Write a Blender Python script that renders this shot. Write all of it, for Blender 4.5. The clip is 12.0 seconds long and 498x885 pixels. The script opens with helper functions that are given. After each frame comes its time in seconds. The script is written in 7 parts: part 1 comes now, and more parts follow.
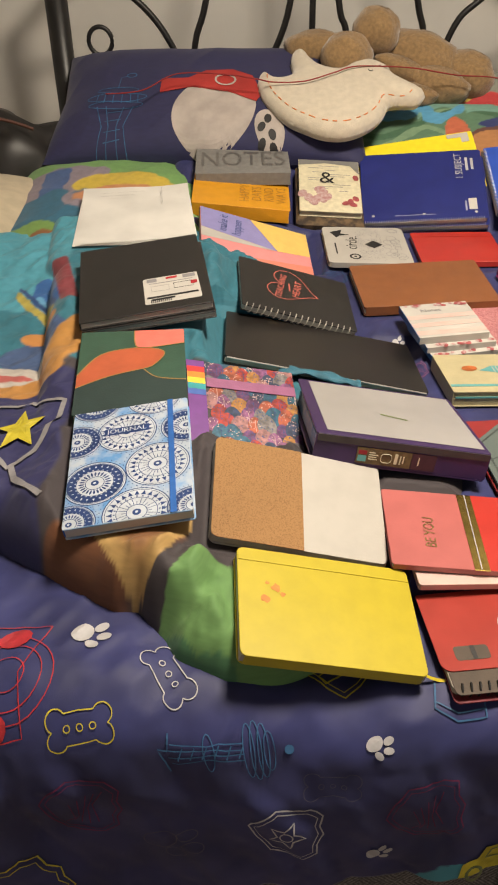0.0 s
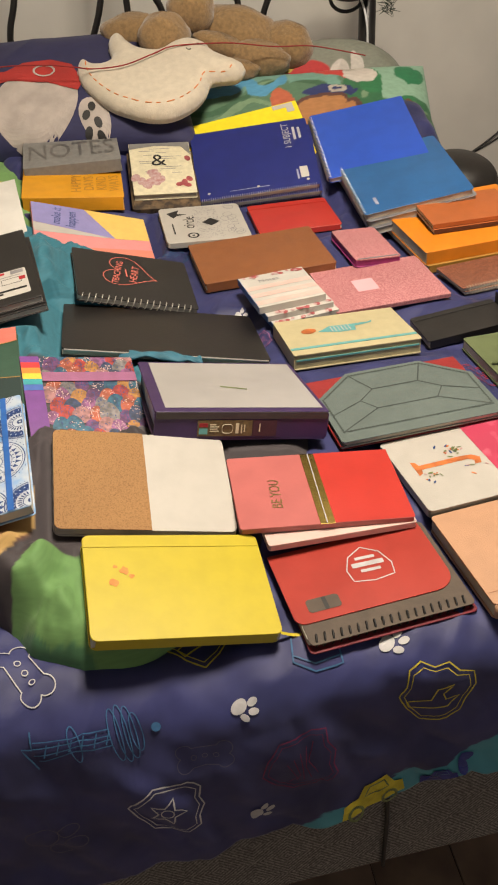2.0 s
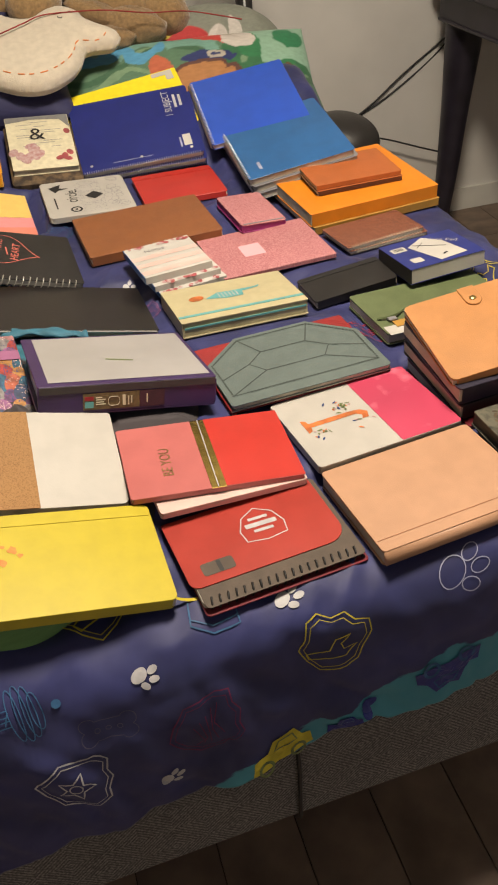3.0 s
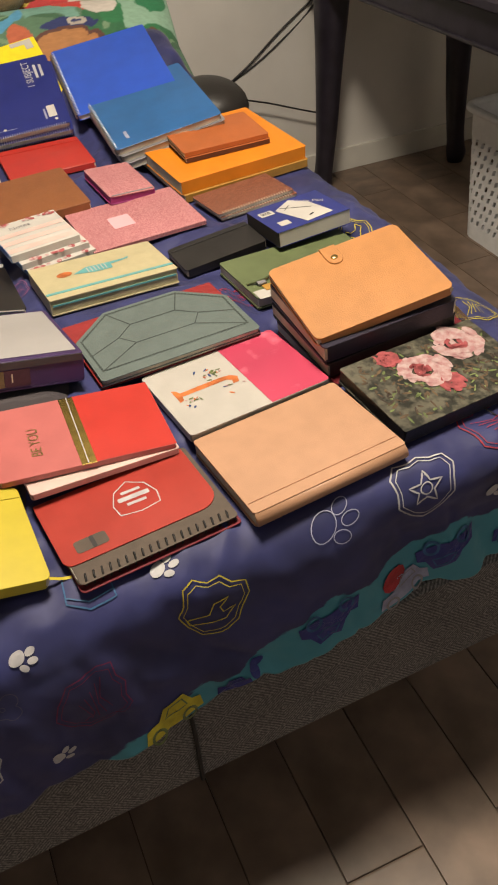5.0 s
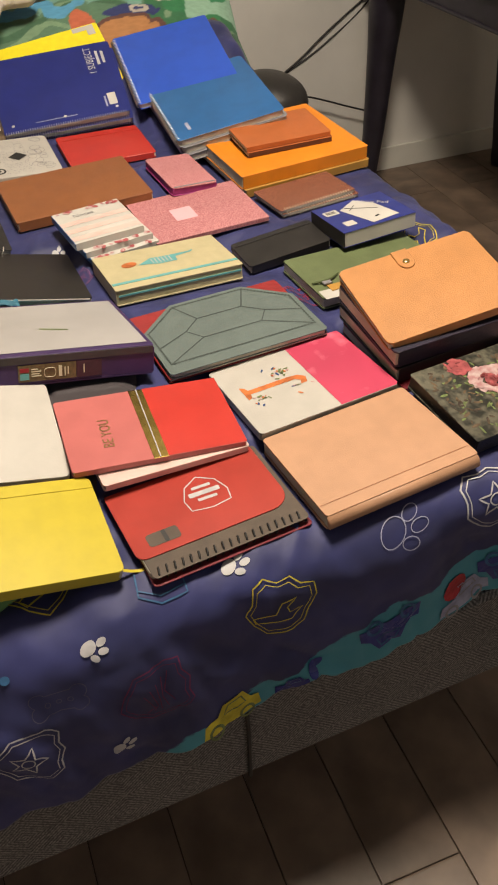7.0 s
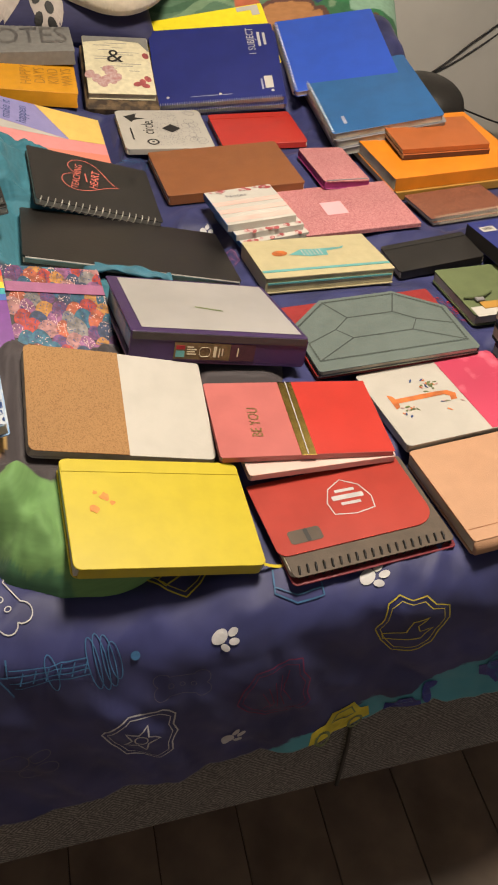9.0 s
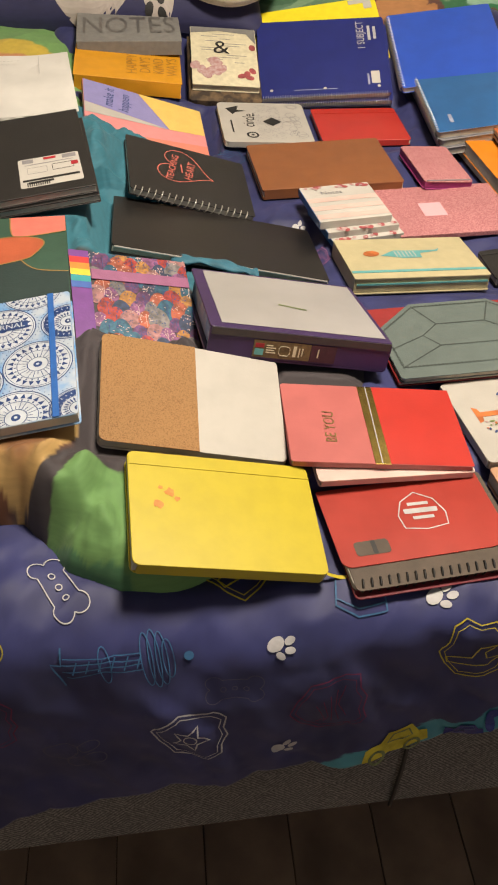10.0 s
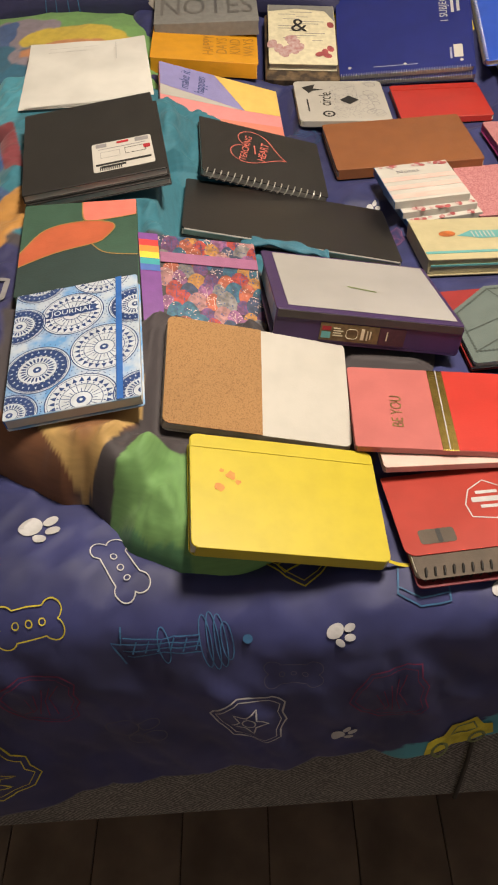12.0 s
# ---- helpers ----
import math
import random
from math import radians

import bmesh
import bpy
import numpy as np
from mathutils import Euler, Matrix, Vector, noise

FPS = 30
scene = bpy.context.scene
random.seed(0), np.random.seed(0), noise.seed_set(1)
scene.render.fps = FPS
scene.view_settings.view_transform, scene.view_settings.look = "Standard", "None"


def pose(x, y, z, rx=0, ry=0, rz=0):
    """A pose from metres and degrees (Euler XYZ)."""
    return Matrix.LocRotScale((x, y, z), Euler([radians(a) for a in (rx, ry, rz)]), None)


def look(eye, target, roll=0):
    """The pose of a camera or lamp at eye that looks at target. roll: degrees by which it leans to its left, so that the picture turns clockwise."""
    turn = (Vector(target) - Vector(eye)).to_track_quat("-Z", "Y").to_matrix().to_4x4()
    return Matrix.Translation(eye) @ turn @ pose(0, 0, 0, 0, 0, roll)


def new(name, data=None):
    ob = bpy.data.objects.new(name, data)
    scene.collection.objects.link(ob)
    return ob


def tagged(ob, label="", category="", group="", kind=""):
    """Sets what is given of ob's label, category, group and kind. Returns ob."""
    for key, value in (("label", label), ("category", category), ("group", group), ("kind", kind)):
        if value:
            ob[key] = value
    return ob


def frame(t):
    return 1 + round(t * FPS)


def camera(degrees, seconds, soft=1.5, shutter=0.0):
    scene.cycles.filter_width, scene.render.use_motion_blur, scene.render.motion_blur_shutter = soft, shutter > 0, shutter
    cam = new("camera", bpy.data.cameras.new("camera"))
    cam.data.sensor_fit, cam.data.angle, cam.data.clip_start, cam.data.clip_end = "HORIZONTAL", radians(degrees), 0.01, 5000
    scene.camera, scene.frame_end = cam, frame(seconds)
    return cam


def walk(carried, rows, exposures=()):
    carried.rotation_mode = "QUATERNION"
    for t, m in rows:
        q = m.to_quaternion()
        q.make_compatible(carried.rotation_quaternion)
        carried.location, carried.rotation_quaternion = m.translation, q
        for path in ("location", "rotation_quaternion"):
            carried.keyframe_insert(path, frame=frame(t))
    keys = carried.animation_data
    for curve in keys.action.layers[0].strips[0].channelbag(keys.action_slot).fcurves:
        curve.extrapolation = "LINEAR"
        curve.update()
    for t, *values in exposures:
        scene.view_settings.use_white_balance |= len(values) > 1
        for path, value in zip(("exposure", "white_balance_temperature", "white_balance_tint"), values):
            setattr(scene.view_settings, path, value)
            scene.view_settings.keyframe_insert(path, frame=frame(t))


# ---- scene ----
cam = camera(33.3, 12.0, soft=2.0)
PATH = [
    (0, (0.015, -0.001, 1.362), (-0.01, 1.641, 0.219), -1.1),
    (0.5, (0.02, 0.0, 1.362), (-0.004, 1.639, 0.216), -2.1),
    (1, (0.037, -0.002, 1.362), (0.053, 1.635, 0.214), -3.0),
    (1.5, (0.067, -0.014, 1.361), (0.169, 1.615, 0.205), -3.8),
    (2, (0.093, -0.018, 1.35), (0.294, 1.589, 0.176), -4.3),
    (2.5, (0.115, -0.022, 1.348), (0.403, 1.552, 0.148), -4.7),
    (3, (0.133, -0.033, 1.335), (0.502, 1.501, 0.105), -4.7),
    (3.5, (0.153, -0.041, 1.33), (0.596, 1.451, 0.075), -4.3),
    (3.7, (0.159, -0.04, 1.327), (0.635, 1.431, 0.058), -3.9),
    (5.3, (0.19, -0.063, 1.335), (0.722, 1.365, 0.039), -4.9),
    (5.5, (0.189, -0.065, 1.339), (0.719, 1.366, 0.046), -4.9),
    (6, (0.181, -0.061, 1.336), (0.696, 1.38, 0.049), -4.7),
    (6.5, (0.164, -0.051, 1.333), (0.656, 1.4, 0.048), -4.3),
    (6.7, (0.146, -0.033, 1.342), (0.648, 1.395, 0.035), -3.3),
    (8.3, (0.075, -0.015, 1.342), (0.514, 1.437, 0.038), 0.9),
    (8.5, (0.063, -0.012, 1.34), (0.479, 1.442, 0.03), 1.3),
    (9, (0.019, 0.026, 1.339), (0.401, 1.474, 0.013), 3.0),
    (9.5, (0.016, 0.04, 1.336), (0.314, 1.497, -0.001), 3.0),
    (10, (0.041, 0.044, 1.331), (0.213, 1.518, -0.01), 1.6),
    (10.5, (0.06, 0.042, 1.33), (0.12, 1.522, -0.014), 0.0),
    (11, (0.062, 0.05, 1.328), (0.034, 1.532, -0.014), -1.7),
    (11.5, (0.063, 0.051, 1.327), (0.003, 1.528, -0.02), -2.6),
    (12, (0.062, 0.048, 1.326), (0.035, 1.507, -0.042), -2.9),
]
walk(cam, [(t, look(eye, target, roll)) for t, eye, target, roll in PATH])

# ---- world, lamps, exposure ----
world = bpy.data.worlds.new("world")
scene.world = world
world.use_nodes = True
world.node_tree.nodes["Background"].inputs[0].default_value = (0.5, 0.56, 0.7, 1)
world.node_tree.nodes["Background"].inputs[1].default_value = 0.02
lamp_data = bpy.data.lights.new("ceiling_lamp_light", "AREA")
lamp_data.shape, lamp_data.size, lamp_data.energy, lamp_data.color = "DISK", 0.42, 56.0, (1.0, 0.87, 0.705)
lamp_light = new("ceiling_lamp_light", lamp_data)
lamp_light.matrix_world = look((0.52, 0.87, 2.41), (0.52, 0.87, 0))
# cool fill from behind the camera, added to lift the bed's front
fill_data = bpy.data.lights.new("fill_light", "AREA")
fill_data.shape, fill_data.size, fill_data.size_y, fill_data.energy, fill_data.color = "RECTANGLE", 1.1, 1.0, 2.6, (0.42, 0.62, 1.0)
fill_light = new("fill_light", fill_data)
fill_light.matrix_world = look((0.9, -1.63, 1.5), (0.9, 2.0, 1.0))
scene.view_settings.exposure = 0.0


# ---- materials ----
def mat(name, col, rough=0.6, var=0.12, scale=60, bump=0.15, bscale=400, metal=0.0, col2=None, stops=(0.35, 0.65), coat=0.0, kind="noise", sheen=0.0, spec=0.5):
    m = bpy.data.materials.new(name)
    m.use_nodes = True
    nt = m.node_tree
    N, L = nt.nodes, nt.links
    b = N["Principled BSDF"]
    tc = N.new("ShaderNodeTexCoord")
    if kind == "voronoi":
        tex = N.new("ShaderNodeTexVoronoi")
        tex.inputs["Scale"].default_value = scale
        fac = tex.outputs["Color"]
    else:
        tex = N.new("ShaderNodeTexNoise")
        tex.inputs["Scale"].default_value, tex.inputs["Detail"].default_value = scale, 4
        fac = tex.outputs["Fac"]
    L.new(tc.outputs["Object"], tex.inputs["Vector"])
    ramp = N.new("ShaderNodeValToRGB")
    a = col2 or tuple(c * (1 - var) for c in col)
    z = col if col2 else tuple(min(1, c * (1 + var * 0.6)) for c in col)
    ramp.color_ramp.elements[0].position, ramp.color_ramp.elements[1].position = stops
    ramp.color_ramp.elements[0].color, ramp.color_ramp.elements[1].color = (*a, 1), (*z, 1)
    L.new(fac, ramp.inputs["Fac"])
    big = N.new("ShaderNodeTexNoise")
    big.inputs["Scale"].default_value = 7
    L.new(tc.outputs["Object"], big.inputs["Vector"])
    mix = N.new("ShaderNodeMix")
    mix.data_type, mix.blend_type = "RGBA", "MULTIPLY"
    r2 = N.new("ShaderNodeMapRange")
    r2.inputs[1].default_value, r2.inputs[2].default_value, r2.inputs[3].default_value, r2.inputs[4].default_value = 0.3, 0.7, 1 - var * 0.7, 1.0
    L.new(big.outputs["Fac"], r2.inputs[0])
    mix.inputs[0].default_value = 1
    L.new(ramp.outputs["Color"], mix.inputs[6])
    L.new(r2.outputs[0], mix.inputs[7])
    L.new(mix.outputs[2], b.inputs["Base Color"])
    rr = N.new("ShaderNodeMapRange")
    rr.inputs[3].default_value, rr.inputs[4].default_value = max(0.03, rough - 0.08), min(1, rough + 0.08)
    L.new(big.outputs["Fac"], rr.inputs[0])
    L.new(rr.outputs[0], b.inputs["Roughness"])
    b.inputs["Metallic"].default_value, b.inputs["Coat Weight"].default_value = metal, coat
    b.inputs["Specular IOR Level"].default_value = spec
    b.inputs["Sheen Weight"].default_value = sheen
    if bump:
        t2 = N.new("ShaderNodeTexNoise")
        t2.inputs["Scale"].default_value, t2.inputs["Detail"].default_value = bscale, 3
        L.new(tc.outputs["Object"], t2.inputs["Vector"])
        bp = N.new("ShaderNodeBump")
        bp.inputs["Strength"].default_value, bp.inputs["Distance"].default_value = bump, 0.002
        L.new(t2.outputs["Fac"], bp.inputs["Height"])
        L.new(bp.outputs["Normal"], b.inputs["Normal"])
    return m


def printed_cloth(name, rough=0.75, bump=0.08, weave=1400, sheen=0.1):
    """Cloth whose dyed print is stored in the colour attribute."""
    m = mat(name, (0.5, 0.5, 0.5), rough, 0.1, 40, bump, weave, sheen=sheen)
    N, L = m.node_tree.nodes, m.node_tree.links
    at = N.new("ShaderNodeAttribute")
    at.attribute_name = "print"
    mx = N.new("ShaderNodeMix")
    mx.data_type, mx.blend_type = "RGBA", "MULTIPLY"
    mx.inputs[0].default_value = 1
    tex = N.new("ShaderNodeTexNoise")
    tex.inputs["Scale"].default_value = 35
    r = N.new("ShaderNodeMapRange")
    r.inputs[3].default_value, r.inputs[4].default_value = 0.75, 1.2
    L.new(tex.outputs["Fac"], r.inputs[0])
    L.new(at.outputs["Color"], mx.inputs[6])
    L.new(r.outputs[0], mx.inputs[7])
    L.new(mx.outputs[2], N["Principled BSDF"].inputs["Base Color"])
    return m


def srgb(r, g, b):
    return tuple((c / 255 / 12.92) if c / 255 < 0.04045 else ((c / 255 + 0.055) / 1.055) ** 2.4 for c in (r, g, b))


M = {}
M["wall"] = mat("wall_paint", (0.70, 0.675, 0.63), 0.8, 0.05, 5, 0.12, 180)
M["ceil"] = mat("ceiling_paint", (0.75, 0.74, 0.7), 0.85, 0.05, 5, 0.1, 120)
M["floor"] = mat("floor_tile", (0.20, 0.142, 0.104), 0.42, 0.3, 9, 0.1, 90)
M["grout"] = mat("dark_grout", (0.085, 0.06, 0.042), 0.9)
M["trim"] = mat("white_trim_paint", (0.68, 0.66, 0.6), 0.5, 0.06, 8, 0.05)
M["base"] = mat("grey_woven_upholstery", (0.20, 0.189, 0.177), 0.95, 0.35, 300, 0.5, 700, stops=(0.42, 0.58))


def diamond_weave(m, cell=0.042, rib=0.0032):
    """Nested diamonds of raised ribs across a woven cloth."""
    N, L = m.node_tree.nodes, m.node_tree.links
    tc, sp = N.new("ShaderNodeTexCoord"), N.new("ShaderNodeSeparateXYZ")
    L.new(tc.outputs["Object"], sp.inputs[0])
    waves = []
    for axis in ("X", "Z"):
        w = N.new("ShaderNodeMath")
        w.operation, w.inputs[1].default_value = "PINGPONG", cell
        L.new(sp.outputs[axis], w.inputs[0])
        waves.append(w)
    ad, rb = N.new("ShaderNodeMath"), N.new("ShaderNodeMath")
    ad.operation, rb.operation, rb.inputs[1].default_value = "ADD", "PINGPONG", rib
    L.new(waves[0].outputs[0], ad.inputs[0])
    L.new(waves[1].outputs[0], ad.inputs[1])
    L.new(ad.outputs[0], rb.inputs[0])
    lv = N.new("ShaderNodeMapRange")
    lv.inputs[1].default_value, lv.inputs[2].default_value, lv.inputs[3].default_value, lv.inputs[4].default_value = rib * 0.3, rib * 0.7, 0.55, 1.15
    L.new(rb.outputs[0], lv.inputs[0])
    b = N["Principled BSDF"]
    old = b.inputs["Base Color"].links[0].from_socket
    mx = N.new("ShaderNodeMix")
    mx.data_type, mx.blend_type = "RGBA", "MULTIPLY"
    mx.inputs[0].default_value = 1
    L.new(old, mx.inputs[6])
    L.new(lv.outputs[0], mx.inputs[7])
    L.new(mx.outputs[2], b.inputs["Base Color"])


diamond_weave(M["base"])
M["navy"] = mat("navy_cotton", (0.022, 0.024, 0.105), 0.62, 0.2, 14, 0.3, 900, sheen=0.15)
M["teal"] = mat("teal_cotton", (0.03, 0.155, 0.23), 0.65, 0.25, 25, 0.3, 900, sheen=0.15)
M["print"] = printed_cloth("printed_cotton")
M["black_metal"] = mat("black_painted_metal", (0.012, 0.011, 0.011), 0.4, 0.2, 30, 0.05)
M["steel"] = mat("brushed_steel", (0.6, 0.58, 0.55), 0.3, 0.1, 60, 0.05, metal=1)
M["wire"] = mat("binding_wire", (0.62, 0.59, 0.54), 0.3, 0.1, 60, 0, metal=0.6)
M["gold"] = mat("gold_foil", (0.75, 0.55, 0.16), 0.25, 0.15, 80, 0.1, metal=1)
M["brass"] = mat("brass", (0.65, 0.48, 0.2), 0.3, 0.15, 60, 0.05, metal=1)
M["pages"] = mat("paper_edges", (0.62, 0.56, 0.45), 0.85, 0.25, 15, 0.5, 900)
M["paper"] = mat("white_paper", (0.50, 0.475, 0.435), 0.7, 0.08, 12, 0.1, 200)
M["sheet"] = mat("bright_white_paper", (0.66, 0.64, 0.60), 0.7, 0.08, 12, 0.1, 200)
M["ink"] = mat("black_ink", (0.015, 0.014, 0.014), 0.6, 0.1)
M["line_grey"] = mat("grey_ink", (0.25, 0.24, 0.25), 0.6)
M["white_ink"] = mat("white_ink", (0.46, 0.45, 0.46), 0.6, 0.12, 60)
M["pale_ink"] = mat("pale_lavender_ink", (0.33, 0.34, 0.47), 0.65, 0.2, 60)
M["faint_ink"] = mat("faint_violet_ink", (0.10, 0.095, 0.14), 0.65, 0.2, 60)
M["yellow_ink"] = mat("yellow_ink", (0.55, 0.46, 0.03), 0.65, 0.2, 60)
M["blue_ink"] = mat("light_blue_ink", (0.035, 0.125, 0.27), 0.65, 0.3, 60)
M["maroon_ink"] = mat("maroon_ink", (0.185, 0.018, 0.08), 0.65, 0.3, 60)
M["red_ink"] = mat("red_ink", (0.42, 0.02, 0.03), 0.65, 0.3, 60)
M["yellow"] = mat("yellow_leatherette", (0.485, 0.388, 0.016), 0.42, 0.05, 50, 0.05, 900)
M["orange_stain"] = mat("orange_stain", (0.72, 0.25, 0.03), 0.5, 0.3, 90)
M["cork"] = mat("cork", (0.36, 0.195, 0.075), 0.85, 0.2, 900, 0.35, 700, col2=(0.22, 0.108, 0.04), stops=(0.05, 0.5), kind="voronoi")
M["white_cover"] = mat("white_cover", (0.435, 0.41, 0.37), 0.5, 0.05, 30, 0.08)
M["pink"] = mat("salmon_pink_cover", (0.45, 0.125, 0.115), 0.38, 0.06, 30, 0.05)
M["red"] = mat("red_cover", (0.46, 0.032, 0.022), 0.36, 0.06, 30, 0.06)
M["brick_red"] = mat("brick_red_card", (0.36, 0.04, 0.028), 0.32, 0.08, 30, 0.04)
M["taupe"] = mat("taupe_card", (0.085, 0.062, 0.045), 0.7, 0.15, 60, 0.1)
M["pale_pink"] = mat("pearl_pink_cover", (0.66, 0.47, 0.42), 0.35, 0.08, 40, 0.05)
M["hot_pink"] = mat("hot_pink_watercolour", (0.50, 0.05, 0.105), 0.45, 0.3, 30, 0.03, col2=(0.80, 0.20, 0.28), stops=(0.22, 0.45))
M["orange_ink"] = mat("burnt_orange_ink", (0.62, 0.17, 0.04), 0.5, 0.35, 60)
M["beige"] = mat("beige_leatherette", (0.45, 0.25, 0.145), 0.5, 0.05, 40, 0.2, 600)
M["tan"] = mat("tan_leather", (0.44, 0.195, 0.062), 0.48, 0.07, 40, 0.25, 500)
M["navy_leather"] = mat("dark_navy_leather", (0.022, 0.018, 0.035), 0.4, 0.2, 40, 0.3, 400)
M["burgundy"] = mat("burgundy_leather", (0.15, 0.012, 0.02), 0.35, 0.2, 40, 0.15)
M["black"] = mat("black_cover", (0.017, 0.015, 0.014), 0.45, 0.2, 40, 0.2, 600)
M["black_gloss"] = mat("black_vinyl", (0.014, 0.012, 0.011), 0.33, 0.2, 30, 0.12, 300)
M["olive"] = mat("sage_green_cover", (0.115, 0.145, 0.062), 0.55, 0.1, 40, 0.2, 700)
M["note_blue"] = mat("dark_blue_gloss_card", (0.02, 0.03, 0.19), 0.3, 0.1, 30, 0.03)
M["glit_brown"] = mat("copper_glitter", (0.46, 0.19, 0.11), 0.45, 0.2, 750, 0.8, 750, col2=(0.10, 0.02, 0.012), kind="voronoi", stops=(0.2, 0.85), metal=0.2)
M["glit_pink"] = mat("pink_glitter", (0.66, 0.31, 0.31), 0.5, 0.2, 700, 0.6, 700, col2=(0.32, 0.08, 0.10), kind="voronoi", stops=(0.05, 0.9))
M["label_pink"] = mat("pale_pink_label", (0.80, 0.42, 0.46), 0.5, 0.03)
M["magenta"] = mat("magenta_cover", (0.30, 0.03, 0.16), 0.5)
M["orange"] = mat("orange_cover", (0.72, 0.23, 0.012), 0.5, 0.07, 25, 0.1, 200)
M["mustard"] = mat("mustard_cover", (0.42, 0.22, 0.04), 0.55, 0.1)
M["rust"] = mat("rust_leatherette", (0.42, 0.115, 0.03), 0.5, 0.07, 40, 0.2, 600)
M["rust_dark"] = mat("dark_brown_leatherette", (0.085, 0.028, 0.016), 0.55, 0.1)
M["blue"] = mat("cobalt_plastic_cover", (0.022, 0.085, 0.52), 0.33, 0.06, 25, 0.05, 300)
M["steel_blue"] = mat("denim_blue_plastic_cover", (0.02, 0.115, 0.32), 0.33, 0.1, 25, 0.05, 300)
M["royal"] = mat("dark_blue_card_cover", (0.014, 0.022, 0.165), 0.4, 0.08, 25, 0.05)
M["yellow_card"] = mat("bright_yellow_card", (0.80, 0.68, 0.02), 0.4, 0.05)
M["grey_cover"] = mat("grey_cloth_cover", (0.20, 0.195, 0.185), 0.7, 0.1, 90, 0.2)
M["grey_foil"] = mat("dark_grey_foil", (0.11, 0.105, 0.10), 0.4)
M["amber"] = mat("amber_yellow_cover", (0.66, 0.30, 0.012), 0.5, 0.06, 40, 0.1)
M["amber_ink"] = mat("brown_gold_ink", (0.42, 0.19, 0.02), 0.4)
M["lavender"] = mat("periwinkle_card", (0.28, 0.26, 0.53), 0.4, 0.05)
M["lemon"] = mat("soft_yellow_card", (0.78, 0.55, 0.15), 0.4, 0.05)
M["coral"] = mat("coral_card", (0.76, 0.24, 0.17), 0.4, 0.05)
M["rose_card"] = mat("rose_card", (0.74, 0.28, 0.28), 0.4, 0.05)
M["forest"] = mat("forest_green_cover", (0.035, 0.085, 0.055), 0.6, 0.1, 40, 0.15)
M["forest_dark"] = mat("dark_slate_green", (0.02, 0.04, 0.037), 0.6, 0.1, 40, 0.15)
M["terracotta"] = mat("terracotta_cover", (0.46, 0.10, 0.04), 0.6, 0.1, 40, 0.15)
M["salmon"] = mat("salmon_cover", (0.68, 0.17, 0.13), 0.6, 0.08)
M["ochre_line"] = mat("ochre_line", (0.33, 0.20, 0.06), 0.5)
M["shibori"] = mat("blue_tie_dye_cover", (0.48, 0.55, 0.64), 0.45, 0.2, 32, 0.04, col2=(0.14, 0.34, 0.66), stops=(0.38, 0.6))
M["indigo"] = mat("indigo_print", (0.025, 0.06, 0.20), 0.45, 0.2, 40, 0.03)
M["ice"] = mat("ice_white_print", (0.54, 0.59, 0.65), 0.45, 0.1, 60)
M["elastic_blue"] = mat("blue_elastic", (0.022, 0.12, 0.42), 0.6)
M["violet"] = mat("violet_card", (0.17, 0.045, 0.26), 0.42, 0.1)
for n_, c_ in (("navy", (0.035, 0.055, 0.12)), ("coral", (0.42, 0.10, 0.05)), ("mauve", (0.26, 0.09, 0.22)), ("blue", (0.03, 0.13, 0.21)), ("grey", (0.22, 0.20, 0.20)), ("red", (0.42, 0.045, 0.035)), ("gold", (0.48, 0.22, 0.05)), ("plum", (0.15, 0.05, 0.16)), ("rose", (0.40, 0.19, 0.19))):
    M["cap_" + n_] = mat(n_ + "_mushroom_print", c_, 0.45, 0.45, 130)
M["orchid"] = mat("orchid_elastic", (0.30, 0.10, 0.21), 0.5, 0.1)
M["pocket_sheet"] = mat("sheet_in_clear_pocket", (0.35, 0.335, 0.325), 0.3, 0.06, 14, 0.05)
M["label_olive"] = mat("olive_brown_label", (0.15, 0.105, 0.045), 0.4, 0.3, 200)
M["label_wine"] = mat("dark_wine_label", (0.055, 0.02, 0.03), 0.4, 0.2, 80)
M["violet_light"] = mat("lilac_print", (0.34, 0.14, 0.40), 0.42, 0.3, 120)
M["plum"] = mat("purple_binder_vinyl", (0.045, 0.021, 0.088), 0.36, 0.12, 30, 0.1)
M["plum_dark"] = mat("dark_binder_edge", (0.05, 0.042, 0.044), 0.4, 0.15)
M["cream"] = mat("cream_card", (0.47, 0.41, 0.24), 0.5, 0.06)
M["cream_edge"] = mat("ivory_pages", (0.55, 0.48, 0.26), 0.75, 0.25, 20, 0.3, 800)
M["aqua"] = mat("aqua_ribbon", (0.12, 0.36, 0.36), 0.5)
M["slate"] = mat("slate_grey_leatherette", (0.115, 0.145, 0.135), 0.42, 0.06, 40, 0.15, 500)
M["slate_dark"] = mat("dark_embossed_line", (0.055, 0.07, 0.065), 0.5)
M["deep_red"] = mat("deep_red_leatherette", (0.26, 0.02, 0.02), 0.5, 0.1)
M["dark_oil"] = mat("dark_oil_paint", (0.13, 0.12, 0.085), 0.42, 0.4, 70, 0.3, 160, col2=(0.025, 0.025, 0.018), stops=(0.42, 0.62))
M["petal"] = mat("rose_petal_paint", (0.56, 0.42, 0.40), 0.45, 0.3, 120, 0.3, 200, col2=(0.44, 0.22, 0.22))
M["petal_deep"] = mat("deep_rose_paint", (0.38, 0.085, 0.09), 0.45, 0.3, 90, 0.3, 150)
M["leaf_paint"] = mat("leaf_green_paint", (0.17, 0.22, 0.075), 0.45, 0.4, 90, 0.3, 150)
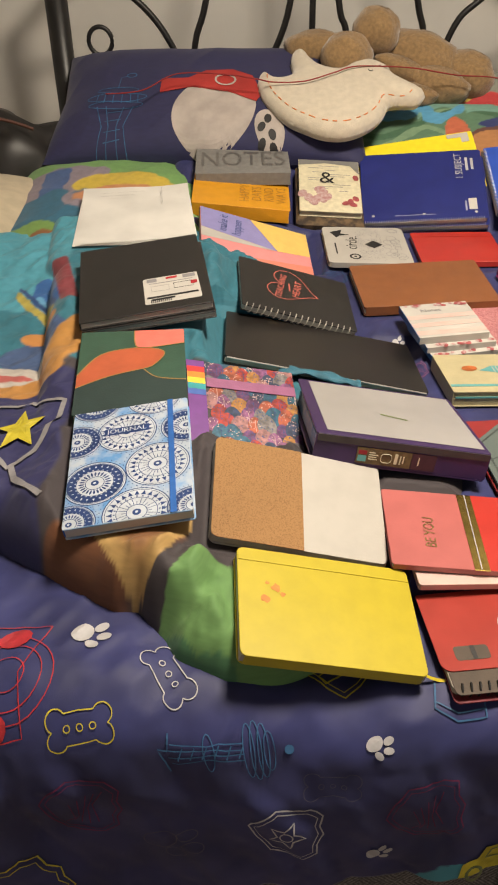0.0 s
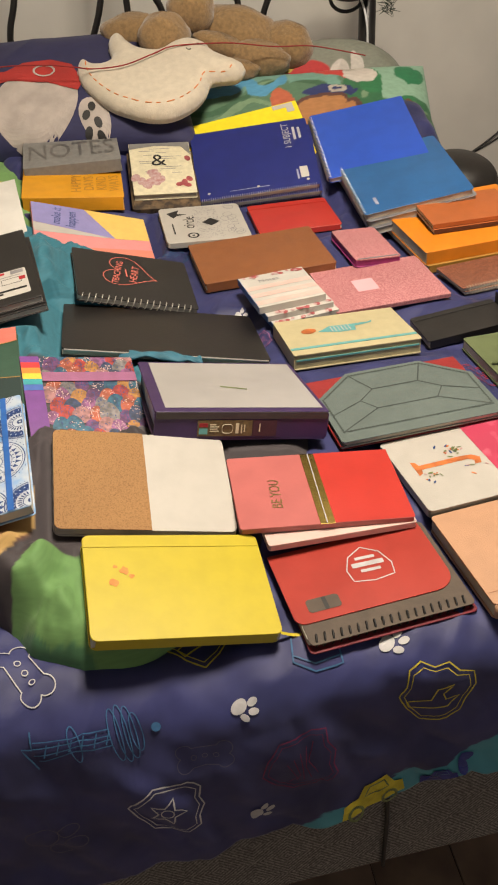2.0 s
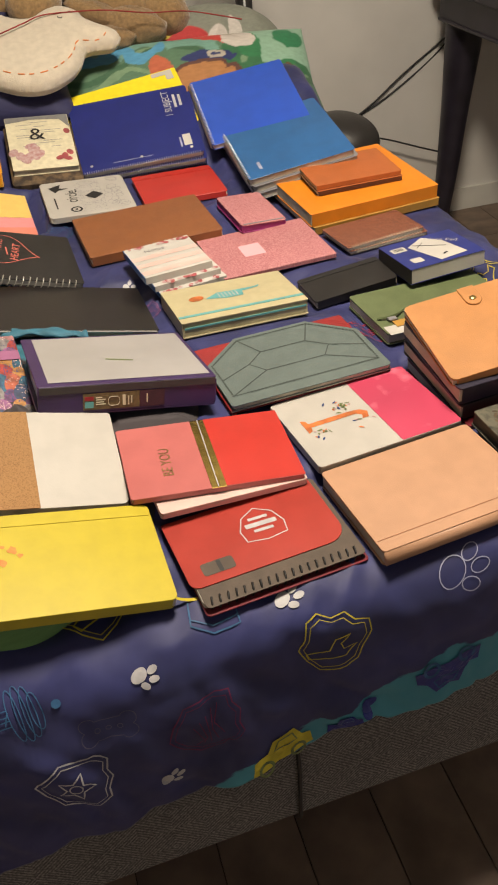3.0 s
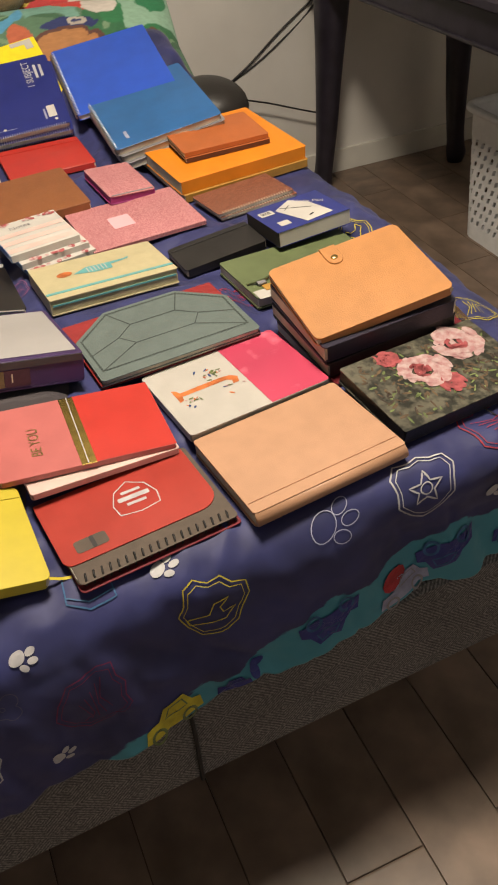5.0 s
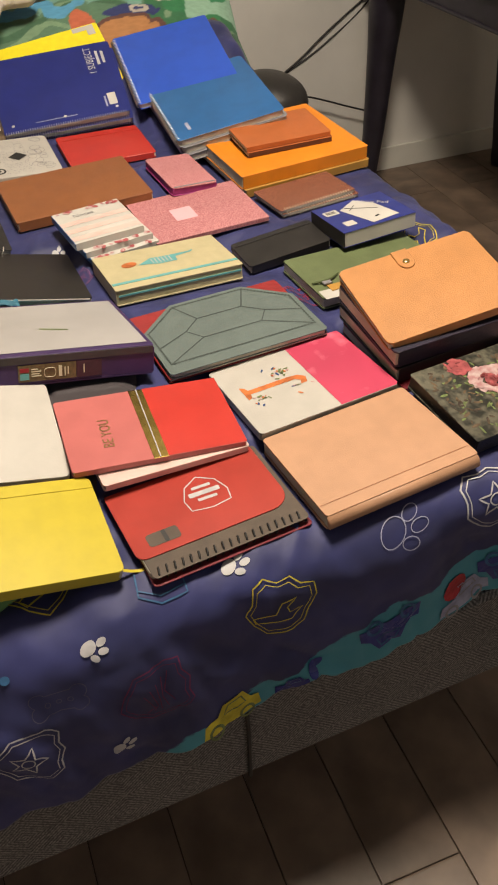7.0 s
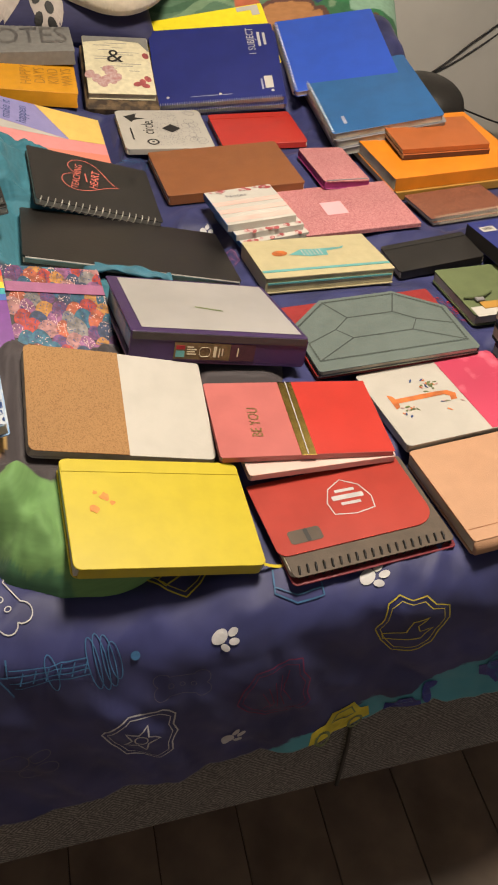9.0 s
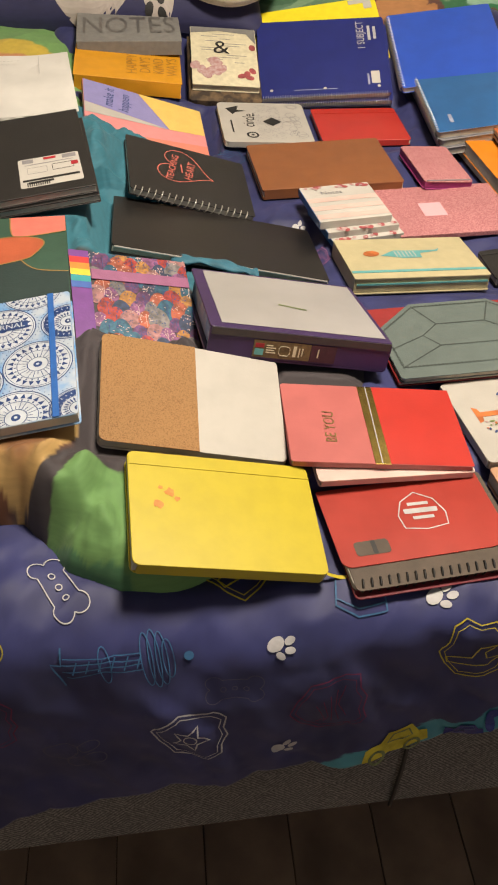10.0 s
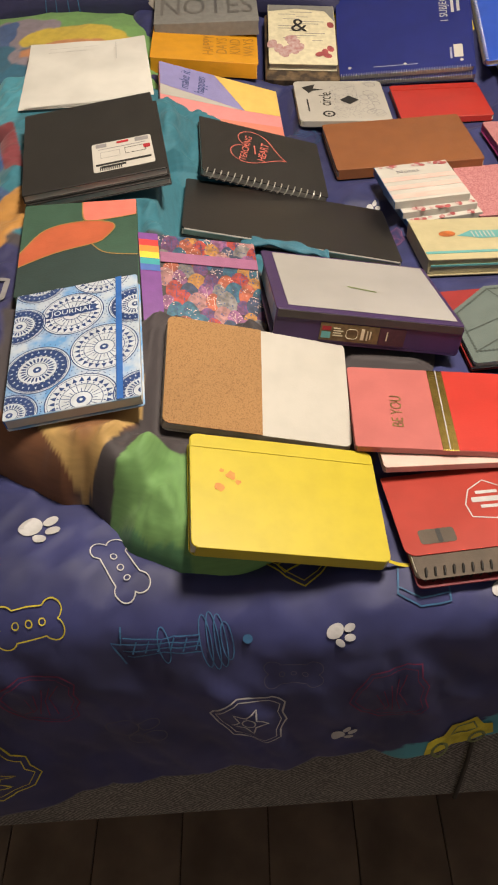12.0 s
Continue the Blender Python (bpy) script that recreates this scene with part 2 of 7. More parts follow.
M["brown_leather"] = mat("chestnut_leather", (0.24, 0.085, 0.028), 0.45, 0.08, 40, 0.25, 500)
M["camo"] = mat("mottled_brown_fabric", (0.16, 0.105, 0.055), 0.8, 0.3, 45, 0.3, 300, col2=(0.045, 0.03, 0.02), stops=(0.4, 0.6))
M["newsprint"] = mat("cream_newsprint", (0.66, 0.60, 0.42), 0.6, 0.1, 90)
M["plush"] = mat("brown_plush", (0.29, 0.18, 0.078), 0.95, 0.22, 120, 0.8, 320, sheen=0.5)
M["ivory_plush"] = mat("ivory_plush", (0.60, 0.53, 0.42), 0.95, 0.08, 60, 0.6, 420, sheen=0.5)
M["stitch"] = mat("orange_stitching", (0.68, 0.22, 0.06), 0.7)
M["yarn"] = mat("dark_red_yarn", (0.26, 0.02, 0.02), 0.8)
M["desk"] = mat("dark_stained_wood", (0.022, 0.018, 0.028), 0.38, 0.3, 20, 0.08, 90)
M["plastic"] = mat("white_plastic", (0.80, 0.81, 0.82), 0.4, 0.05, 30, 0.03)
M["cable"] = mat("black_cable", (0.02, 0.018, 0.018), 0.5)
M["bed_linen"] = mat("cream_linen", (0.52, 0.44, 0.31), 0.85, 0.1, 30, 0.4, 600, sheen=0.2)
M["rainbow"] = [mat("stripe_" + n, c, 0.42) for n, c in (("red", (0.6, 0.03, 0.03)), ("orange", (0.75, 0.25, 0.03)), ("yellow", (0.75, 0.55, 0.04)), ("teal", (0.03, 0.3, 0.32)), ("blue", (0.05, 0.12, 0.42)))]
M["diffuser"] = mat("lamp_diffuser", (0.8, 0.8, 0.78), 0.5)
M["diffuser"].node_tree.nodes["Principled BSDF"].inputs["Emission Color"].default_value = (1, 0.86, 0.66, 1)
M["diffuser"].node_tree.nodes["Principled BSDF"].inputs["Emission Strength"].default_value = 6


# ---- mesh helpers ----
def part(name, bm, material, parent=None, label="", smooth=False, local=None):
    me = bpy.data.meshes.new(name)
    bmesh.ops.recalc_face_normals(bm, faces=bm.faces)
    bm.to_mesh(me)
    bm.free()
    for m in material if isinstance(material, list) else [material]:
        me.materials.append(m)
    if smooth:
        for p in me.polygons:
            p.use_smooth = True
    ob = new(name, me)
    if parent:
        ob.parent = parent
    if local:
        ob.matrix_basis = local
    if label:
        tagged(ob, label)
    return ob


def thing(name, m, label, category, group="", kind=""):
    e = new(name)
    e.empty_display_size = 0.02
    e.matrix_basis = m
    return tagged(e, label, category, group, kind)


def rrect(w, d, r=0.004, cx=0.0, cy=0.0, n=4, rs=None):
    rs = rs or (r, r, r, r)
    pts = []
    for (sx, sy, a0), q in zip(((1, -1, -90), (1, 1, 0), (-1, 1, 90), (-1, -1, 180)), rs):
        for i in range(n + 1):
            a = radians(a0 + 90 * i / n)
            pts.append((cx + sx * (w / 2 - q) + q * math.cos(a), cy + sy * (d / 2 - q) + q * math.sin(a)))
    return pts


def prism(bm, pts, z0, z1, bev=0.0004):
    cx, cy = sum(p[0] for p in pts) / len(pts), sum(p[1] for p in pts) / len(pts)
    half = max(max(abs(p[0] - cx) for p in pts), 1e-4)
    k = 1 - bev / half
    rings = []
    for s, z in ((k, z0), (1, z0 + bev), (1, z1 - bev), (k, z1)):
        rings.append([bm.verts.new((cx + (x - cx) * s, cy + (y - cy) * s, z)) for x, y in pts])
    n = len(pts)
    for a, b in zip(rings, rings[1:]):
        for i in range(n):
            bm.faces.new((a[i], a[(i + 1) % n], b[(i + 1) % n], b[i]))
    bm.faces.new(rings[0][::-1])
    bm.faces.new(rings[-1])
    return bm


def box(bm, x0, x1, y0, y1, z0, z1, bev=0.002):
    return prism(bm, [(x0, y0), (x1, y0), (x1, y1), (x0, y1)], z0, z1, min(bev, abs(z1 - z0) * 0.3))


def flat(bm, pts, z):
    bm.faces.new([bm.verts.new((*p, z)) for p in pts])
    return bm


def ellipse(cx, cy, rx, ry, rot=0.0, n=20):
    c, s = math.cos(rot), math.sin(rot)
    return [(cx + rx * math.cos(a) * c - ry * math.sin(a) * s, cy + rx * math.cos(a) * s + ry * math.sin(a) * c) for a in (2 * math.pi * i / n for i in range(n))]


def stroke_quads(pts, w, closed=False):
    """Quads of a ribbon of width w along a line of points in the plane."""
    n = len(pts)
    left, right = [], []
    for i, p in enumerate(pts):
        a = pts[i - 1] if i or closed else p
        b = pts[(i + 1) % n] if i < n - 1 or closed else p
        t = Vector((b[0] - a[0], b[1] - a[1]))
        t = t.normalized() if t.length > 1e-9 else Vector((1, 0))
        left.append((p[0] - t.y * w / 2, p[1] + t.x * w / 2))
        right.append((p[0] + t.y * w / 2, p[1] - t.x * w / 2))
    return [(left[i], right[i], right[(i + 1) % n], left[(i + 1) % n]) for i in range(n if closed else n - 1)]


def tube(bm, pts, r, sides=8, closed=False):
    pts = [Vector(p) for p in pts]
    rings, n = [], len(pts)
    up = Vector((0, 0, 1))
    for i, p in enumerate(pts):
        a = pts[i - 1] if i or closed else p
        b = pts[(i + 1) % n] if i < n - 1 or closed else p
        t = (b - a).normalized()
        u = t.cross(up)
        if u.length < 0.05:
            u = t.cross(Vector((0, 1, 0)))
        u.normalize()
        v = t.cross(u)
        rad = r[i] if isinstance(r, (list, tuple)) else r
        rings.append([bm.verts.new(p + rad * (math.cos(2 * math.pi * k / sides) * u + math.sin(2 * math.pi * k / sides) * v)) for k in range(sides)])
    for i in range(n if closed else n - 1):
        a, b = rings[i], rings[(i + 1) % n]
        for k in range(sides):
            bm.faces.new((a[k], a[(k + 1) % sides], b[(k + 1) % sides], b[k]))
    if not closed:
        bm.faces.new(rings[0][::-1])
        bm.faces.new(rings[-1])
    return bm


def spline(pts, n=8):
    """A smooth line through the points."""
    out = []
    P = [Vector(p) for p in pts]
    for i in range(len(P) - 1):
        p0, p1, p2, p3 = P[max(i - 1, 0)], P[i], P[i + 1], P[min(i + 2, len(P) - 1)]
        for k in range(n):
            t = k / n
            out.append(0.5 * (2 * p1 + (p2 - p0) * t + (2 * p0 - 5 * p1 + 4 * p2 - p3) * t * t + (3 * p1 - p0 - 3 * p2 + p3) * t ** 3))
    out.append(P[-1])
    return [tuple(v) for v in out]


def blob(bm, c, r, rot=(0, 0, 0), seg=20, lump=0.0):
    """A soft rounded lump."""
    R = Euler([radians(a) for a in rot]).to_matrix()
    g = bmesh.ops.create_uvsphere(bm, u_segments=seg, v_segments=seg // 2 + 2, radius=1)
    for v in g["verts"]:
        q = v.co.copy()
        k = 1 + lump * noise.noise(q * 2.2 + Vector(c) * 9)
        v.co = R @ Vector((q.x * r[0] * k, q.y * r[1] * k, q.z * r[2] * k)) + Vector(c)
    return bm


def lettering(text, size, material, parent, x, y, z, rot=0.0, name="lettering", sx=1.0, spacing=1.0):
    cu = bpy.data.curves.new(name, "FONT")
    cu.body, cu.size, cu.align_x, cu.align_y, cu.space_character = text, size, "CENTER", "CENTER", spacing
    cu.resolution_u = 3
    tmp = bpy.data.objects.new("tmp", cu)
    scene.collection.objects.link(tmp)
    dg = bpy.context.evaluated_depsgraph_get()
    me = bpy.data.meshes.new_from_object(tmp.evaluated_get(dg))
    bpy.data.objects.remove(tmp)
    me.materials.clear()
    me.materials.append(material)
    ob = new(name, me)
    ob.parent = next((c for c in parent.children if c.name.startswith("front_cover")), parent)
    ob.matrix_basis = pose(x, y, z, 0, 0, rot) @ Matrix.Diagonal((sx, 1, 1, 1))
    return ob


# ---- books: where each lies (centre of its upper face, turn, width, depth, thickness of the pile under it) ----
BOOKS = {
    "yellow": ((0.088, 0.626, 0.708), (7.5, 15.2, 4.2), 0.201, 0.140, 0.016),
    "cork": ((0.063, 0.782, 0.733), (15.2, 15.7, 3.2), 0.214, 0.147, 0.014),
    "beyou": ((0.272, 0.764, 0.696), (2.0, 5.4, -1.2), 0.212, 0.133, 0.008),
    "folder": ((0.292, 0.640, 0.668), (1.0, 0.6, 6.6), 0.190, 0.110, 0.012),
    "initial": ((0.491, 0.795, 0.676), (-1.8, -0.3, 6.4), 0.206, 0.155, 0.012),
    "beige": ((0.508, 0.637, 0.677), (-2.2, -1.5, 5.5), 0.207, 0.157, 0.022),
    "planner": ((0.697, 0.829, 0.752), (7.6, -7.4, -2.3), 0.204, 0.164, 0.099),
    "notepad": ((0.759, 1.147, 0.708), (-3.5, -1.8, 4.8), 0.139, 0.112, 0.026),
    "black_small": ((0.612, 1.159, 0.677), (1.7, -4.3, 4.1), 0.151, 0.081, 0.015),
    "glitter_brown": ((0.744, 1.356, 0.664), (0.8, 0.2, 9.7), 0.169, 0.097, 0.014),
    "orange": ((0.765, 1.544, 0.697), (2.2, -0.6, 5.5), 0.282, 0.253, 0.042),
    "blue": ((0.658, 1.885, 0.778), (13.9, -7.7, -5.3), 0.226, 0.275, 0.012),
    "teal": ((0.681, 1.701, 0.746), (7.3, -7.9, -2.2), 0.230, 0.270, 0.045),
    "subject": ((0.391, 1.888, 0.754), (25.0, -3.6, -4.6), 0.275, 0.218, 0.028),
    "amp": ((0.180, 1.876, 0.761), (18.8, 3.7, -0.1), 0.139, 0.186, 0.05),
    "notes_grey": ((-0.017, 1.940, 0.803), (4.9, 0.8, 1.6), 0.214, 0.160, 0.028),
    "happy": ((-0.019, 1.824, 0.768), (5.6, 6.2, 0.5), 0.213, 0.157, 0.03),
    "make": ((0.013, 1.646, 0.723), (10.1, 19.0, 6.9), 0.239, 0.161, 0.010),
    "paper": ((-0.227, 1.616, 0.796), (4.7, -0.5, 5.9), 0.217, 0.258, 0.005),
    "label": ((-0.173, 1.266, 0.814), (1.4, -5.4, 8.8), 0.204, 0.267, 0.024),
    "abstract": ((-0.162, 1.010, 0.785), (4.2, 1.3, 5.3), 0.151, 0.205, 0.014),
    "journal": ((-0.140, 0.802, 0.782), (3.7, -6.8, 5.1), 0.147, 0.213, 0.016),
    "mushroom": ((-0.006, 0.981, 0.741), (18.1, 14.5, 10.1), 0.161, 0.150, 0.012),
    "heart": ((0.084, 1.367, 0.733), (6.7, 17.9, 4.8), 0.210, 0.165, 0.012),
    "long": ((0.119, 1.192, 0.713), (-6.5, 12.4, -0.6), 0.320, 0.197, 0.014),
    "purple": ((0.193, 0.960, 0.738), (-10.5, 11.2, 2.5), 0.231, 0.195, 0.040),
    "circle": ((0.243, 1.663, 0.704), (4.6, 2.9, 2.1), 0.174, 0.165, 0.012),
    "red": ((0.440, 1.694, 0.685), (0.9, 0.1, 0.4), 0.177, 0.160, 0.012),
    "brown": ((0.331, 1.492, 0.694), (0.8, -0.8, 3.5), 0.254, 0.186, 0.018),
    "pads": ((0.337, 1.311, 0.707), (0.8, -0.4, 11.4), 0.122, 0.120, 0.034),
    "pink_big": ((0.520, 1.329, 0.680), (0.8, -0.5, 3.5), 0.212, 0.168, 0.008),
    "pink_small": ((0.536, 1.47, 0.698), (2.4, 4.2, 5.8), 0.092, 0.141, 0.016),
    "lady": ((0.411, 1.152, 0.691), (-4.9, 1.8, 3.1), 0.210, 0.138, 0.026),
    "rose": ((0.728, 0.667, 0.687), (6.0, 2.0, 7.5), 0.221, 0.137, 0.022),
    "olive": ((0.711, 1.041, 0.675), (-0.7, 0.9, 4.1), 0.228, 0.137, 0.020),
    "gem": ((0.440, 0.942, 0.690), (0.8, 0.6, 5.1), 0.244, 0.178, 0.014),
}
LIE = {}
for key, (c, r, w, d, th) in BOOKS.items():
    LIE[key] = pose(*c, *r) @ pose(0, 0, -th)
ON_QUILT = ("yellow", "cork", "mushroom", "journal", "abstract", "label", "paper", "make", "heart", "long", "purple")
SUPPORT = []
for key, (c, r, w, d, th) in BOOKS.items():
    inv = (LIE[key] @ pose(0, 0, -0.003)).inverted()
    m = LIE[key] @ pose(0, 0, -0.003)
    nrm = m.to_3x3() @ Vector((0, 0, 1))
    SUPPORT.append((np.array(inv), np.array(m.translation), np.array(nrm), w / 2, d / 2, key in ON_QUILT))
TOP = 0.650


def bedding(X, Y, quilted=True):
    """Height of the bedding under the books, and how far a book covers it (0..1), for arrays of places."""
    cap = np.full_like(X, 9.0)
    low = TOP + 0.035 * np.clip((0.06 - X) / 0.18, 0, 1) * np.clip((0.9 - Y) / 0.2, 0, 1)
    num, den, cover = 0.015 * low, 0.015 * np.ones_like(X), np.zeros_like(X)
    for inv, p, n, hw, hd, onq in SUPPORT:
        zp = p[2] - (n[0] * (X - p[0]) + n[1] * (Y - p[1])) / n[2]
        lx = inv[0, 0] * X + inv[0, 1] * Y + inv[0, 2] * zp + inv[0, 3]
        ly = inv[1, 0] * X + inv[1, 1] * Y + inv[1, 2] * zp + inv[1, 3]
        ox, oy = np.maximum(np.abs(lx) - hw, 0), np.maximum(np.abs(ly) - hd, 0)
        dist = np.sqrt(ox ** 2 + oy ** 2)
        # keep the plane's height of the nearest place on the book
        qx, qy = np.clip(lx, -hw, hw), np.clip(ly, -hd, hd)
        zc = zp - (-(n[0] / n[2]) * (lx - qx) - (n[1] / n[2]) * (ly - qy))
        cap = np.minimum(cap, np.where(dist < 0.030, zp + np.maximum(dist - 0.006, 0) * 0.8, 9.0))
        if onq and not quilted:
            continue
        wgt = np.exp(-(dist / 0.035) ** 2) + 1e-9
        num, den = num + wgt * zc, den + wgt
        cover = np.maximum(cover, np.exp(-(dist / 0.013) ** 2))
    return np.minimum(num / den, cap), cover, cap


LATTICE = np.random.RandomState(5).rand(256, 256) * 2 - 1


def smooth_noise(a, b):
    i, j = np.floor(a).astype(int), np.floor(b).astype(int)
    f, g = a - i, b - j
    f, g = f * f * f * (f * (6 * f - 15) + 10), g * g * g * (g * (6 * g - 15) + 10)
    p = lambda u, v: LATTICE[(i + u) % 256, (j + v) % 256]
    return (p(0, 0) * (1 - f) + p(1, 0) * f) * (1 - g) + (p(0, 1) * (1 - f) + p(1, 1) * f) * g


def fold(X, Y, amp, freq, seed=0.0):
    """Soft swells and sharper creases of cloth."""
    X, Y = np.asarray(X, float), np.asarray(Y, float)
    s = seed * 7.31 + 40
    c, q = math.cos(0.6), math.sin(0.6)
    A, B = X * c - Y * q, X * q + Y * c
    n = smooth_noise(A * freq + s, B * freq + s * 1.7) + 0.45 * smooth_noise(A * freq * 2.1 + s, B * freq * 1.9 + 9 + s)
    crease = 1 - 2 * np.abs(smooth_noise(A * freq * 1.9 + 3 + s, B * freq * 1.1 + s))
    return amp * (0.75 * n + 0.55 * crease)


# outline of the rumpled second quilt that lies over the left of the bed
QUILT = [(-0.66, 0.80), (-0.42, 0.79), (-0.305, 0.765), (-0.255, 0.722), (-0.205, 0.687), (-0.145, 0.650), (-0.118, 0.652), (-0.100, 0.630), (-0.070, 0.590), (-0.022, 0.570), (0.03, 0.574), (0.07, 0.585), (0.16, 0.62), (0.20, 0.72), (0.27, 0.82), (0.29, 0.90),
         (0.24, 1.0), (0.235, 1.085), (0.12, 1.24), (0.05, 1.36), (0.03, 1.52), (-0.08, 1.66), (-0.66, 1.66)]


def inside(poly, X, Y):
    """Signed distance-like measure to a closed outline: positive within."""
    best, odd = np.full_like(X, 9.0), np.zeros(X.shape, bool)
    n = len(poly)
    for i in range(n):
        (x0, y0), (x1, y1) = poly[i], poly[(i + 1) % n]
        t = np.clip(((X - x0) * (x1 - x0) + (Y - y0) * (y1 - y0)) / ((x1 - x0) ** 2 + (y1 - y0) ** 2), 0, 1)
        best = np.minimum(best, np.hypot(X - x0 - t * (x1 - x0), Y - y0 - t * (y1 - y0)))
        cross = (y0 > Y) != (y1 > Y)
        odd ^= cross & (X < (x1 - x0) * (Y - y0) / (y1 - y0 + 1e-12) + x0)
    return np.where(odd, best, -best)


# ---- the bedding's shape: u runs across the bed, v from the foot towards the head; beyond an edge the cloth hangs ----
XR, XL, YF, RAD = 0.90, -0.60, 0.575, 0.06


def over(s, edge, sign):
    """Place along an axis and the drop, for cloth that runs over a rounded edge."""
    e = np.maximum((s - edge) * sign, 0)
    a = np.minimum(e / RAD, math.pi / 2)
    rest = np.maximum(e - RAD * math.pi / 2, 0)
    pos = np.where(e > 0, edge + sign * (RAD * np.sin(a) + rest * 0.10), s)
    return pos, RAD * (1 - np.cos(a)) + rest


def duvet_at(U, V, lift=0.0):
    U, V = np.asarray(U, float), np.asarray(V, float)
    x, du = over(U, XR, 1)
    y, dv = over(V, YF, -1)
    z, cover, cap = bedding(x, np.maximum(y, YF - 0.02), False)
    ins = np.clip(inside(QUILT, x, y) / 0.03, 0, 1)
    z = z - 0.022 * ins
    soft = 1 - cover
    z = np.minimum(z + (fold(U, V, 0.005, 7.0) + fold(U, V, 0.004, 17.0, 8.0) + fold(U, V, 0.0007, 43.0, 6.0)) * soft, cap) - du - dv
    hang = np.clip(dv / 0.10, 0, 1)
    y = y + 0.05 * (x - 0.4) * hang + hang * (fold(U + 0.6 * V, V * 0.5, 0.012, 8.0, 7.0) + fold(U + 0.6 * V, V * 0.5, 0.0045, 19.0, 4.0) + fold(U + 0.7 * V, V * 0.7, 0.0012, 46.0, 4.0))
    sidehang = np.clip(du / 0.1, 0, 1)
    x = x + sidehang * fold(U * 0.3, V, 0.012, 8.0, 3.0)
    y, z = y - lift * np.clip(dv / 0.05, 0, 1), z + lift * (1 - 0.6 * np.clip(dv / 0.08, 0, 1))
    return x, y, z


def cloth_mesh(name, nu, nv, fn, keep=None, colour=None, material=None, thick=0.004, parent=None, label=""):
    a, b = np.meshgrid(np.linspace(0, 1, nu), np.linspace(0, 1, nv), indexing="ij")
    U, V, X, Y, Z = fn(a, b)
    ok = keep(U, V) if keep else np.ones(U.shape, bool)
    verts = np.stack([X.ravel(), Y.ravel(), Z.ravel()], 1)
    idx = np.arange(nu * nv).reshape(nu, nv)
    okc = ok[:-1, :-1] & ok[1:, :-1] & ok[1:, 1:] & ok[:-1, 1:]
    f = np.stack([idx[:-1, :-1], idx[1:, :-1], idx[1:, 1:], idx[:-1, 1:]], -1)[okc]
    used = np.unique(f)
    remap = np.full(nu * nv, -1)
    remap[used] = np.arange(len(used))
    me = bpy.data.meshes.new(name)
    me.from_pydata(verts[used].tolist(), [], remap[f].tolist())
    if colour is not None:
        at = me.color_attributes.new("print", "FLOAT_COLOR", "POINT")
        cols = colour(U.ravel()[used], V.ravel()[used])
        at.data.foreach_set("color", np.concatenate([cols, np.ones((len(used), 1))], 1).astype(np.float32).ravel())
    for p in me.polygons:
        p.use_smooth = True
    me.materials.append(material)
    ob = new(name, me)
    if thick:
        s = ob.modifiers.new("thickness", "SOLIDIFY")
        s.thickness, s.offset = thick, -1
    if parent:
        ob.parent = parent
    if label:
        tagged(ob, label)
    return ob


# ---- the room ----
def slab(name, x0, x1, y0, y1, z0, z1, material, label, cat):
    return tagged(part(name, box(bmesh.new(), x0, x1, y0, y1, z0, z1, 0.001), material), label, cat, kind="structure")


WY = 2.76
slab("wall_north", -1.75, 2.75, WY, WY + 0.12, 0, 2.5, M["wall"], "pale grey painted wall behind the bed head", "wall")
for k, (x0, x1, z0, z1) in enumerate(((-1.75, 0.34, 0, 2.5), (1.46, 2.75, 0, 2.5), (0.34, 1.46, 0, 0.99), (0.34, 1.46, 2.01, 2.5))):
    slab("wall_south" if k == 0 else "wall_south_%d" % k, x0, x1, -1.72, -1.6, z0, z1, M["wall"], "pale grey painted wall with an opening for the added window", "wall")


# unseen window, added only to give the cool fill a source
def build_added_window():
    e = thing("added_window", pose(0.9, -1.66, 1.5), "white framed window, added unseen behind the camera for the cool fill", "window", kind="structure")
    for x0, x1, z0, z1 in ((-0.56, 0.56, -0.51, -0.46), (-0.56, 0.56, 0.46, 0.51), (-0.56, -0.51, -0.46, 0.46), (0.51, 0.56, -0.46, 0.46), (-0.02, 0.02, -0.46, 0.46)):
        part("frame", box(bmesh.new(), x0, x1, -0.03, 0.03, z0, z1, 0.004), M["trim"], e)


build_added_window()
slab("wall_west", -1.75, -1.63, -1.6, WY, 0, 2.5, M["wall"], "pale grey painted wall", "wall")
slab("wall_east", 2.63, 2.75, -1.6, WY, 0, 2.5, M["wall"], "pale grey painted wall", "wall")
slab("ceiling", -1.75, 2.75, -1.72, WY + 0.12, 2.5, 2.6, M["ceil"], "white painted ceiling", "ceiling")
floor = slab("floor", -1.75, 2.75, -1.72, WY + 0.12, -0.06, -0.004, M["grout"], "dark brown tiled floor with narrow joints", "floor")
part("baseboard", box(bmesh.new(), -1.63, 2.63, WY - 0.014, WY, 0, 0.085, 0.004), M["trim"])
tagged(bpy.data.objects["baseboard"], "white painted baseboard along the wall", "baseboard", kind="structure")


def build_ceiling_lamp():
    e = thing("ceiling_lamp", pose(0.52, 0.87, 2.5), "round white ceiling lamp, switched on", "lamp")
    part("base", prism(bmesh.new(), ellipse(0, 0, 0.19, 0.19, 0, 32), -0.03, 0, 0.003), M["steel"], e)
    part("diffuser", prism(bmesh.new(), ellipse(0, 0, 0.175, 0.175, 0, 32), -0.075, -0.03, 0.012), M["diffuser"], e)


build_ceiling_lamp()


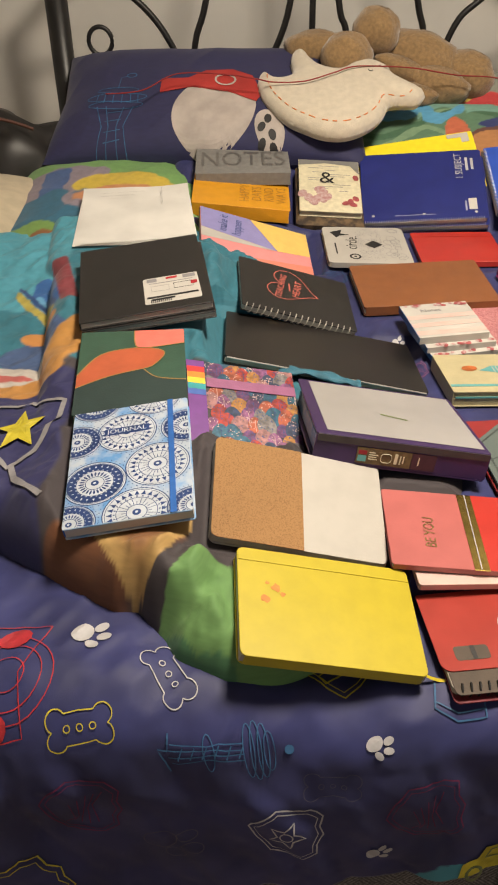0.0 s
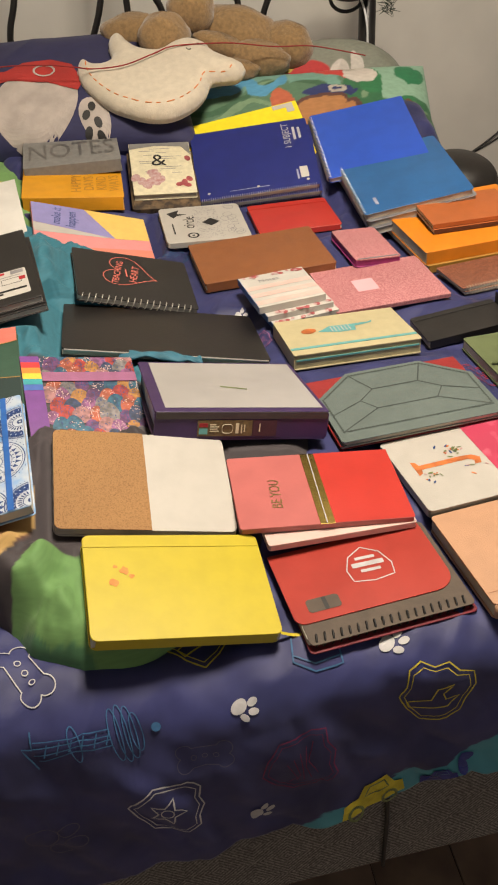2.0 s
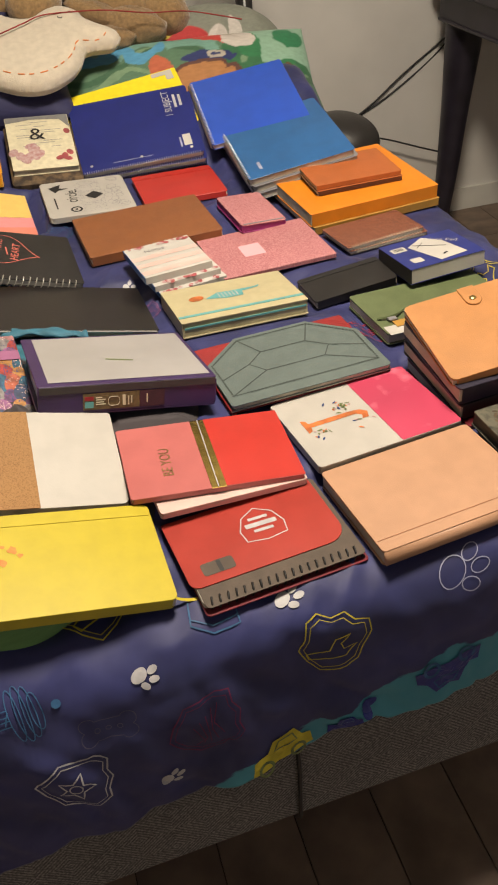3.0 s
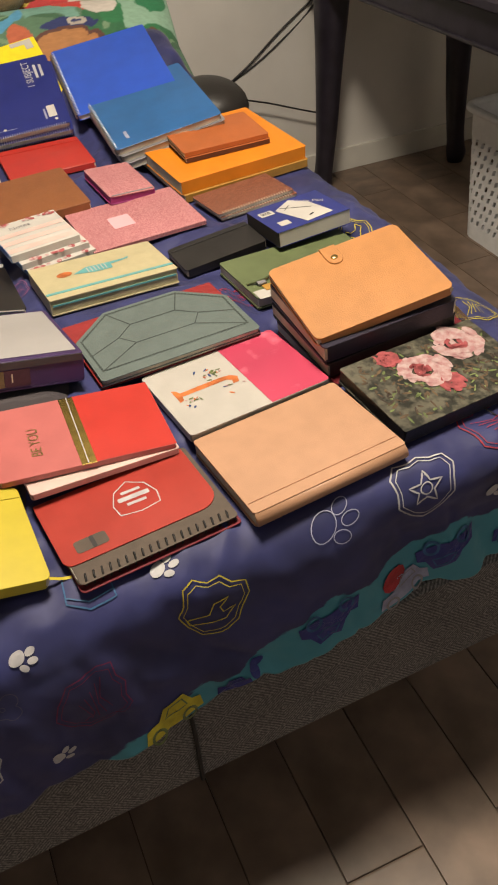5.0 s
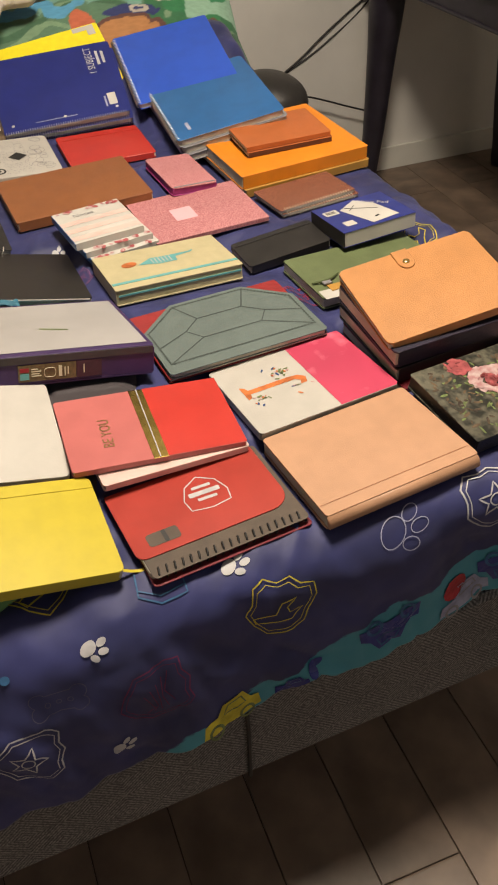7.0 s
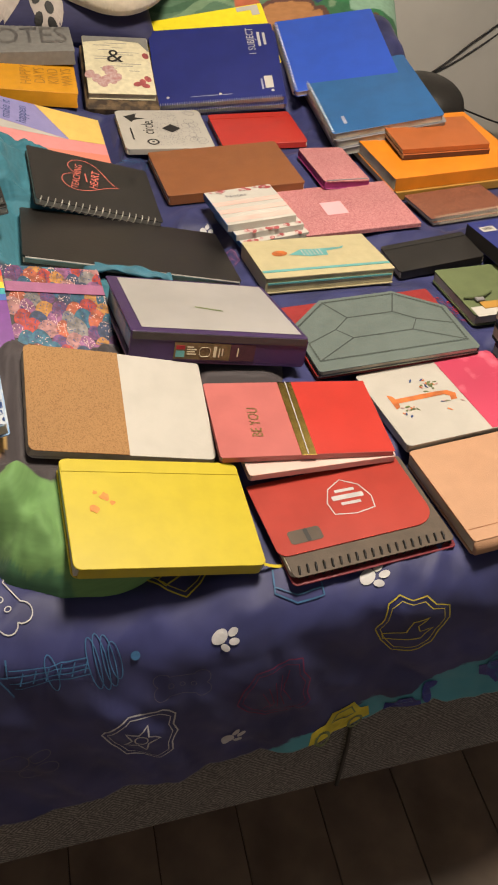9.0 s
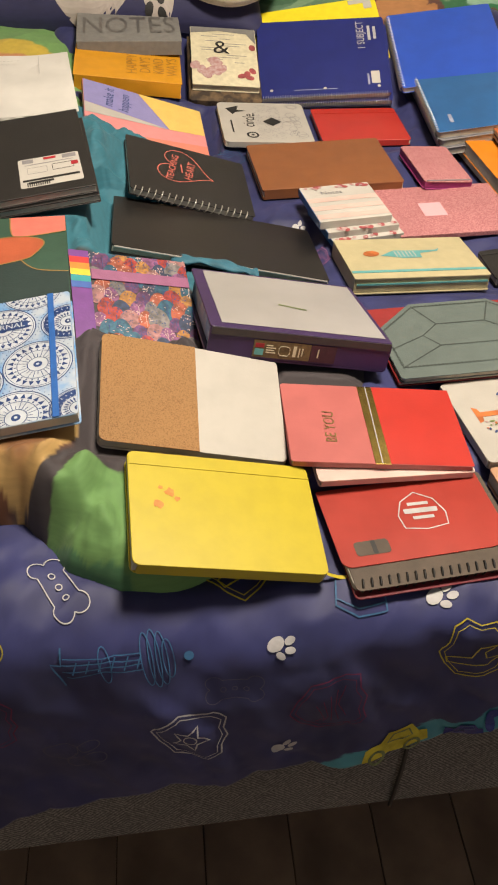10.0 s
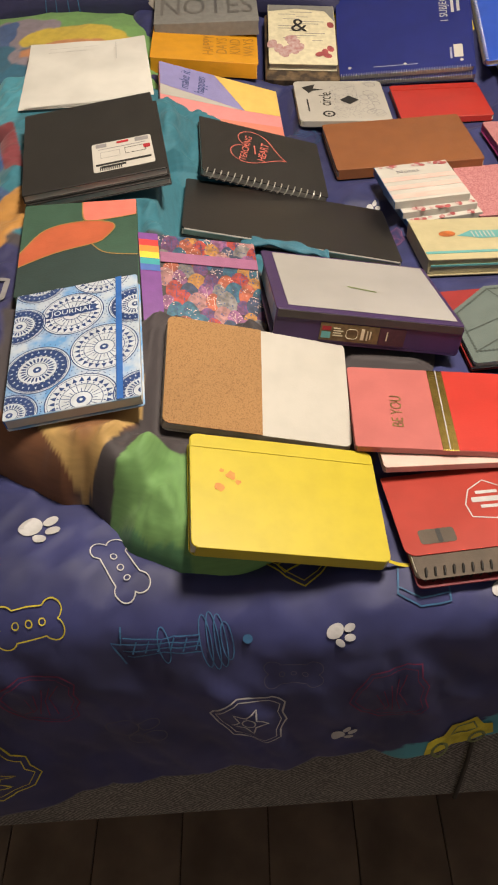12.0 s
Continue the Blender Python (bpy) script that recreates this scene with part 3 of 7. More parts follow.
# ---- the bed ----
def build_bed():
    e = thing("bed", pose(0.17, 1.5, 0), "double bed with grey upholstered base and mattress", "bed")
    off = Vector((-0.17, -1.5, 0))
    pts = [(-0.56, 0.478), (0.30, 0.512), (0.89, 0.533), (0.89, 2.39), (-0.56, 2.39)]
    bm = prism(bmesh.new(), pts, 0.258, 0.455, 0.008)
    part("base", bm, M["base"], e, "grey patterned woven fabric base", local=Matrix.Translation(off))
    bm = prism(bmesh.new(), [(-0.55, 0.535), (0.88, 0.565), (0.88, 2.38), (-0.55, 2.38)], 0.456, 0.622, 0.03)
    part("mattress", bm, M["bed_linen"], e, "cream mattress", local=Matrix.Translation(off))
    for x in (-0.45, 0.78):
        for y in (0.75, 2.25):
            part("leg", prism(bmesh.new(), ellipse(x, y, 0.03, 0.03, 0, 12), 0, 0.258, 0.003), M["black_metal"], e, local=Matrix.Translation(off))
    # the seam where two halves of the base's fabric meet
    bm = bmesh.new()
    tube(bm, [(0.292, 0.508, 0.262), (0.293, 0.506, 0.37), (0.292, 0.508, 0.45)], 0.003, 6)
    part("seam", bm, M["ink"], e, local=Matrix.Translation(off))
    # headboard of bent black tube
    hy = 2.42
    part("post", tube(bmesh.new(), [(-0.50, hy, 0), (-0.50, hy, 1.2)], 0.030, 12), M["black_metal"], e, smooth=True, local=Matrix.Translation(off))
    part("post", tube(bmesh.new(), [(0.81, hy, 0), (0.81, hy, 1.2)], 0.024, 12), M["black_metal"], e, smooth=True, local=Matrix.Translation(off))
    arch = spline([(-0.50, hy, 1.2), (-0.3, hy, 1.33), (0.16, hy, 1.42), (0.61, hy, 1.33), (0.81, hy, 1.2)], 10)
    part("top_rail", tube(bmesh.new(), arch, 0.014, 10), M["black_metal"], e, smooth=True, local=Matrix.Translation(off))
    part("lower_rail", tube(bmesh.new(), [(-0.50, hy, 0.55), (0.81, hy, 0.55)], 0.012, 10), M["black_metal"], e, local=Matrix.Translation(off))
    rods = [[(0.165, 0.55), (0.165, 0.9), (0.166, 1.41)], [(-0.03, 0.55), (0.035, 0.86), (0.054, 0.922), (0.108, 1.07), (0.14, 1.40)], [(0.36, 0.55), (0.28, 0.88), (0.253, 1.0), (0.232, 1.068), (0.19, 1.40)],
            [(-0.16, 0.55), (-0.15, 0.93), (-0.111, 1.073), (-0.05, 1.38)], [(0.48, 0.55), (0.462, 0.95), (0.436, 1.065), (0.37, 1.38)],
            [(-0.12, 0.7), (-0.197, 0.947), (-0.293, 1.076), (-0.42, 1.14), (-0.49, 1.1)], [(0.45, 0.7), (0.527, 0.977), (0.597, 1.062), (0.72, 1.14), (0.80, 1.1)]]
    for rd in rods:
        part("rod", tube(bmesh.new(), spline([(x, hy, z) for x, z in rd], 6), 0.0085, 8), M["black_metal"], e, smooth=True, local=Matrix.Translation(off))
    hoop = [(-0.394 + 0.031 * math.cos(a), hy - 0.01, 0.982 + 0.034 * math.sin(a)) for a in np.linspace(0, 2 * math.pi, 24, endpoint=False)]
    part("scroll", tube(bmesh.new(), hoop, 0.006, 8, True), M["black_metal"], e, smooth=True, local=Matrix.Translation(off))


build_bed()

# duvet
U0, U1, V0, V1 = -0.62, 1.16, 0.335, 2.12


def hem_height(u):
    u = np.clip(u, -0.4, 0.9)
    return np.maximum(0.405 + 0.05 * u - 0.25 * np.maximum(0.1 - u, 0), 0.318)


def duvet_fn(a, b):
    U = U0 + (U1 - U0) * a
    lo = YF - 0.017 - (TOP - hem_height(U))
    lo = lo + 0.003 * np.sin(U * 23) + 0.003 * np.sin(U * 51 + 1)
    V = lo + (V1 - lo) * (b ** 1.15)
    x, y, z = duvet_at(U, V)
    return U, V, x, y, z




def band_colours(U, V):
    """The teal border printed along the hem: positive above its upper line."""
    lo = YF - 0.017 - (TOP - hem_height(U))
    width = np.clip(0.22 * (U - 0.18), -0.02, 0.080) + 0.008 * np.sin(U * 31) + 0.006 * np.sin(U * 67)
    q = np.clip(0.5 + (V - lo - width) * 4, 0, 1)
    return np.stack([q, q, q], 1)


M["duvet"] = mat("navy_printed_cotton", (0.028, 0.032, 0.125), 0.60, 0.25, 14, 0.08, 1400, sheen=0.10, spec=0.45)
nt_ = M["duvet"].node_tree
at_ = nt_.nodes.new("ShaderNodeAttribute")
at_.attribute_name = "print"
nz_ = nt_.nodes.new("ShaderNodeTexNoise")
nz_.inputs["Scale"].default_value = 70
ad_ = nt_.nodes.new("ShaderNodeMath")
ad_.operation, ad_.inputs[1].default_value = "MULTIPLY_ADD", 0.06
rg_ = nt_.nodes.new("ShaderNodeMapRange")
rg_.inputs[1].default_value, rg_.inputs[2].default_value = 0.525, 0.535
mx_ = nt_.nodes.new("ShaderNodeMix")
mx_.data_type = "RGBA"
bs_ = nt_.nodes["Principled BSDF"]
old_ = bs_.inputs["Base Color"].links[0].from_socket
nt_.links.new(nz_.outputs["Fac"], ad_.inputs[0])
nt_.links.new(at_.outputs["Fac"], ad_.inputs[2])
nt_.links.new(ad_.outputs[0], rg_.inputs[0])
nt_.links.new(rg_.outputs[0], mx_.inputs[0])
mx_.inputs[6].default_value = (0.045, 0.235, 0.30, 1)
nt_.links.new(old_, mx_.inputs[7])
nt_.links.new(mx_.outputs[2], bs_.inputs["Base Color"])
duvet = cloth_mesh("duvet", 290, 330, duvet_fn, None, band_colours, M["duvet"], 0.005)
tagged(duvet, "navy blue cotton duvet printed with paws, bones and badges", "duvet")


def motif(name, material, polys, parent=duvet, lift=0.0017, surf=duvet_at):
    """Print on the duvet: polygons in cloth coordinates, laid on its surface."""
    bm = bmesh.new()
    for poly in polys:
        p = np.array(poly)
        if len(poly) <= 6:
            bm.faces.new([bm.verts.new(q) for q in zip(*surf(p[:, 0], p[:, 1], lift))])
            continue
        c = p.mean(0)
        n, steps = len(poly), max(2, int(np.abs(p - c).max() / 0.008))
        rings = []
        for s in range(steps, 0, -1):
            q = c + (p - c) * (s / steps)
            rings.append([bm.verts.new(v) for v in zip(*surf(q[:, 0], q[:, 1], lift))])
        mid = bm.verts.new([float(v[0]) for v in surf(c[None, 0], c[None, 1], lift)])
        for a, d in zip(rings, rings[1:]):
            for i in range(n):
                bm.faces.new((a[i], a[(i + 1) % n], d[(i + 1) % n], d[i]))
        for i in range(n):
            bm.faces.new((rings[-1][i], rings[-1][(i + 1) % n], mid))
    return part(name, bm, material, parent)


def xf(pts, u, v, s, rot):
    c, q = math.cos(radians(rot)), math.sin(radians(rot))
    return [(u + s * (x * c - y * q), v + s * (x * q + y * c)) for x, y in pts]


def dense(pts, step, closed=True):
    out = []
    n = len(pts)
    for i in range(n if closed else n - 1):
        a, b = pts[i], pts[(i + 1) % n]
        k = max(1, int(math.dist(a, b) / step))
        out += [(a[0] + (b[0] - a[0]) * j / k, a[1] + (b[1] - a[1]) * j / k) for j in range(k)]
    return out if closed else out + [pts[-1]]


def paw(u, v, s, rot, material, line=0.0, surf=duvet_at, parent=duvet):
    pads = [ellipse(-0.42, -0.12, 0.44, 0.56, -0.35, 18), ellipse(0.12, 0.62, 0.24, 0.36, -0.5, 14), ellipse(0.55, 0.22, 0.24, 0.36, -1.0, 14), ellipse(0.32, -0.42, 0.24, 0.34, -1.5, 14)]
    pads = [xf(p, u, v, s, rot - 38) for p in pads]
    if line:
        motif("paw_outline", material, [q for p in pads for q in stroke_quads(p, line, True)], parent, surf=surf)
    else:
        motif("paw_print", material, pads, parent, surf=surf)


def bone(u, v, s, rot, material, line=0.0012):
    out = []
    for cx, cy, a0, a1 in ((0.75, 0.28, -60, 150), (-0.75, 0.28, 30, 240), (-0.75, -0.28, 120, 330), (0.75, -0.28, 210, 420)):
        out += [(cx + 0.32 * math.cos(radians(a)), cy + 0.32 * math.sin(radians(a))) for a in np.linspace(a0, a1, 12)]
    polys = stroke_quads(dense(xf(out, u, v, s, rot), 0.006), line, True)
    for x in (-0.42, 0, 0.42):
        polys += stroke_quads(xf(ellipse(x, 0, 0.1, 0.1, 0, 12), u, v, s, rot), line * 0.9, True)
    motif("bone_outline", material, polys)


def badge(u, v, s, rot, material, inner="star", line=0.0015):
    sh = [(0, 1.0), (0.35, 0.86), (0.75, 0.9), (0.95, 0.55), (0.85, 0.1), (0.85, -0.35), (0.45, -0.75), (0, -1.0), (-0.45, -0.75), (-0.85, -0.35), (-0.85, 0.1), (-0.95, 0.55), (-0.75, 0.9), (-0.35, 0.86)]
    polys = stroke_quads(dense(xf(sh, u, v, s, rot), 0.006), line, True) + stroke_quads(dense(xf([(x * 0.86, y * 0.86) for x, y in sh], u, v, s, rot), 0.006), line * 0.6, True)
    if inner == "star":
        st = [((0.52 if i % 2 == 0 else 0.24) * math.sin(math.pi * i / 5), (0.52 if i % 2 == 0 else 0.24) * math.cos(math.pi * i / 5)) for i in range(10)]
        polys += stroke_quads(dense(xf(st, u, v, s, rot), 0.005), line, True) + stroke_quads(xf(ellipse(0, 0, 0.17, 0.17), u, v, s, rot), line * 0.8, True)
    elif inner == "wrench":
        w = [(-0.6, -0.45), (-0.1, -0.1), (-0.05, 0.25), (0.3, 0.5), (0.15, 0.15), (0.3, -0.02), (0.62, 0.15), (0.45, -0.25), (0.1, -0.35), (-0.45, -0.65)]
        polys += stroke_quads(dense(xf(w, u, v, s, rot), 0.005), line, True)
    else:
        for k in range(5):
            polys += stroke_quads(dense(xf([(-0.6 + 0.1 * k, 0.5 - 0.2 * k), (0.1 * k, 0.25 - 0.1 * k), (0.55, 0.4 - 0.2 * k)], u, v, s, rot), 0.006, False), line * 0.7)
    motif("badge_outline", material, polys)


def vz(z, y=None):
    """Cloth coordinate of a place that hangs at height z on the front."""
    return YF - RAD * math.pi / 2 - (TOP - RAD - z)


# ---- print on the duvet ----
paw(-0.166, 0.610, 0.023, 8, M["white_ink"])
paw(0.135, 0.512, 0.016, -8, M["white_ink"])
paw(0.141, 0.366, 0.016, 35, M["white_ink"])
paw(0.303, 0.546, 0.018, 15, M["white_ink"])
paw(0.735, 0.468, 0.018, 20, M["white_ink"])
paw(-0.081, 0.362, 0.034, 5, M["faint_ink"], 0.0011)
paw(0.504, 0.524, 0.034, 15, M["pale_ink"], 0.0012)
bone(-0.166, 0.512, 0.031, 9, M["yellow_ink"])
bone(-0.081, 0.567, 0.031, -56, M["white_ink"])
bone(0.087, 0.466, 0.028, 0, M["faint_ink"], 0.0008)
badge(-0.172, 0.420, 0.042, -95, M["maroon_ink"], "lines")
badge(0.039, 0.404, 0.040, -95, M["white_ink"], "star", 0.0019)
badge(0.186, 0.428, 0.042, -80, M["maroon_ink"], "lines", 0.0014)
badge(0.096, 0.597, 0.040, 8, M["yellow_ink"], "wrench")
badge(0.341, 0.474, 0.042, -22, M["yellow_ink"], "wrench")
badge(0.626, 0.520, 0.044, -4, M["white_ink"], "star", 0.0022)
badge(0.755, 0.570, 0.046, 10, M["red_ink"], "lines")
badge(-0.245, 0.300, 0.045, -60, M["yellow_ink"], "wrench")
badge(0.590, 1.010, 0.030, 20, M["red_ink"], "lines", 0.0016)
badge(0.840, 1.100, 0.036, 40, M["yellow_ink"], "wrench", 0.0016)
badge(0.880, 0.800, 0.036, 70, M["yellow_ink"], "lines", 0.0016)
badge(0.275, 1.210, 0.026, 10, M["orchid"], "lines", 0.0012)
paw(0.262, 1.305, 0.013, 30, M["white_ink"])
badge(0.160, 1.560, 0.04, 30, M["blue_ink"], "lines", 0.0012)


def red_gear(u, v):
    q = []
    for r in (0.048, 0.036, 0.018):
        q += stroke_quads(dense(ellipse(u, v, r, r * 0.95, 0, 26), 0.006), 0.0011, True)
    q += stroke_quads(dense([(u + 0.036, v + 0.06), (u + 0.012, v), (u + 0.022, v - 0.055), (u - 0.02, v - 0.062)], 0.006, False), 0.0011)
    q += stroke_quads(dense([(u - 0.05, v + 0.055), (u + 0.036, v + 0.06)], 0.006, False), 0.0011)
    motif("round_outline", M["red_ink"], q)
    motif("red_patch", M["red_ink"], [ellipse(u + 0.0, v + 0.043, 0.018, 0.011, 0.4, 12)])
    motif("red_patch", M["red_ink"], [ellipse(u - 0.008, v - 0.048, 0.014, 0.013, 0.4, 12)])


red_gear(-0.245, 0.560)


def lying_tower(u, v, s):
    q = []
    for x0, x1, a, b in ((-0.9, 0.3, -0.16, -0.13), (-0.9, 0.3, 0.16, 0.13), (-0.95, 0.3, 0.06, 0.03), (-0.95, 0.3, -0.06, -0.03)):
        q += stroke_quads(dense(xf([(x0, a), (-0.3, a * 0.75), (x1, b)], u, v, s, 8), 0.006, False), 0.0011)
    for x, r in ((-0.28, 0.3), (0.38, 0.42), (0.5, 0.46), (0.62, 0.42), (0.72, 0.3)):
        q += stroke_quads(dense(xf(ellipse(x, 0, 0.09, r, 0, 20), u, v, s, 8), 0.006), 0.0011, True)
    for k in range(6):
        q += stroke_quads(xf([(-0.8 + 0.2 * k, -0.1), (-0.7 + 0.2 * k, 0.1)], u, v, s, 8), 0.0013)
    q += stroke_quads(dense(xf([(-0.95, -0.3), (-1.1, 0.1), (-0.95, 0.05), (-0.9, 0.35)], u, v, s, 8), 0.005, False), 0.0016)
    motif("tower_drawing", M["blue_ink"], q)
    motif("tower_drawing", M["blue_ink"], [xf(ellipse(1.05, 0.02, 0.08, 0.07, 0, 12), u, v, s, 8)])


lying_tower(-0.022, 0.498, 0.062)
motif("corner_drawing", M["blue_ink"], stroke_quads(dense([(0.196, 0.572), (0.193, 0.545), (0.215, 0.532), (0.245, 0.536), (0.244, 0.552)], 0.005, False), 0.0018) + stroke_quads(dense([(0.194, 0.552), (0.216, 0.540), (0.244, 0.545)], 0.005, False), 0.0015))


def vehicle(u, v, s, rot, body, ring, rings=True):
    sh_ = dense(xf([(-1, -0.35), (-0.85, 0.1), (-0.4, 0.18), (-0.15, 0.5), (0.55, 0.5), (0.75, 0.15), (1.0, 0.05), (1.0, -0.35)], u, v, s, rot), 0.008)
    motif("vehicle_print", body, [sh_])
    for x in ((-0.55, 0.52) if rings else ()):
        motif("wheel_print", ring, stroke_quads(xf(ellipse(x, -0.3, 0.22, 0.22, 0, 14), u, v, s, rot), s * 0.09, True), lift=0.0022)
    motif("window_print", ring, stroke_quads(dense(xf([(-0.2, 0.12), (0.0, 0.4), (0.45, 0.4), (0.55, 0.12)], u, v, s, rot), 0.006), s * 0.05, True), lift=0.0022)


vehicle(0.268, 0.344, 0.040, 8, M["yellow_ink"], M["leaf_paint"])
vehicle(0.487, 0.380, 0.044, 190, M["note_blue"], M["blue_ink"])
vehicle(0.598, 0.366, 0.040, 12, M["pale_ink"], M["line_grey"])
vehicle(0.665, 0.398, 0.044, 190, M["note_blue"], M["blue_ink"])
vehicle(0.775, 0.388, 0.036, 10, M["note_blue"], M["blue_ink"])
vehicle(0.350, 0.342, 0.022, 10, M["note_blue"], M["blue_ink"], False)
motif("red_patch", M["red_ink"], [ellipse(0.583, 0.388, 0.020, 0.016, 0.6, 12)])
motif("dark_patch", M["note_blue"], [ellipse(0.379, 0.352, 0.006, 0.014, 0.2, 10)])
motif("dark_patch", M["note_blue"], [ellipse(0.383, 0.364, 0.010, 0.006, 0.2, 10)])

# ---- books ----
def lie(key, z0=0.0):
    return LIE[key] @ pose(0, 0, z0)


def cover_book(m, name, label, w, d, th, cover, spine="left", r=0.006, pages=None, board=0.0022, back=None, spine_mat=None, category="notebook", group="notebooks on the bed", inset=0.0014, soft=False):
    """A bound book: two boards, a block of pages and a spine. m: pose of the middle of its underside."""
    e = thing(name, m, label, category, group)
    part("front_cover", prism(bmesh.new(), rrect(w, d, r), th - board, th, 0.0005), cover, e)
    part("back_cover", prism(bmesh.new(), rrect(w, d, r), 0, board, 0.0005), back or cover, e)
    g = 0.0003
    x0, x1, y0, y1 = -w / 2 + inset, w / 2 - inset, -d / 2 + inset, d / 2 - inset
    s = 0.0018
    if spine == "left":
        x0 = -w / 2 + s
    elif spine == "right":
        x1 = w / 2 - s
    elif spine == "near":
        y0 = -d / 2 + s
    elif spine == "far":
        y1 = d / 2 - s
    part("page_block", box(bmesh.new(), x0 + g, x1 - g, y0 + g, y1 - g, board + g, th - board - g, 0.0003), pages or M["pages"], e)
    q = r * 0.7
    sb = {"left": (-w / 2, -w / 2 + s, -d / 2 + q, d / 2 - q), "right": (w / 2 - s, w / 2, -d / 2 + q, d / 2 - q), "near": (-w / 2 + q, w / 2 - q, -d / 2, -d / 2 + s), "far": (-w / 2 + q, w / 2 - q, d / 2 - s, d / 2)}.get(spine)
    if sb:
        part("spine", box(bmesh.new(), *sb, board * 0.6, th - board * 0.6, 0.0006), spine_mat or cover, e)
    return e


def host(e):
    """The cover that carries a book's print."""
    return next((c for c in e.children if c.name.startswith("front_cover")), e)


def decal(e, name, material, polys, th, lift=0.0004, label=""):
    bm = bmesh.new()
    for p in polys:
        flat(bm, p, th + lift)
    return part(name, bm, material, host(e), label)


def clip_rect(poly, x0, x1, y0, y1):
    """The part of a polygon that lies within a rectangle."""
    for ax, lim, sg in ((0, x0, 1), (0, x1, -1), (1, y0, 1), (1, y1, -1)):
        out = []
        for k, p in enumerate(poly):
            q = poly[k - 1]
            a, b = (p[ax] - lim) * sg, (q[ax] - lim) * sg
            if (a >= 0) != (b >= 0):
                f = b / (b - a)
                out.append((q[0] + (p[0] - q[0]) * f, q[1] + (p[1] - q[1]) * f))
            if a >= 0:
                out.append(p)
        poly = out
        if len(poly) < 3:
            return []
    return poly


def decals(e, name, material, polys, th, lift=0.0004, step=0.00004):
    for i, p in enumerate(polys):
        decal(e, name, material, [p], th, lift + step * i)


def elastic(e, material, x0, x1, y0, y1, th, name="elastic_band"):
    return part(name, box(bmesh.new(), x0, x1, y0, y1, th + 0.0001, th + 0.0008, 0.0003), material, e)


def coil(e, p0, p1, r, turns, material, wire=0.0006, name="spiral_binding"):
    p0, p1 = Vector(p0), Vector(p1)
    ax = (p1 - p0).normalized()
    v = Vector((0, 0, 1))
    u = ax.cross(v)
    k = turns * 9
    pts = [p0 + (p1 - p0) * (i / k) + r * (math.cos(2 * math.pi * i / 9) * u + math.sin(2 * math.pi * i / 9) * v) for i in range(k + 1)]
    return part(name, tube(bmesh.new(), pts, wire, 4), material, e, smooth=True)


def wd(key):
    return BOOKS[key][2], BOOKS[key][3], BOOKS[key][4]


def build_yellow():
    w, d, th = wd("yellow")
    e = cover_book(lie("yellow"), "notebook", "bright yellow hardcover notebook with yellow elastic and orange stains", w, d, th, M["yellow"], "near", 0.008, pages=M["paper"])
    elastic(e, M["yellow"], -w / 2 + 0.001, w / 2 - 0.001, d / 2 - 0.018, d / 2 - 0.008, th)
    rnd = random.Random(3)
    polys = [[(x + rr * 0.9 * math.cos(a) * rnd.uniform(0.6, 1.2), y + rr * math.sin(a) * rnd.uniform(0.6, 1.2)) for a in np.linspace(0, 6.28, 11)[:-1]] for x, y, rr in ((-0.058, 0.019, 0.006), (-0.051, 0.011, 0.0035), (-0.071, 0.003, 0.0055), (-0.068, 0.024, 0.003))]
    decal(e, "stain", M["orange_stain"], polys, th)
    rib = spline([(w / 2 - 0.004, -d / 2 + 0.012, 0.004), (w / 2 + 0.02, -d / 2 + 0.008, 0.001), (w / 2 + 0.045, -d / 2 + 0.012, 0.004)], 6)
    bm = bmesh.new()
    for (x, y, z), (x2, y2, z2) in zip(rib, rib[1:]):
        bm.faces.new([bm.verts.new(q) for q in ((x, y - 0.002, z), (x2, y2 - 0.002, z2), (x2, y2 + 0.002, z2), (x, y + 0.002, z))])
    part("ribbon_bookmark", bm, M["yellow"], e)


def build_cork():
    w, d, th = wd("cork")
    e = cover_book(lie("cork"), "notebook", "notebook with half cork and half white cover", w, d, th, M["white_cover"], "left", 0.009)
    xs = -w / 2 + w * 0.515
    part("cork_panel", prism(bmesh.new(), rrect(xs + w / 2, d, 0.004, (xs - w / 2) / 2, 0, rs=(0.0005, 0.0005, 0.008, 0.008)), th + 0.0002, th + 0.0016, 0.0003), M["cork"], e, "brown cork panel")


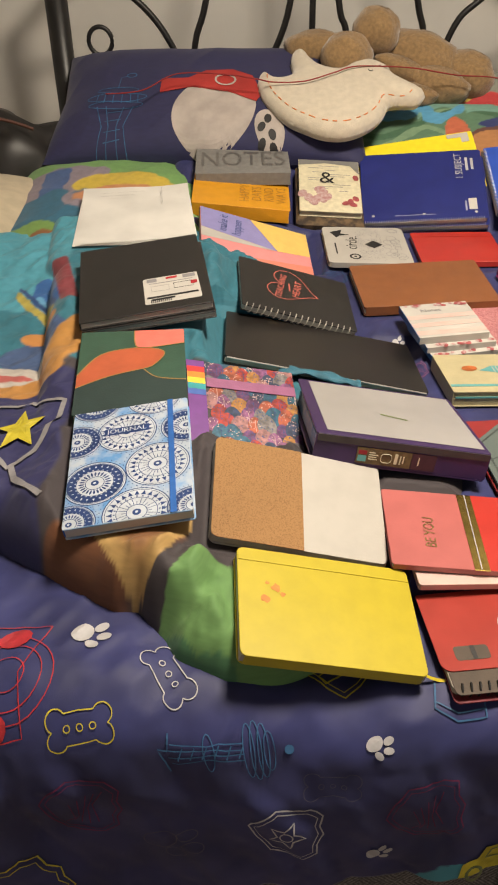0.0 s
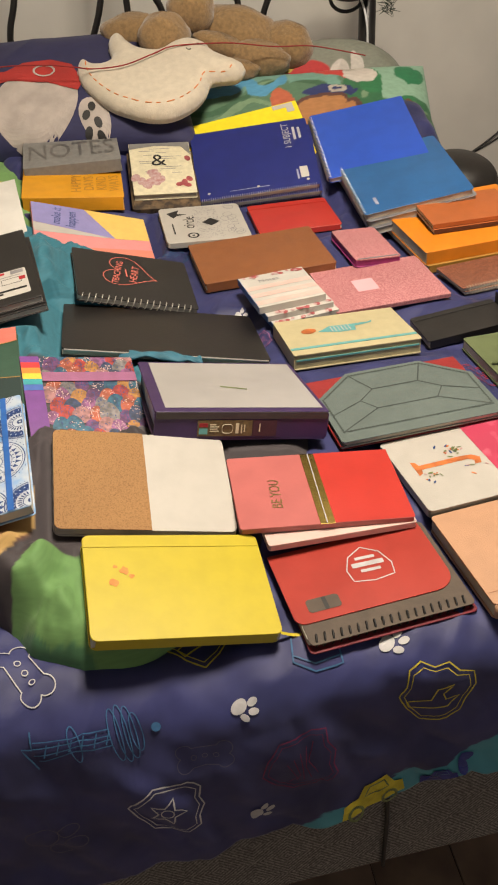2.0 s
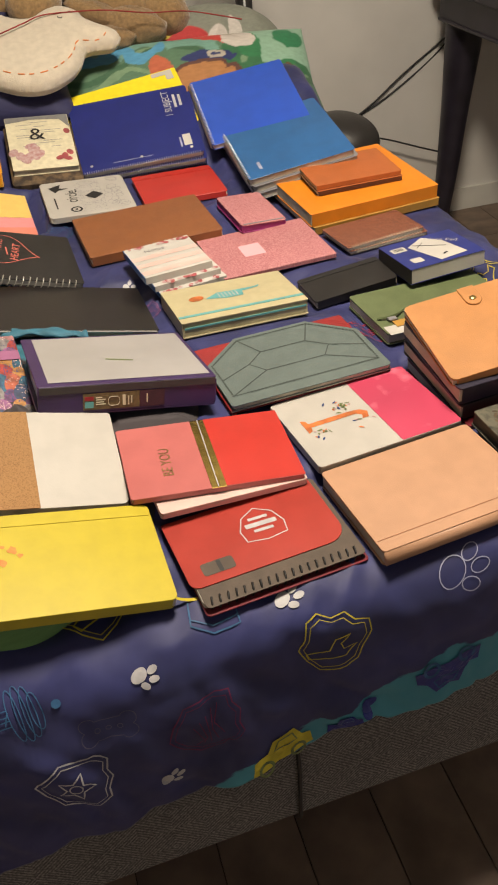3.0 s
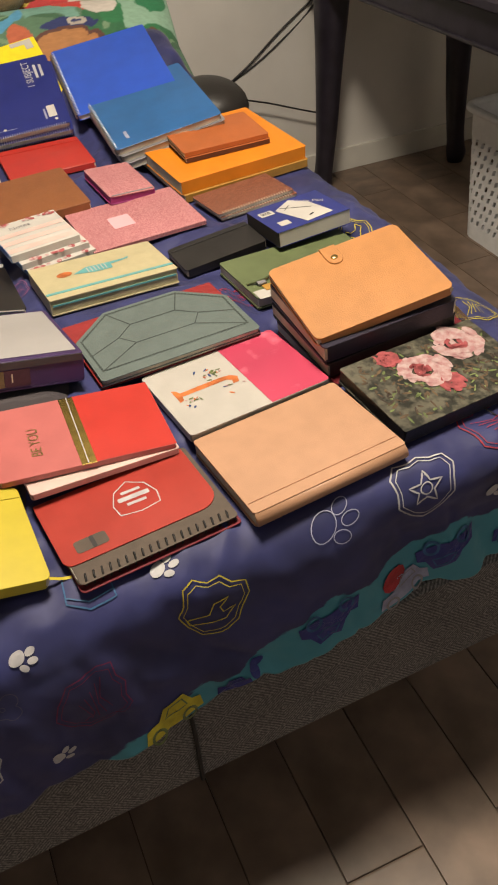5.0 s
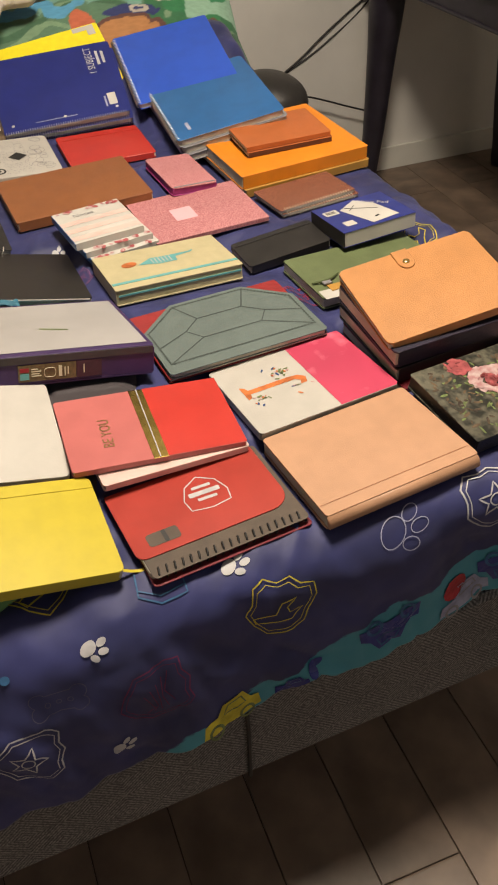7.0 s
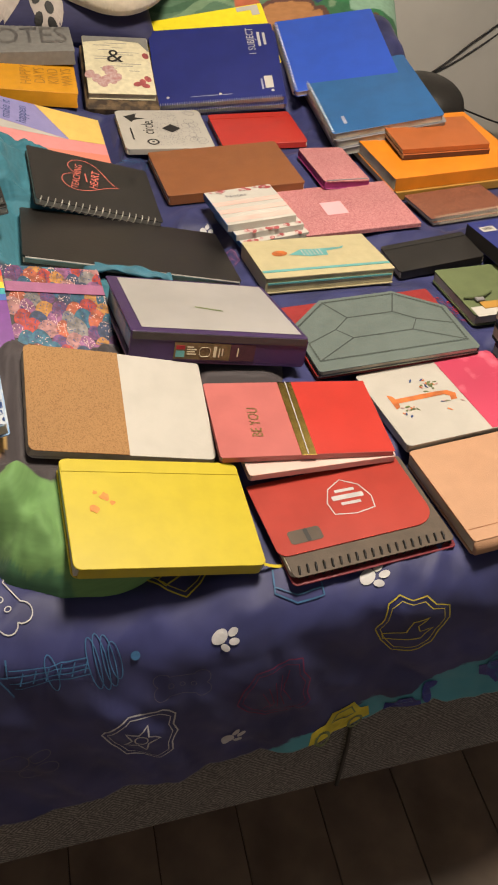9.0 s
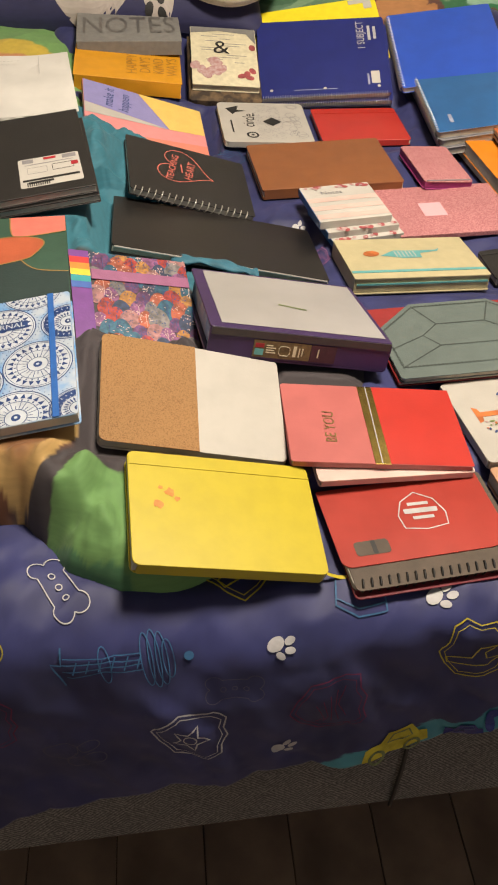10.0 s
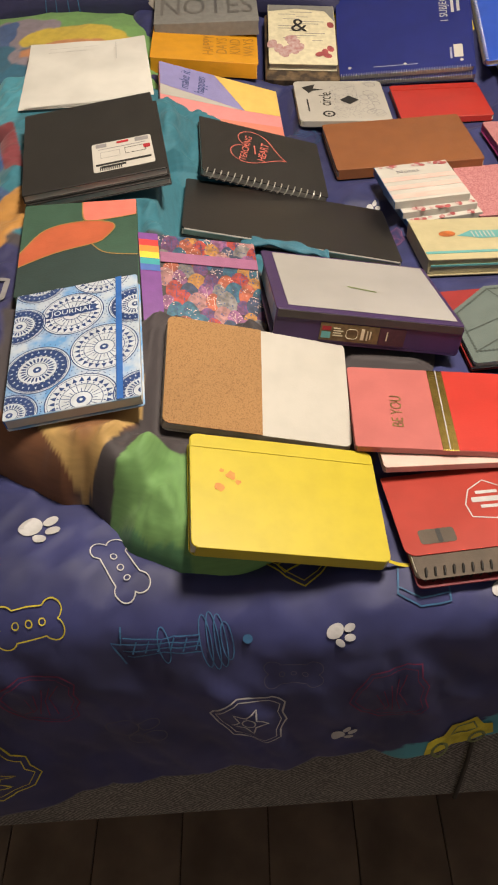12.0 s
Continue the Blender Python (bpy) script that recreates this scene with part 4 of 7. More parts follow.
def build_beyou():
    w, d, th = wd("beyou")
    m = lie("beyou")
    e = cover_book(m, "notebook", "slim salmon pink and red notebook with a gold foil band", w, d, th, M["pink"], "near", 0.004, board=0.0012)
    xs = -w / 2 + w * 0.46
    decal(e, "red_panel", M["red"], [[(xs + 0.012, -d / 2 + 0.0006), (w / 2 - 0.0006, -d / 2 + 0.0006), (w / 2 - 0.0006, d / 2 - 0.0006), (xs + 0.012, d / 2 - 0.0006)]], th, 0.0003)
    part("gold_band", box(bmesh.new(), xs - 0.002, xs + 0.016, -d / 2 - 0.0012, d / 2 - 0.001, th + 0.0002, th + 0.0009, 0.0002), M["gold"], e, "gold foil band")
    part("cord", tube(bmesh.new(), [(xs + 0.006, -d / 2, th + 0.0014), (xs + 0.008, d / 2 - 0.002, th + 0.0014)], 0.0008, 6), M["white_ink"], e)
    lettering("BE YOU", 0.019, M["brass"], e, -w / 2 + 0.052, -0.008, th + 0.0005, 88, sx=0.8)
    # pearl pink box-shaped journal below it
    m2 = lie("beyou") @ pose(0.010, -0.010, -0.0095, 0, -1, 6)
    cover_book(m2, "notebook", "pearl pink soft journal lying under a red notebook", 0.185, 0.135, 0.009, M["pale_pink"], "near", 0.004, M["pale_pink"])


def build_folder():
    w, d, th = wd("folder")
    m = lie("folder")
    e = thing("spiral_notebook", m, "brick red spiral notebook with taupe divider and a white shield print", "notebook", "notebooks on the bed")
    part("back_cover", prism(bmesh.new(), rrect(w + 0.004, d + 0.034, 0.006, 0.006, -0.016), 0, 0.0015, 0.0004), M["burgundy"], e)
    part("page_block", prism(bmesh.new(), rrect(w - 0.002, d + 0.022, 0.006, 0.004, -0.011), 0.0017, 0.0085, 0.0003), M["pages"], e)
    part("divider", prism(bmesh.new(), rrect(w, d + 0.03, 0.006, 0.006, -0.014), 0.0088, 0.0096, 0.0002), M["taupe"], e, "taupe card divider")
    # red cover with one large rounded corner and a slot
    hx, hy, sx, sy = -w / 2 + 0.05, -d / 2 + 0.020, 0.014, 0.009
    bm = bmesh.new()
    outer = rrect(w, d, 0.004, rs=(0.026, 0.005, 0.003, 0.012), n=6)
    prism(bm, outer, 0.0098, 0.0112, 0.0003)
    part("front_cover", bm, M["brick_red"], e, "glossy red card cover")
    decal(e, "slot", M["taupe"], [rrect(0.038, 0.019, 0.004, hx - 0.012, hy + 0.002)], 0.0112)
    decal(e, "slot_loop", M["ink"], [rrect(0.005, 0.018, 0.002, hx - 0.010, hy + 0.002)], 0.0116)
    sh = [(-0.9, 0.85), (0, 1.0), (0.9, 0.85), (1.0, 0.2), (0.7, -0.55), (0, -1.0), (-0.7, -0.55), (-1.0, 0.2)]
    sh = dense(xf(sh, 0.012, 0.008, 0.027, 178), 0.004)
    decal(e, "shield_print", M["white_ink"], stroke_quads(sh, 0.0014, True) + [xf(rrect(1.2, 0.22, 0.05), 0.012, 0.018 - 0.010 * k, 0.020 if k != 1 else 0.032, 178) for k in range(3)], 0.0112)
    coil(e, (-w / 2 + 0.012, -d / 2 - 0.02, 0.005), (w / 2 + 0.002, -d / 2 - 0.02, 0.005), 0.0072, 19, M["ink"], 0.0012)


def build_initial():
    w, d, th = wd("initial")
    e = cover_book(lie("initial"), "notebook", "white notebook with floral orange initial and hot pink watercolour half", w, d, th, M["white_cover"], "left", 0.007)
    xs = -w / 2 + w * 0.570
    decal(e, "pink_panel", M["hot_pink"], [rrect(w / 2 - xs, d - 0.001, 0.006, (xs + w / 2) / 2, 0, rs=(0.006, 0.006, 0.0003, 0.0003))], th)
    # a slab-serif letter lying on its side, stem along the width
    cx = -w / 2 + 0.066
    letter = [(-0.046, 0.017), (-0.040, 0.013), (-0.038, 0.006), (0.022, 0.006), (0.036, 0.004), (0.044, -0.004), (0.040, -0.016), (0.031, -0.016), (0.034, -0.008), (0.028, -0.003), (0.018, -0.003), (-0.038, -0.003), (-0.040, -0.011), (-0.046, -0.014)]
    decal(e, "initial_letter", M["orange_ink"], [[(cx + x, y * 1.0 + 0.006) for x, y in letter]], th)
    rnd = random.Random(5)
    for mt, n in (("leaf_paint", 16), ("indigo", 7), ("orange_ink", 8), ("petal", 8)):
        polys = []
        for _ in range(n):
            u, v = ((0.016, 0.03) if rnd.random() < 0.55 else (-0.032, -0.012)) if rnd.random() < 0.8 else (0.028, -0.012)
            a = rnd.uniform(0, 6.28)
            polys.append(ellipse(cx + u + rnd.gauss(0, 0.008), v + rnd.gauss(0, 0.006), rnd.uniform(0.0015, 0.0042), rnd.uniform(0.0008, 0.0017), a, 8))
        decals(e, "flower_print", M[mt], polys, th, 0.0005 + 0.00012 * n / 8)


def build_beige():
    w, d, th = wd("beige")
    e = cover_book(lie("beige"), "notebook", "plain beige leatherette journal with a stitched spine edge", w, d, th, M["beige"], "near", 0.005, board=0.003)
    bm = bmesh.new()
    tube(bm, [(-w / 2 + 0.002, -d / 2 + 0.003, th / 2), (w / 2 - 0.002, -d / 2 + 0.003, th / 2)], th / 2 - 0.0008, 14)
    part("rounded_spine", bm, M["beige"], e, smooth=True)
    decal(e, "stitch_line", M["brown_leather"], [[(-w / 2 + 0.002, -d / 2 + 0.017), (w / 2 - 0.002, -d / 2 + 0.017), (w / 2 - 0.002, -d / 2 + 0.0178), (-w / 2 + 0.002, -d / 2 + 0.0178)]], th)


def build_planner():
    w, d, th = wd("planner")
    m = pose(*BOOKS["planner"][0], *BOOKS["planner"][1])
    e = cover_book(m @ pose(0, 0, -0.014), "planner", "tan leather snap planner lying on a stack of dark notebooks", w, d, 0.014, M["tan"], "near", 0.010, board=0.0035, category="planner")
    tab = [(-0.020, d / 2 + 0.001), (-0.020, d / 2 - 0.022)] + [(-0.008 + 0.012 * math.cos(a), d / 2 - 0.026 + 0.014 * math.sin(a)) for a in np.linspace(math.pi, 2 * math.pi, 10)] + [(0.004, d / 2 - 0.022), (0.004, d / 2 + 0.001)]
    part("snap_tab", prism(bmesh.new(), tab, 0.0142, 0.0164, 0.0006), M["tan"], e)
    stud = bmesh.new()
    blob(stud, (-0.008, d / 2 - 0.026, 0.0164), (0.0052, 0.0052, 0.002), seg=14)
    part("snap_stud", stud, M["brass"], e, "round brass snap", smooth=True)
    # darker books underneath
    base = pose(*BOOKS["planner"][0], 4.5, -3.5, 0.5)
    cover_book(base @ pose(0.002, -0.004, -0.046), "notebook", "dark navy leather notebook in a stack", w, d + 0.004, 0.026, M["navy_leather"], "near", 0.008, board=0.003)
    cover_book(base @ pose(0.004, -0.004, -0.072, -1, -1, 1), "notebook", "black notebook in a stack", w, d + 0.004, 0.024, M["black"], "near", 0.006, board=0.003)
    b = cover_book(base @ pose(0.012, -0.014, -0.096, -2, -2, 2), "notebook", "burgundy leather notebook at the bottom of a stack", w + 0.008, d + 0.010, 0.023, M["burgundy"], "near", 0.006, board=0.003)
    bm = bmesh.new()
    for k in range(7):
        tube(bm, [(w / 2 + 0.010, -0.01, 0.024), (w / 2 + 0.017 + 0.0012 * k, -0.024 - 0.002 * k, 0.016), (w / 2 + 0.019 + 0.0016 * k, -0.046 - 0.002 * k, 0.005)], 0.0006, 5)
    blob(bm, (w / 2 + 0.011, -0.012, 0.024), (0.004, 0.004, 0.005), seg=10)
    part("tassel", bm, M["brass"], b, "small gold bookmark tassel")


def build_rose():
    w, d, th = wd("rose")
    e = cover_book(lie("rose"), "notebook", "dark notebook cover painted with pink roses", w, d, th, M["dark_oil"], "near", 0.003, spine_mat=M["black"], pages=M["black"])
    rnd = random.Random(11)
    for cx, cy, R in ((-0.014, 0.012, 0.033), (0.060, 0.034, 0.034), (-0.045, 0.052, 0.016), (0.000, -0.026, 0.018)):
        polys, deep = [], []
        for k in range(46):
            a, q = rnd.uniform(0, 6.28), R * math.sqrt(rnd.random())
            polys.append([(cx + q * math.cos(a) + x, cy + q * 0.9 * math.sin(a) + y) for x, y in ellipse(0, 0, rnd.uniform(0.25, 0.5) * R, rnd.uniform(0.12, 0.22) * R, a + 1.5 + rnd.gauss(0, 0.4), 9)])
        for k in range(12):
            a, q = rnd.uniform(0, 6.28), R * 0.45 * math.sqrt(rnd.random())
            deep.append(ellipse(cx - R * 0.15 + q * math.cos(a), cy + q * math.sin(a), 0.22 * R, 0.10 * R, a + 1.4, 9))
        bm = bmesh.new()
        for i, p in enumerate(polys):
            flat(bm, p, th + 0.0003 + 0.00003 * i)
        tagged(part("painted_rose", bm, M["petal"] if R > 0.02 else M["petal_deep"], e), kind="stuff")
        decal(e, "rose_heart", M["petal_deep"], deep, th, 0.0014)
    leaves = []
    for k in range(240):
        x, y = rnd.uniform(-w / 2 + 0.01, w / 2 - 0.01), rnd.uniform(-d / 2 + 0.01, d / 2 - 0.01)
        leaves.append(ellipse(x, y, rnd.uniform(0.003, 0.008), rnd.uniform(0.001, 0.0026), rnd.uniform(0, 3.1), 7))
    tagged(decal(e, "painted_leaf", M["leaf_paint"], leaves[:90], th, 0.0002), kind="stuff")
    tagged(decal(e, "painted_stroke", M["camo"], leaves[90:], th, 0.00025), kind="stuff")
    part("bookmark", tube(bmesh.new(), spline([(0.02, -d / 2, 0.003), (0.028, -d / 2 - 0.02, 0.001), (0.04, -d / 2 - 0.018, 0.002)], 6), 0.001, 5), M["black"], e)


def build_notepad():
    w, d, th = wd("notepad")
    e = cover_book(lie("notepad"), "note_pad", "thick dark blue note pad with a white picture panel", w, d, th, M["note_blue"], "left", 0.0015, M["paper"], board=0.0006, spine_mat=M["ink"], inset=0.0005, category="note pad")
    pan = [(-0.008, -d / 2 + 0.008), (0.045, -d / 2 + 0.014), (0.034, 0.018), (0.010, d / 2 - 0.006), (-0.030, 0.025)]
    decal(e, "picture_panel", M["paper"], [pan], th)
    decal(e, "pen_print", M["ink"], stroke_quads([(-0.02, 0.028), (0.028, -0.002)], 0.0022) + stroke_quads([(0.006, -0.03), (0.016, -0.026)], 0.004) + stroke_quads([(-0.018, 0.014), (0.0, 0.03)], 0.0012), th, 0.0006)
    decal(e, "sticker", M["paper"], [rrect(0.026, 0.018, 0.001, -0.048, 0.024), rrect(0.02, 0.018, 0.002, -0.042, -0.028)], th, 0.0005)
    decal(e, "barcode", M["ink"], [rrect(0.0011, 0.010, 0.0001, -0.056 + 0.0022 * k, 0.025, 1) for k in range(8)], th, 0.0007)
    lettering("Note Pad", 0.0145, M["white_ink"], e, 0.034, 0.024, th + 0.0005, -38)


def build_small_books():
    w, d, th = wd("black_small")
    e = cover_book(lie("black_small"), "notebook", "small black hardcover notebook with elastic band", w, d, th, M["black"], "near", 0.006)
    elastic(e, M["ink"], -w / 2 + 0.003, w / 2 - 0.003, d / 2 - 0.014, d / 2 - 0.009, th)
    # copper glitter spiral pads, one on another
    w, d, th = wd("glitter_brown")
    for k in range(2):
        m = lie("glitter_brown", 0.007 * k) @ pose(0.006 * (1 - k), -0.004 * (1 - k), 0, 0, 0, -1.5 * (1 - k))
        e = thing("spiral_notebook", m, "spiral notebook with copper brown glitter cover", "notebook", "notebooks on the bed")
        part("front_cover", prism(bmesh.new(), rrect(w, d, 0.003), 0.0056, 0.0066, 0.0002), M["glit_brown"], e)
        part("page_block", prism(bmesh.new(), rrect(w - 0.002, d - 0.002, 0.003), 0.001, 0.0054, 0.0002), M["paper"], e)
        part("back_cover", prism(bmesh.new(), rrect(w, d, 0.003), 0, 0.0009, 0.0002), M["taupe"], e)
        coil(e, (-w / 2 + 0.01, -d / 2 + 0.003, 0.0034), (w / 2 - 0.01, -d / 2 + 0.003, 0.0034), 0.0044, 26, M["pages"], 0.0008)
    # orange over mustard
    w, d, th = wd("orange")
    cover_book(lie("orange") @ pose(0.003, -0.006, 0), "notebook", "mustard soft cover book lying under an orange one", w - 0.002, d - 0.002, 0.016, M["mustard"], "near", 0.004, board=0.001, back=M["rust_dark"])
    e = cover_book(lie("orange", 0.0165), "notebook", "large orange soft cover book with a small round emblem", w, d, th - 0.0165, M["orange"], "near", 0.004, board=0.001, inset=0.0015)
    decal(e, "round_emblem", M["brick_red"], stroke_quads(ellipse(-w / 2 + 0.026, d / 2 - 0.058, 0.0085, 0.0085), 0.003, True) + [ellipse(-w / 2 + 0.026, d / 2 - 0.058, 0.0035, 0.0035)], th - 0.0165)
    m = pose(0.765, 1.541, 0.7195, 3.6, -0.2, 1.4)
    for k in range(2):
        cover_book(m @ pose(0.002 * (1 - k), -0.003 * (1 - k), -0.0203 + 0.0102 * k), "notebook", "slim rust brown leatherette notebook of a stacked pair", 0.185, 0.124, 0.010, M["rust"], "near", 0.003, board=0.0012, spine_mat=M["rust_dark"] if k == 0 else M["rust"], back=M["rust_dark"])
    # red, brown, circle
    w, d, th = wd("red")
    e = cover_book(lie("red"), "notebook", "bright red hardcover notebook with red elastic", w, d, th, M["red"], "near", 0.007)
    elastic(e, M["red"], -w / 2 + 0.001, w / 2 - 0.001, d / 2 - 0.026, d / 2 - 0.021, th)
    w, d, th = wd("brown")
    cover_book(lie("brown"), "notebook", "chestnut brown leather journal", w, d, th, M["brown_leather"], "near", 0.005, board=0.004)
    w, d, th = wd("circle")
    e = cover_book(lie("circle"), "notebook", "cream notebook printed with black drawings and the word circle", w, d, th, M["white_cover"], "near", 0.010)
    lettering("circle.", 0.034, M["ink"], e, -0.030, 0.008, th + 0.0005, 84, sx=0.75)
    decal(e, "logo_ring", M["ink"], stroke_quads(ellipse(-0.030, -0.055, 0.010, 0.010), 0.004, True) + [ellipse(-0.030, -0.055, 0.003, 0.003)], th)
    decal(e, "diamond", M["ink"], [[(-0.004, 0.0), (0.016, 0.018), (0.034, 0.0), (0.014, -0.018)]], th, 0.0008)
    decals(e, "arrow", M["ink"], [[(-0.072, 0.055), (-0.045, 0.068), (-0.050, 0.050), (-0.030, 0.045), (-0.052, 0.040), (-0.06, 0.030)]] + [rrect(0.003, 0.05, 0.001, -0.066, -0.02)], th)
    rnd = random.Random(2)
    decal(e, "speckle_print", M["line_grey"], [ellipse(rnd.uniform(-0.018, 0.034), rnd.uniform(-0.07, 0.072), rnd.uniform(0.0006, 0.0016), 0.0008, rnd.uniform(0, 3), 5) for _ in range(420)], th, 0.0003)
    sk = []
    for _ in range(15):
        x, y = rnd.uniform(0.042, 0.075), rnd.uniform(-0.06, 0.068)
        sk += stroke_quads(ellipse(x, y, rnd.uniform(0.006, 0.012), rnd.uniform(0.006, 0.012), rnd.uniform(0, 3), 12), 0.0009, True)
    decal(e, "line_drawings", M["line_grey"], sk, th, 0.0003)


def build_pads():
    m = lie("pads")
    w, d, th = wd("pads")
    for k, (dx, dy, hgt, z) in enumerate(((0.012, -0.024, 0.010, 0.0), (0.008, -0.012, 0.0105, 0.0102), (0, 0, 0.0125, 0.021))):
        e = thing("memo_pad", m @ pose(dx, dy, z, 0, 0, -1.5 * k), "white memo pad with grey stripes and pink flower border", "memo pad", "stack of memo pads")
        part("sheet_block", prism(bmesh.new(), rrect(w, d, 0.001), 0, hgt, 0.0003), M["paper"], e)
        part("backing", box(bmesh.new(), -w / 2 - 0.0008, -w / 2, -d / 2, d / 2, 0, hgt, 0.0002), M["steel_blue"], e)
        if k == 2:
            decal(e, "stripes", M["pale_pink"], [rrect(w - 0.001, 0.014, 0.0004, 0, -0.045 + 0.028 * j) for j in range(3)], hgt)
            lettering("Notes", 0.015, M["line_grey"], e, -0.012, d / 2 - 0.026, hgt + 0.0006)
        rnd = random.Random(20 + k)
        edge = d / 2 - 0.008 if k == 2 else -d / 2 + 0.006
        decals(e, "flower_border", M["petal_deep"], [ellipse(rnd.uniform(-w / 2 + 0.007, w / 2 - 0.007), edge + rnd.uniform(-0.004, 0.004), 0.006, 0.0042, rnd.uniform(0, 3), 10) for _ in range(9)], hgt, 0.0005)
        decals(e, "flower_border", M["petal"], [ellipse(rnd.uniform(-w / 2 + 0.006, w / 2 - 0.006), edge + rnd.uniform(-0.003, 0.003), 0.004, 0.003, rnd.uniform(0, 3), 8) for _ in range(9)], hgt, 0.0007)


def build_pinks():
    w, d, th = wd("pink_big")
    e = cover_book(lie("pink_big"), "notebook", "pink glitter notebook with a pale pink label", w, d, th, M["glit_pink"], "near", 0.002, board=0.0012)
    decal(e, "label", M["label_pink"], [rrect(0.040, 0.046, 0.001, -0.025, 0.0)], th)
    w, d, th = wd("pink_small")
    m = lie("pink_small")
    e = cover_book(m, "notebook", "small pink glitter notebook with magenta edges", w, d, th, M["glit_pink"], "far", 0.008, board=0.0022, pages=M["magenta"], back=M["magenta"])
    part("elastic_band", tube(bmesh.new(), [(-w / 2 + 0.004, -d / 2 + 0.002, th + 0.0006), (w / 2 - 0.004, -d / 2 + 0.006, th + 0.0006)], 0.0012, 6), M["line_grey"], e)
    # cream book with a small blue figure-like flourish
    w, d, th = wd("lady")
    e = cover_book(lie("lady"), "notebook", "thick cream notebook with an aqua ribbon and painted flourish", w, d, th, M["cream"], "left", 0.003, M["cream_edge"])
    elastic(e, M["aqua"], -w / 2 + 0.001, w / 2 - 0.001, -d / 2 + 0.018, -d / 2 + 0.025, th, "ribbon")
    decal(e, "flourish_print", M["orange_ink"], [ellipse(-0.058, 0.014, 0.013, 0.010, 0.2, 14)], th, 0.0005)
    decal(e, "flourish_print", M["aqua"], [[(-0.045, 0.006), (-0.02, 0.024), (0.0, 0.022), (0.045, 0.022), (0.055, 0.027), (0.05, 0.018), (0.02, 0.012), (0.018, -0.004), (-0.012, -0.004), (-0.03, 0.002)]], th, 0.0004)
    decal(e, "flourish_stripes", M["paper"], [rrect(0.0016, 0.020, 0.0003, -0.02 + 0.006 * k, 0.010, 1) for k in range(6)], th, 0.0006)
    part("page_ribbon", box(bmesh.new(), -w / 2 + 0.004, w / 2 - 0.004, -d / 2 + 0.0002, -d / 2 + 0.0022, th * 0.55, th * 0.65, 0.0002), M["aqua"], e)


def build_gem():
    w, d, th = wd("gem")
    cover_book(lie("gem") @ pose(0, 0.006, 0), "notebook", "deep red notebook lying under a grey one", w, d - 0.012, 0.006, M["deep_red"], "far", 0.003, board=0.0012)
    e = thing("notebook", lie("gem", 0.0063), "slate grey leatherette notebook embossed like a cut gem", "notebook", "notebooks on the bed")
    x0, x1, y0, y1 = -w / 2 + 0.002, w / 2 - 0.001, -d / 2 + 0.010, d / 2 - 0.006
    octo = [(x0 + 0.004, y0), (x1 - 0.004, y0), (x1, y0 + 0.004), (x1, y1 - 0.055), (x1 - 0.062, y1), (x0 + 0.062, y1), (x0, y1 - 0.055), (x0, y0 + 0.004)]
    part("page_block", prism(bmesh.new(), [(x * 0.985, y * 0.985) for x, y in octo], 0.0014, 0.0062, 0.0003), M["pages"], e)
    part("back_cover", prism(bmesh.new(), octo, 0, 0.0013, 0.0003), M["slate"], e)
    part("front_cover", prism(bmesh.new(), octo, 0.0063, 0.0077, 0.0005), M["slate"], e)
    inn = [(x0 + 0.075, y0 + 0.062), (x1 - 0.075, y0 + 0.062), (x1 - 0.058, (y0 + y1) / 2 + 0.005), (x1 - 0.085, y1 - 0.052), (x0 + 0.085, y1 - 0.052), (x0 + 0.058, (y0 + y1) / 2 + 0.005)]
    rim = [(x0 + 0.010, y0 + 0.022), (x1 - 0.010, y0 + 0.022), (x1 - 0.008, y1 - 0.058), (x1 - 0.064, y1 - 0.008), (x0 + 0.064, y1 - 0.008), (x0 + 0.008, y1 - 0.058)]
    ln = stroke_quads(inn, 0.0024, True) + stroke_quads(rim, 0.0018, True)
    for a, b in zip(inn, (rim[0], rim[1], ((rim[1][0] + rim[2][0]) / 2, (rim[1][1] + rim[2][1]) / 2), rim[3], rim[4], ((rim[0][0] + rim[5][0]) / 2, (rim[0][1] + rim[5][1]) / 2))):
        ln += stroke_quads([a, b], 0.0022)
    part_ob = decal(e, "embossing", M["slate_dark"], ln, 0.0077)
    bm = bmesh.new()
    for p in dense(rim, 0.0052):
        flat(bm, ellipse(p[0], p[1], 0.0019, 0.0019, 0, 7), 0.0077 + 0.0006)
    part("scalloped_border", bm, M["slate_dark"], e)


def build_olive():
    w, d, th = wd("olive")
    e = cover_book(lie("olive"), "notebook", "sage green notebook with a loop and loose paper slips", w, d, th, M["olive"], "far", 0.004, board=0.003)
    part("paper_slip", box(bmesh.new(), -w / 2 + 0.002, -w / 2 + 0.05, -d / 2 - 0.006, -d / 2 + 0.02, th + 0.0003, th + 0.0012, 0.0002), M["paper"], e)
    part("paper_slip", box(bmesh.new(), -w / 2 + 0.022, -w / 2 + 0.055, -d / 2 + 0.012, -d / 2 + 0.03, th + 0.0014, th + 0.0022, 0.0002), M["mustard"], e)
    part("loop", tube(bmesh.new(), spline([(-w / 2 + 0.004, -d / 2 + 0.045, th + 0.003), (-w / 2 + 0.03, -d / 2 + 0.04, th + 0.006), (-w / 2 + 0.055, -d / 2 + 0.055, th + 0.003)], 6), 0.0022, 6), M["olive"], e)
    part("clip", box(bmesh.new(), -w / 2 + 0.018, -w / 2 + 0.032, -d / 2 + 0.03, -d / 2 + 0.044, th + 0.002, th + 0.006, 0.001), M["line_grey"], e)


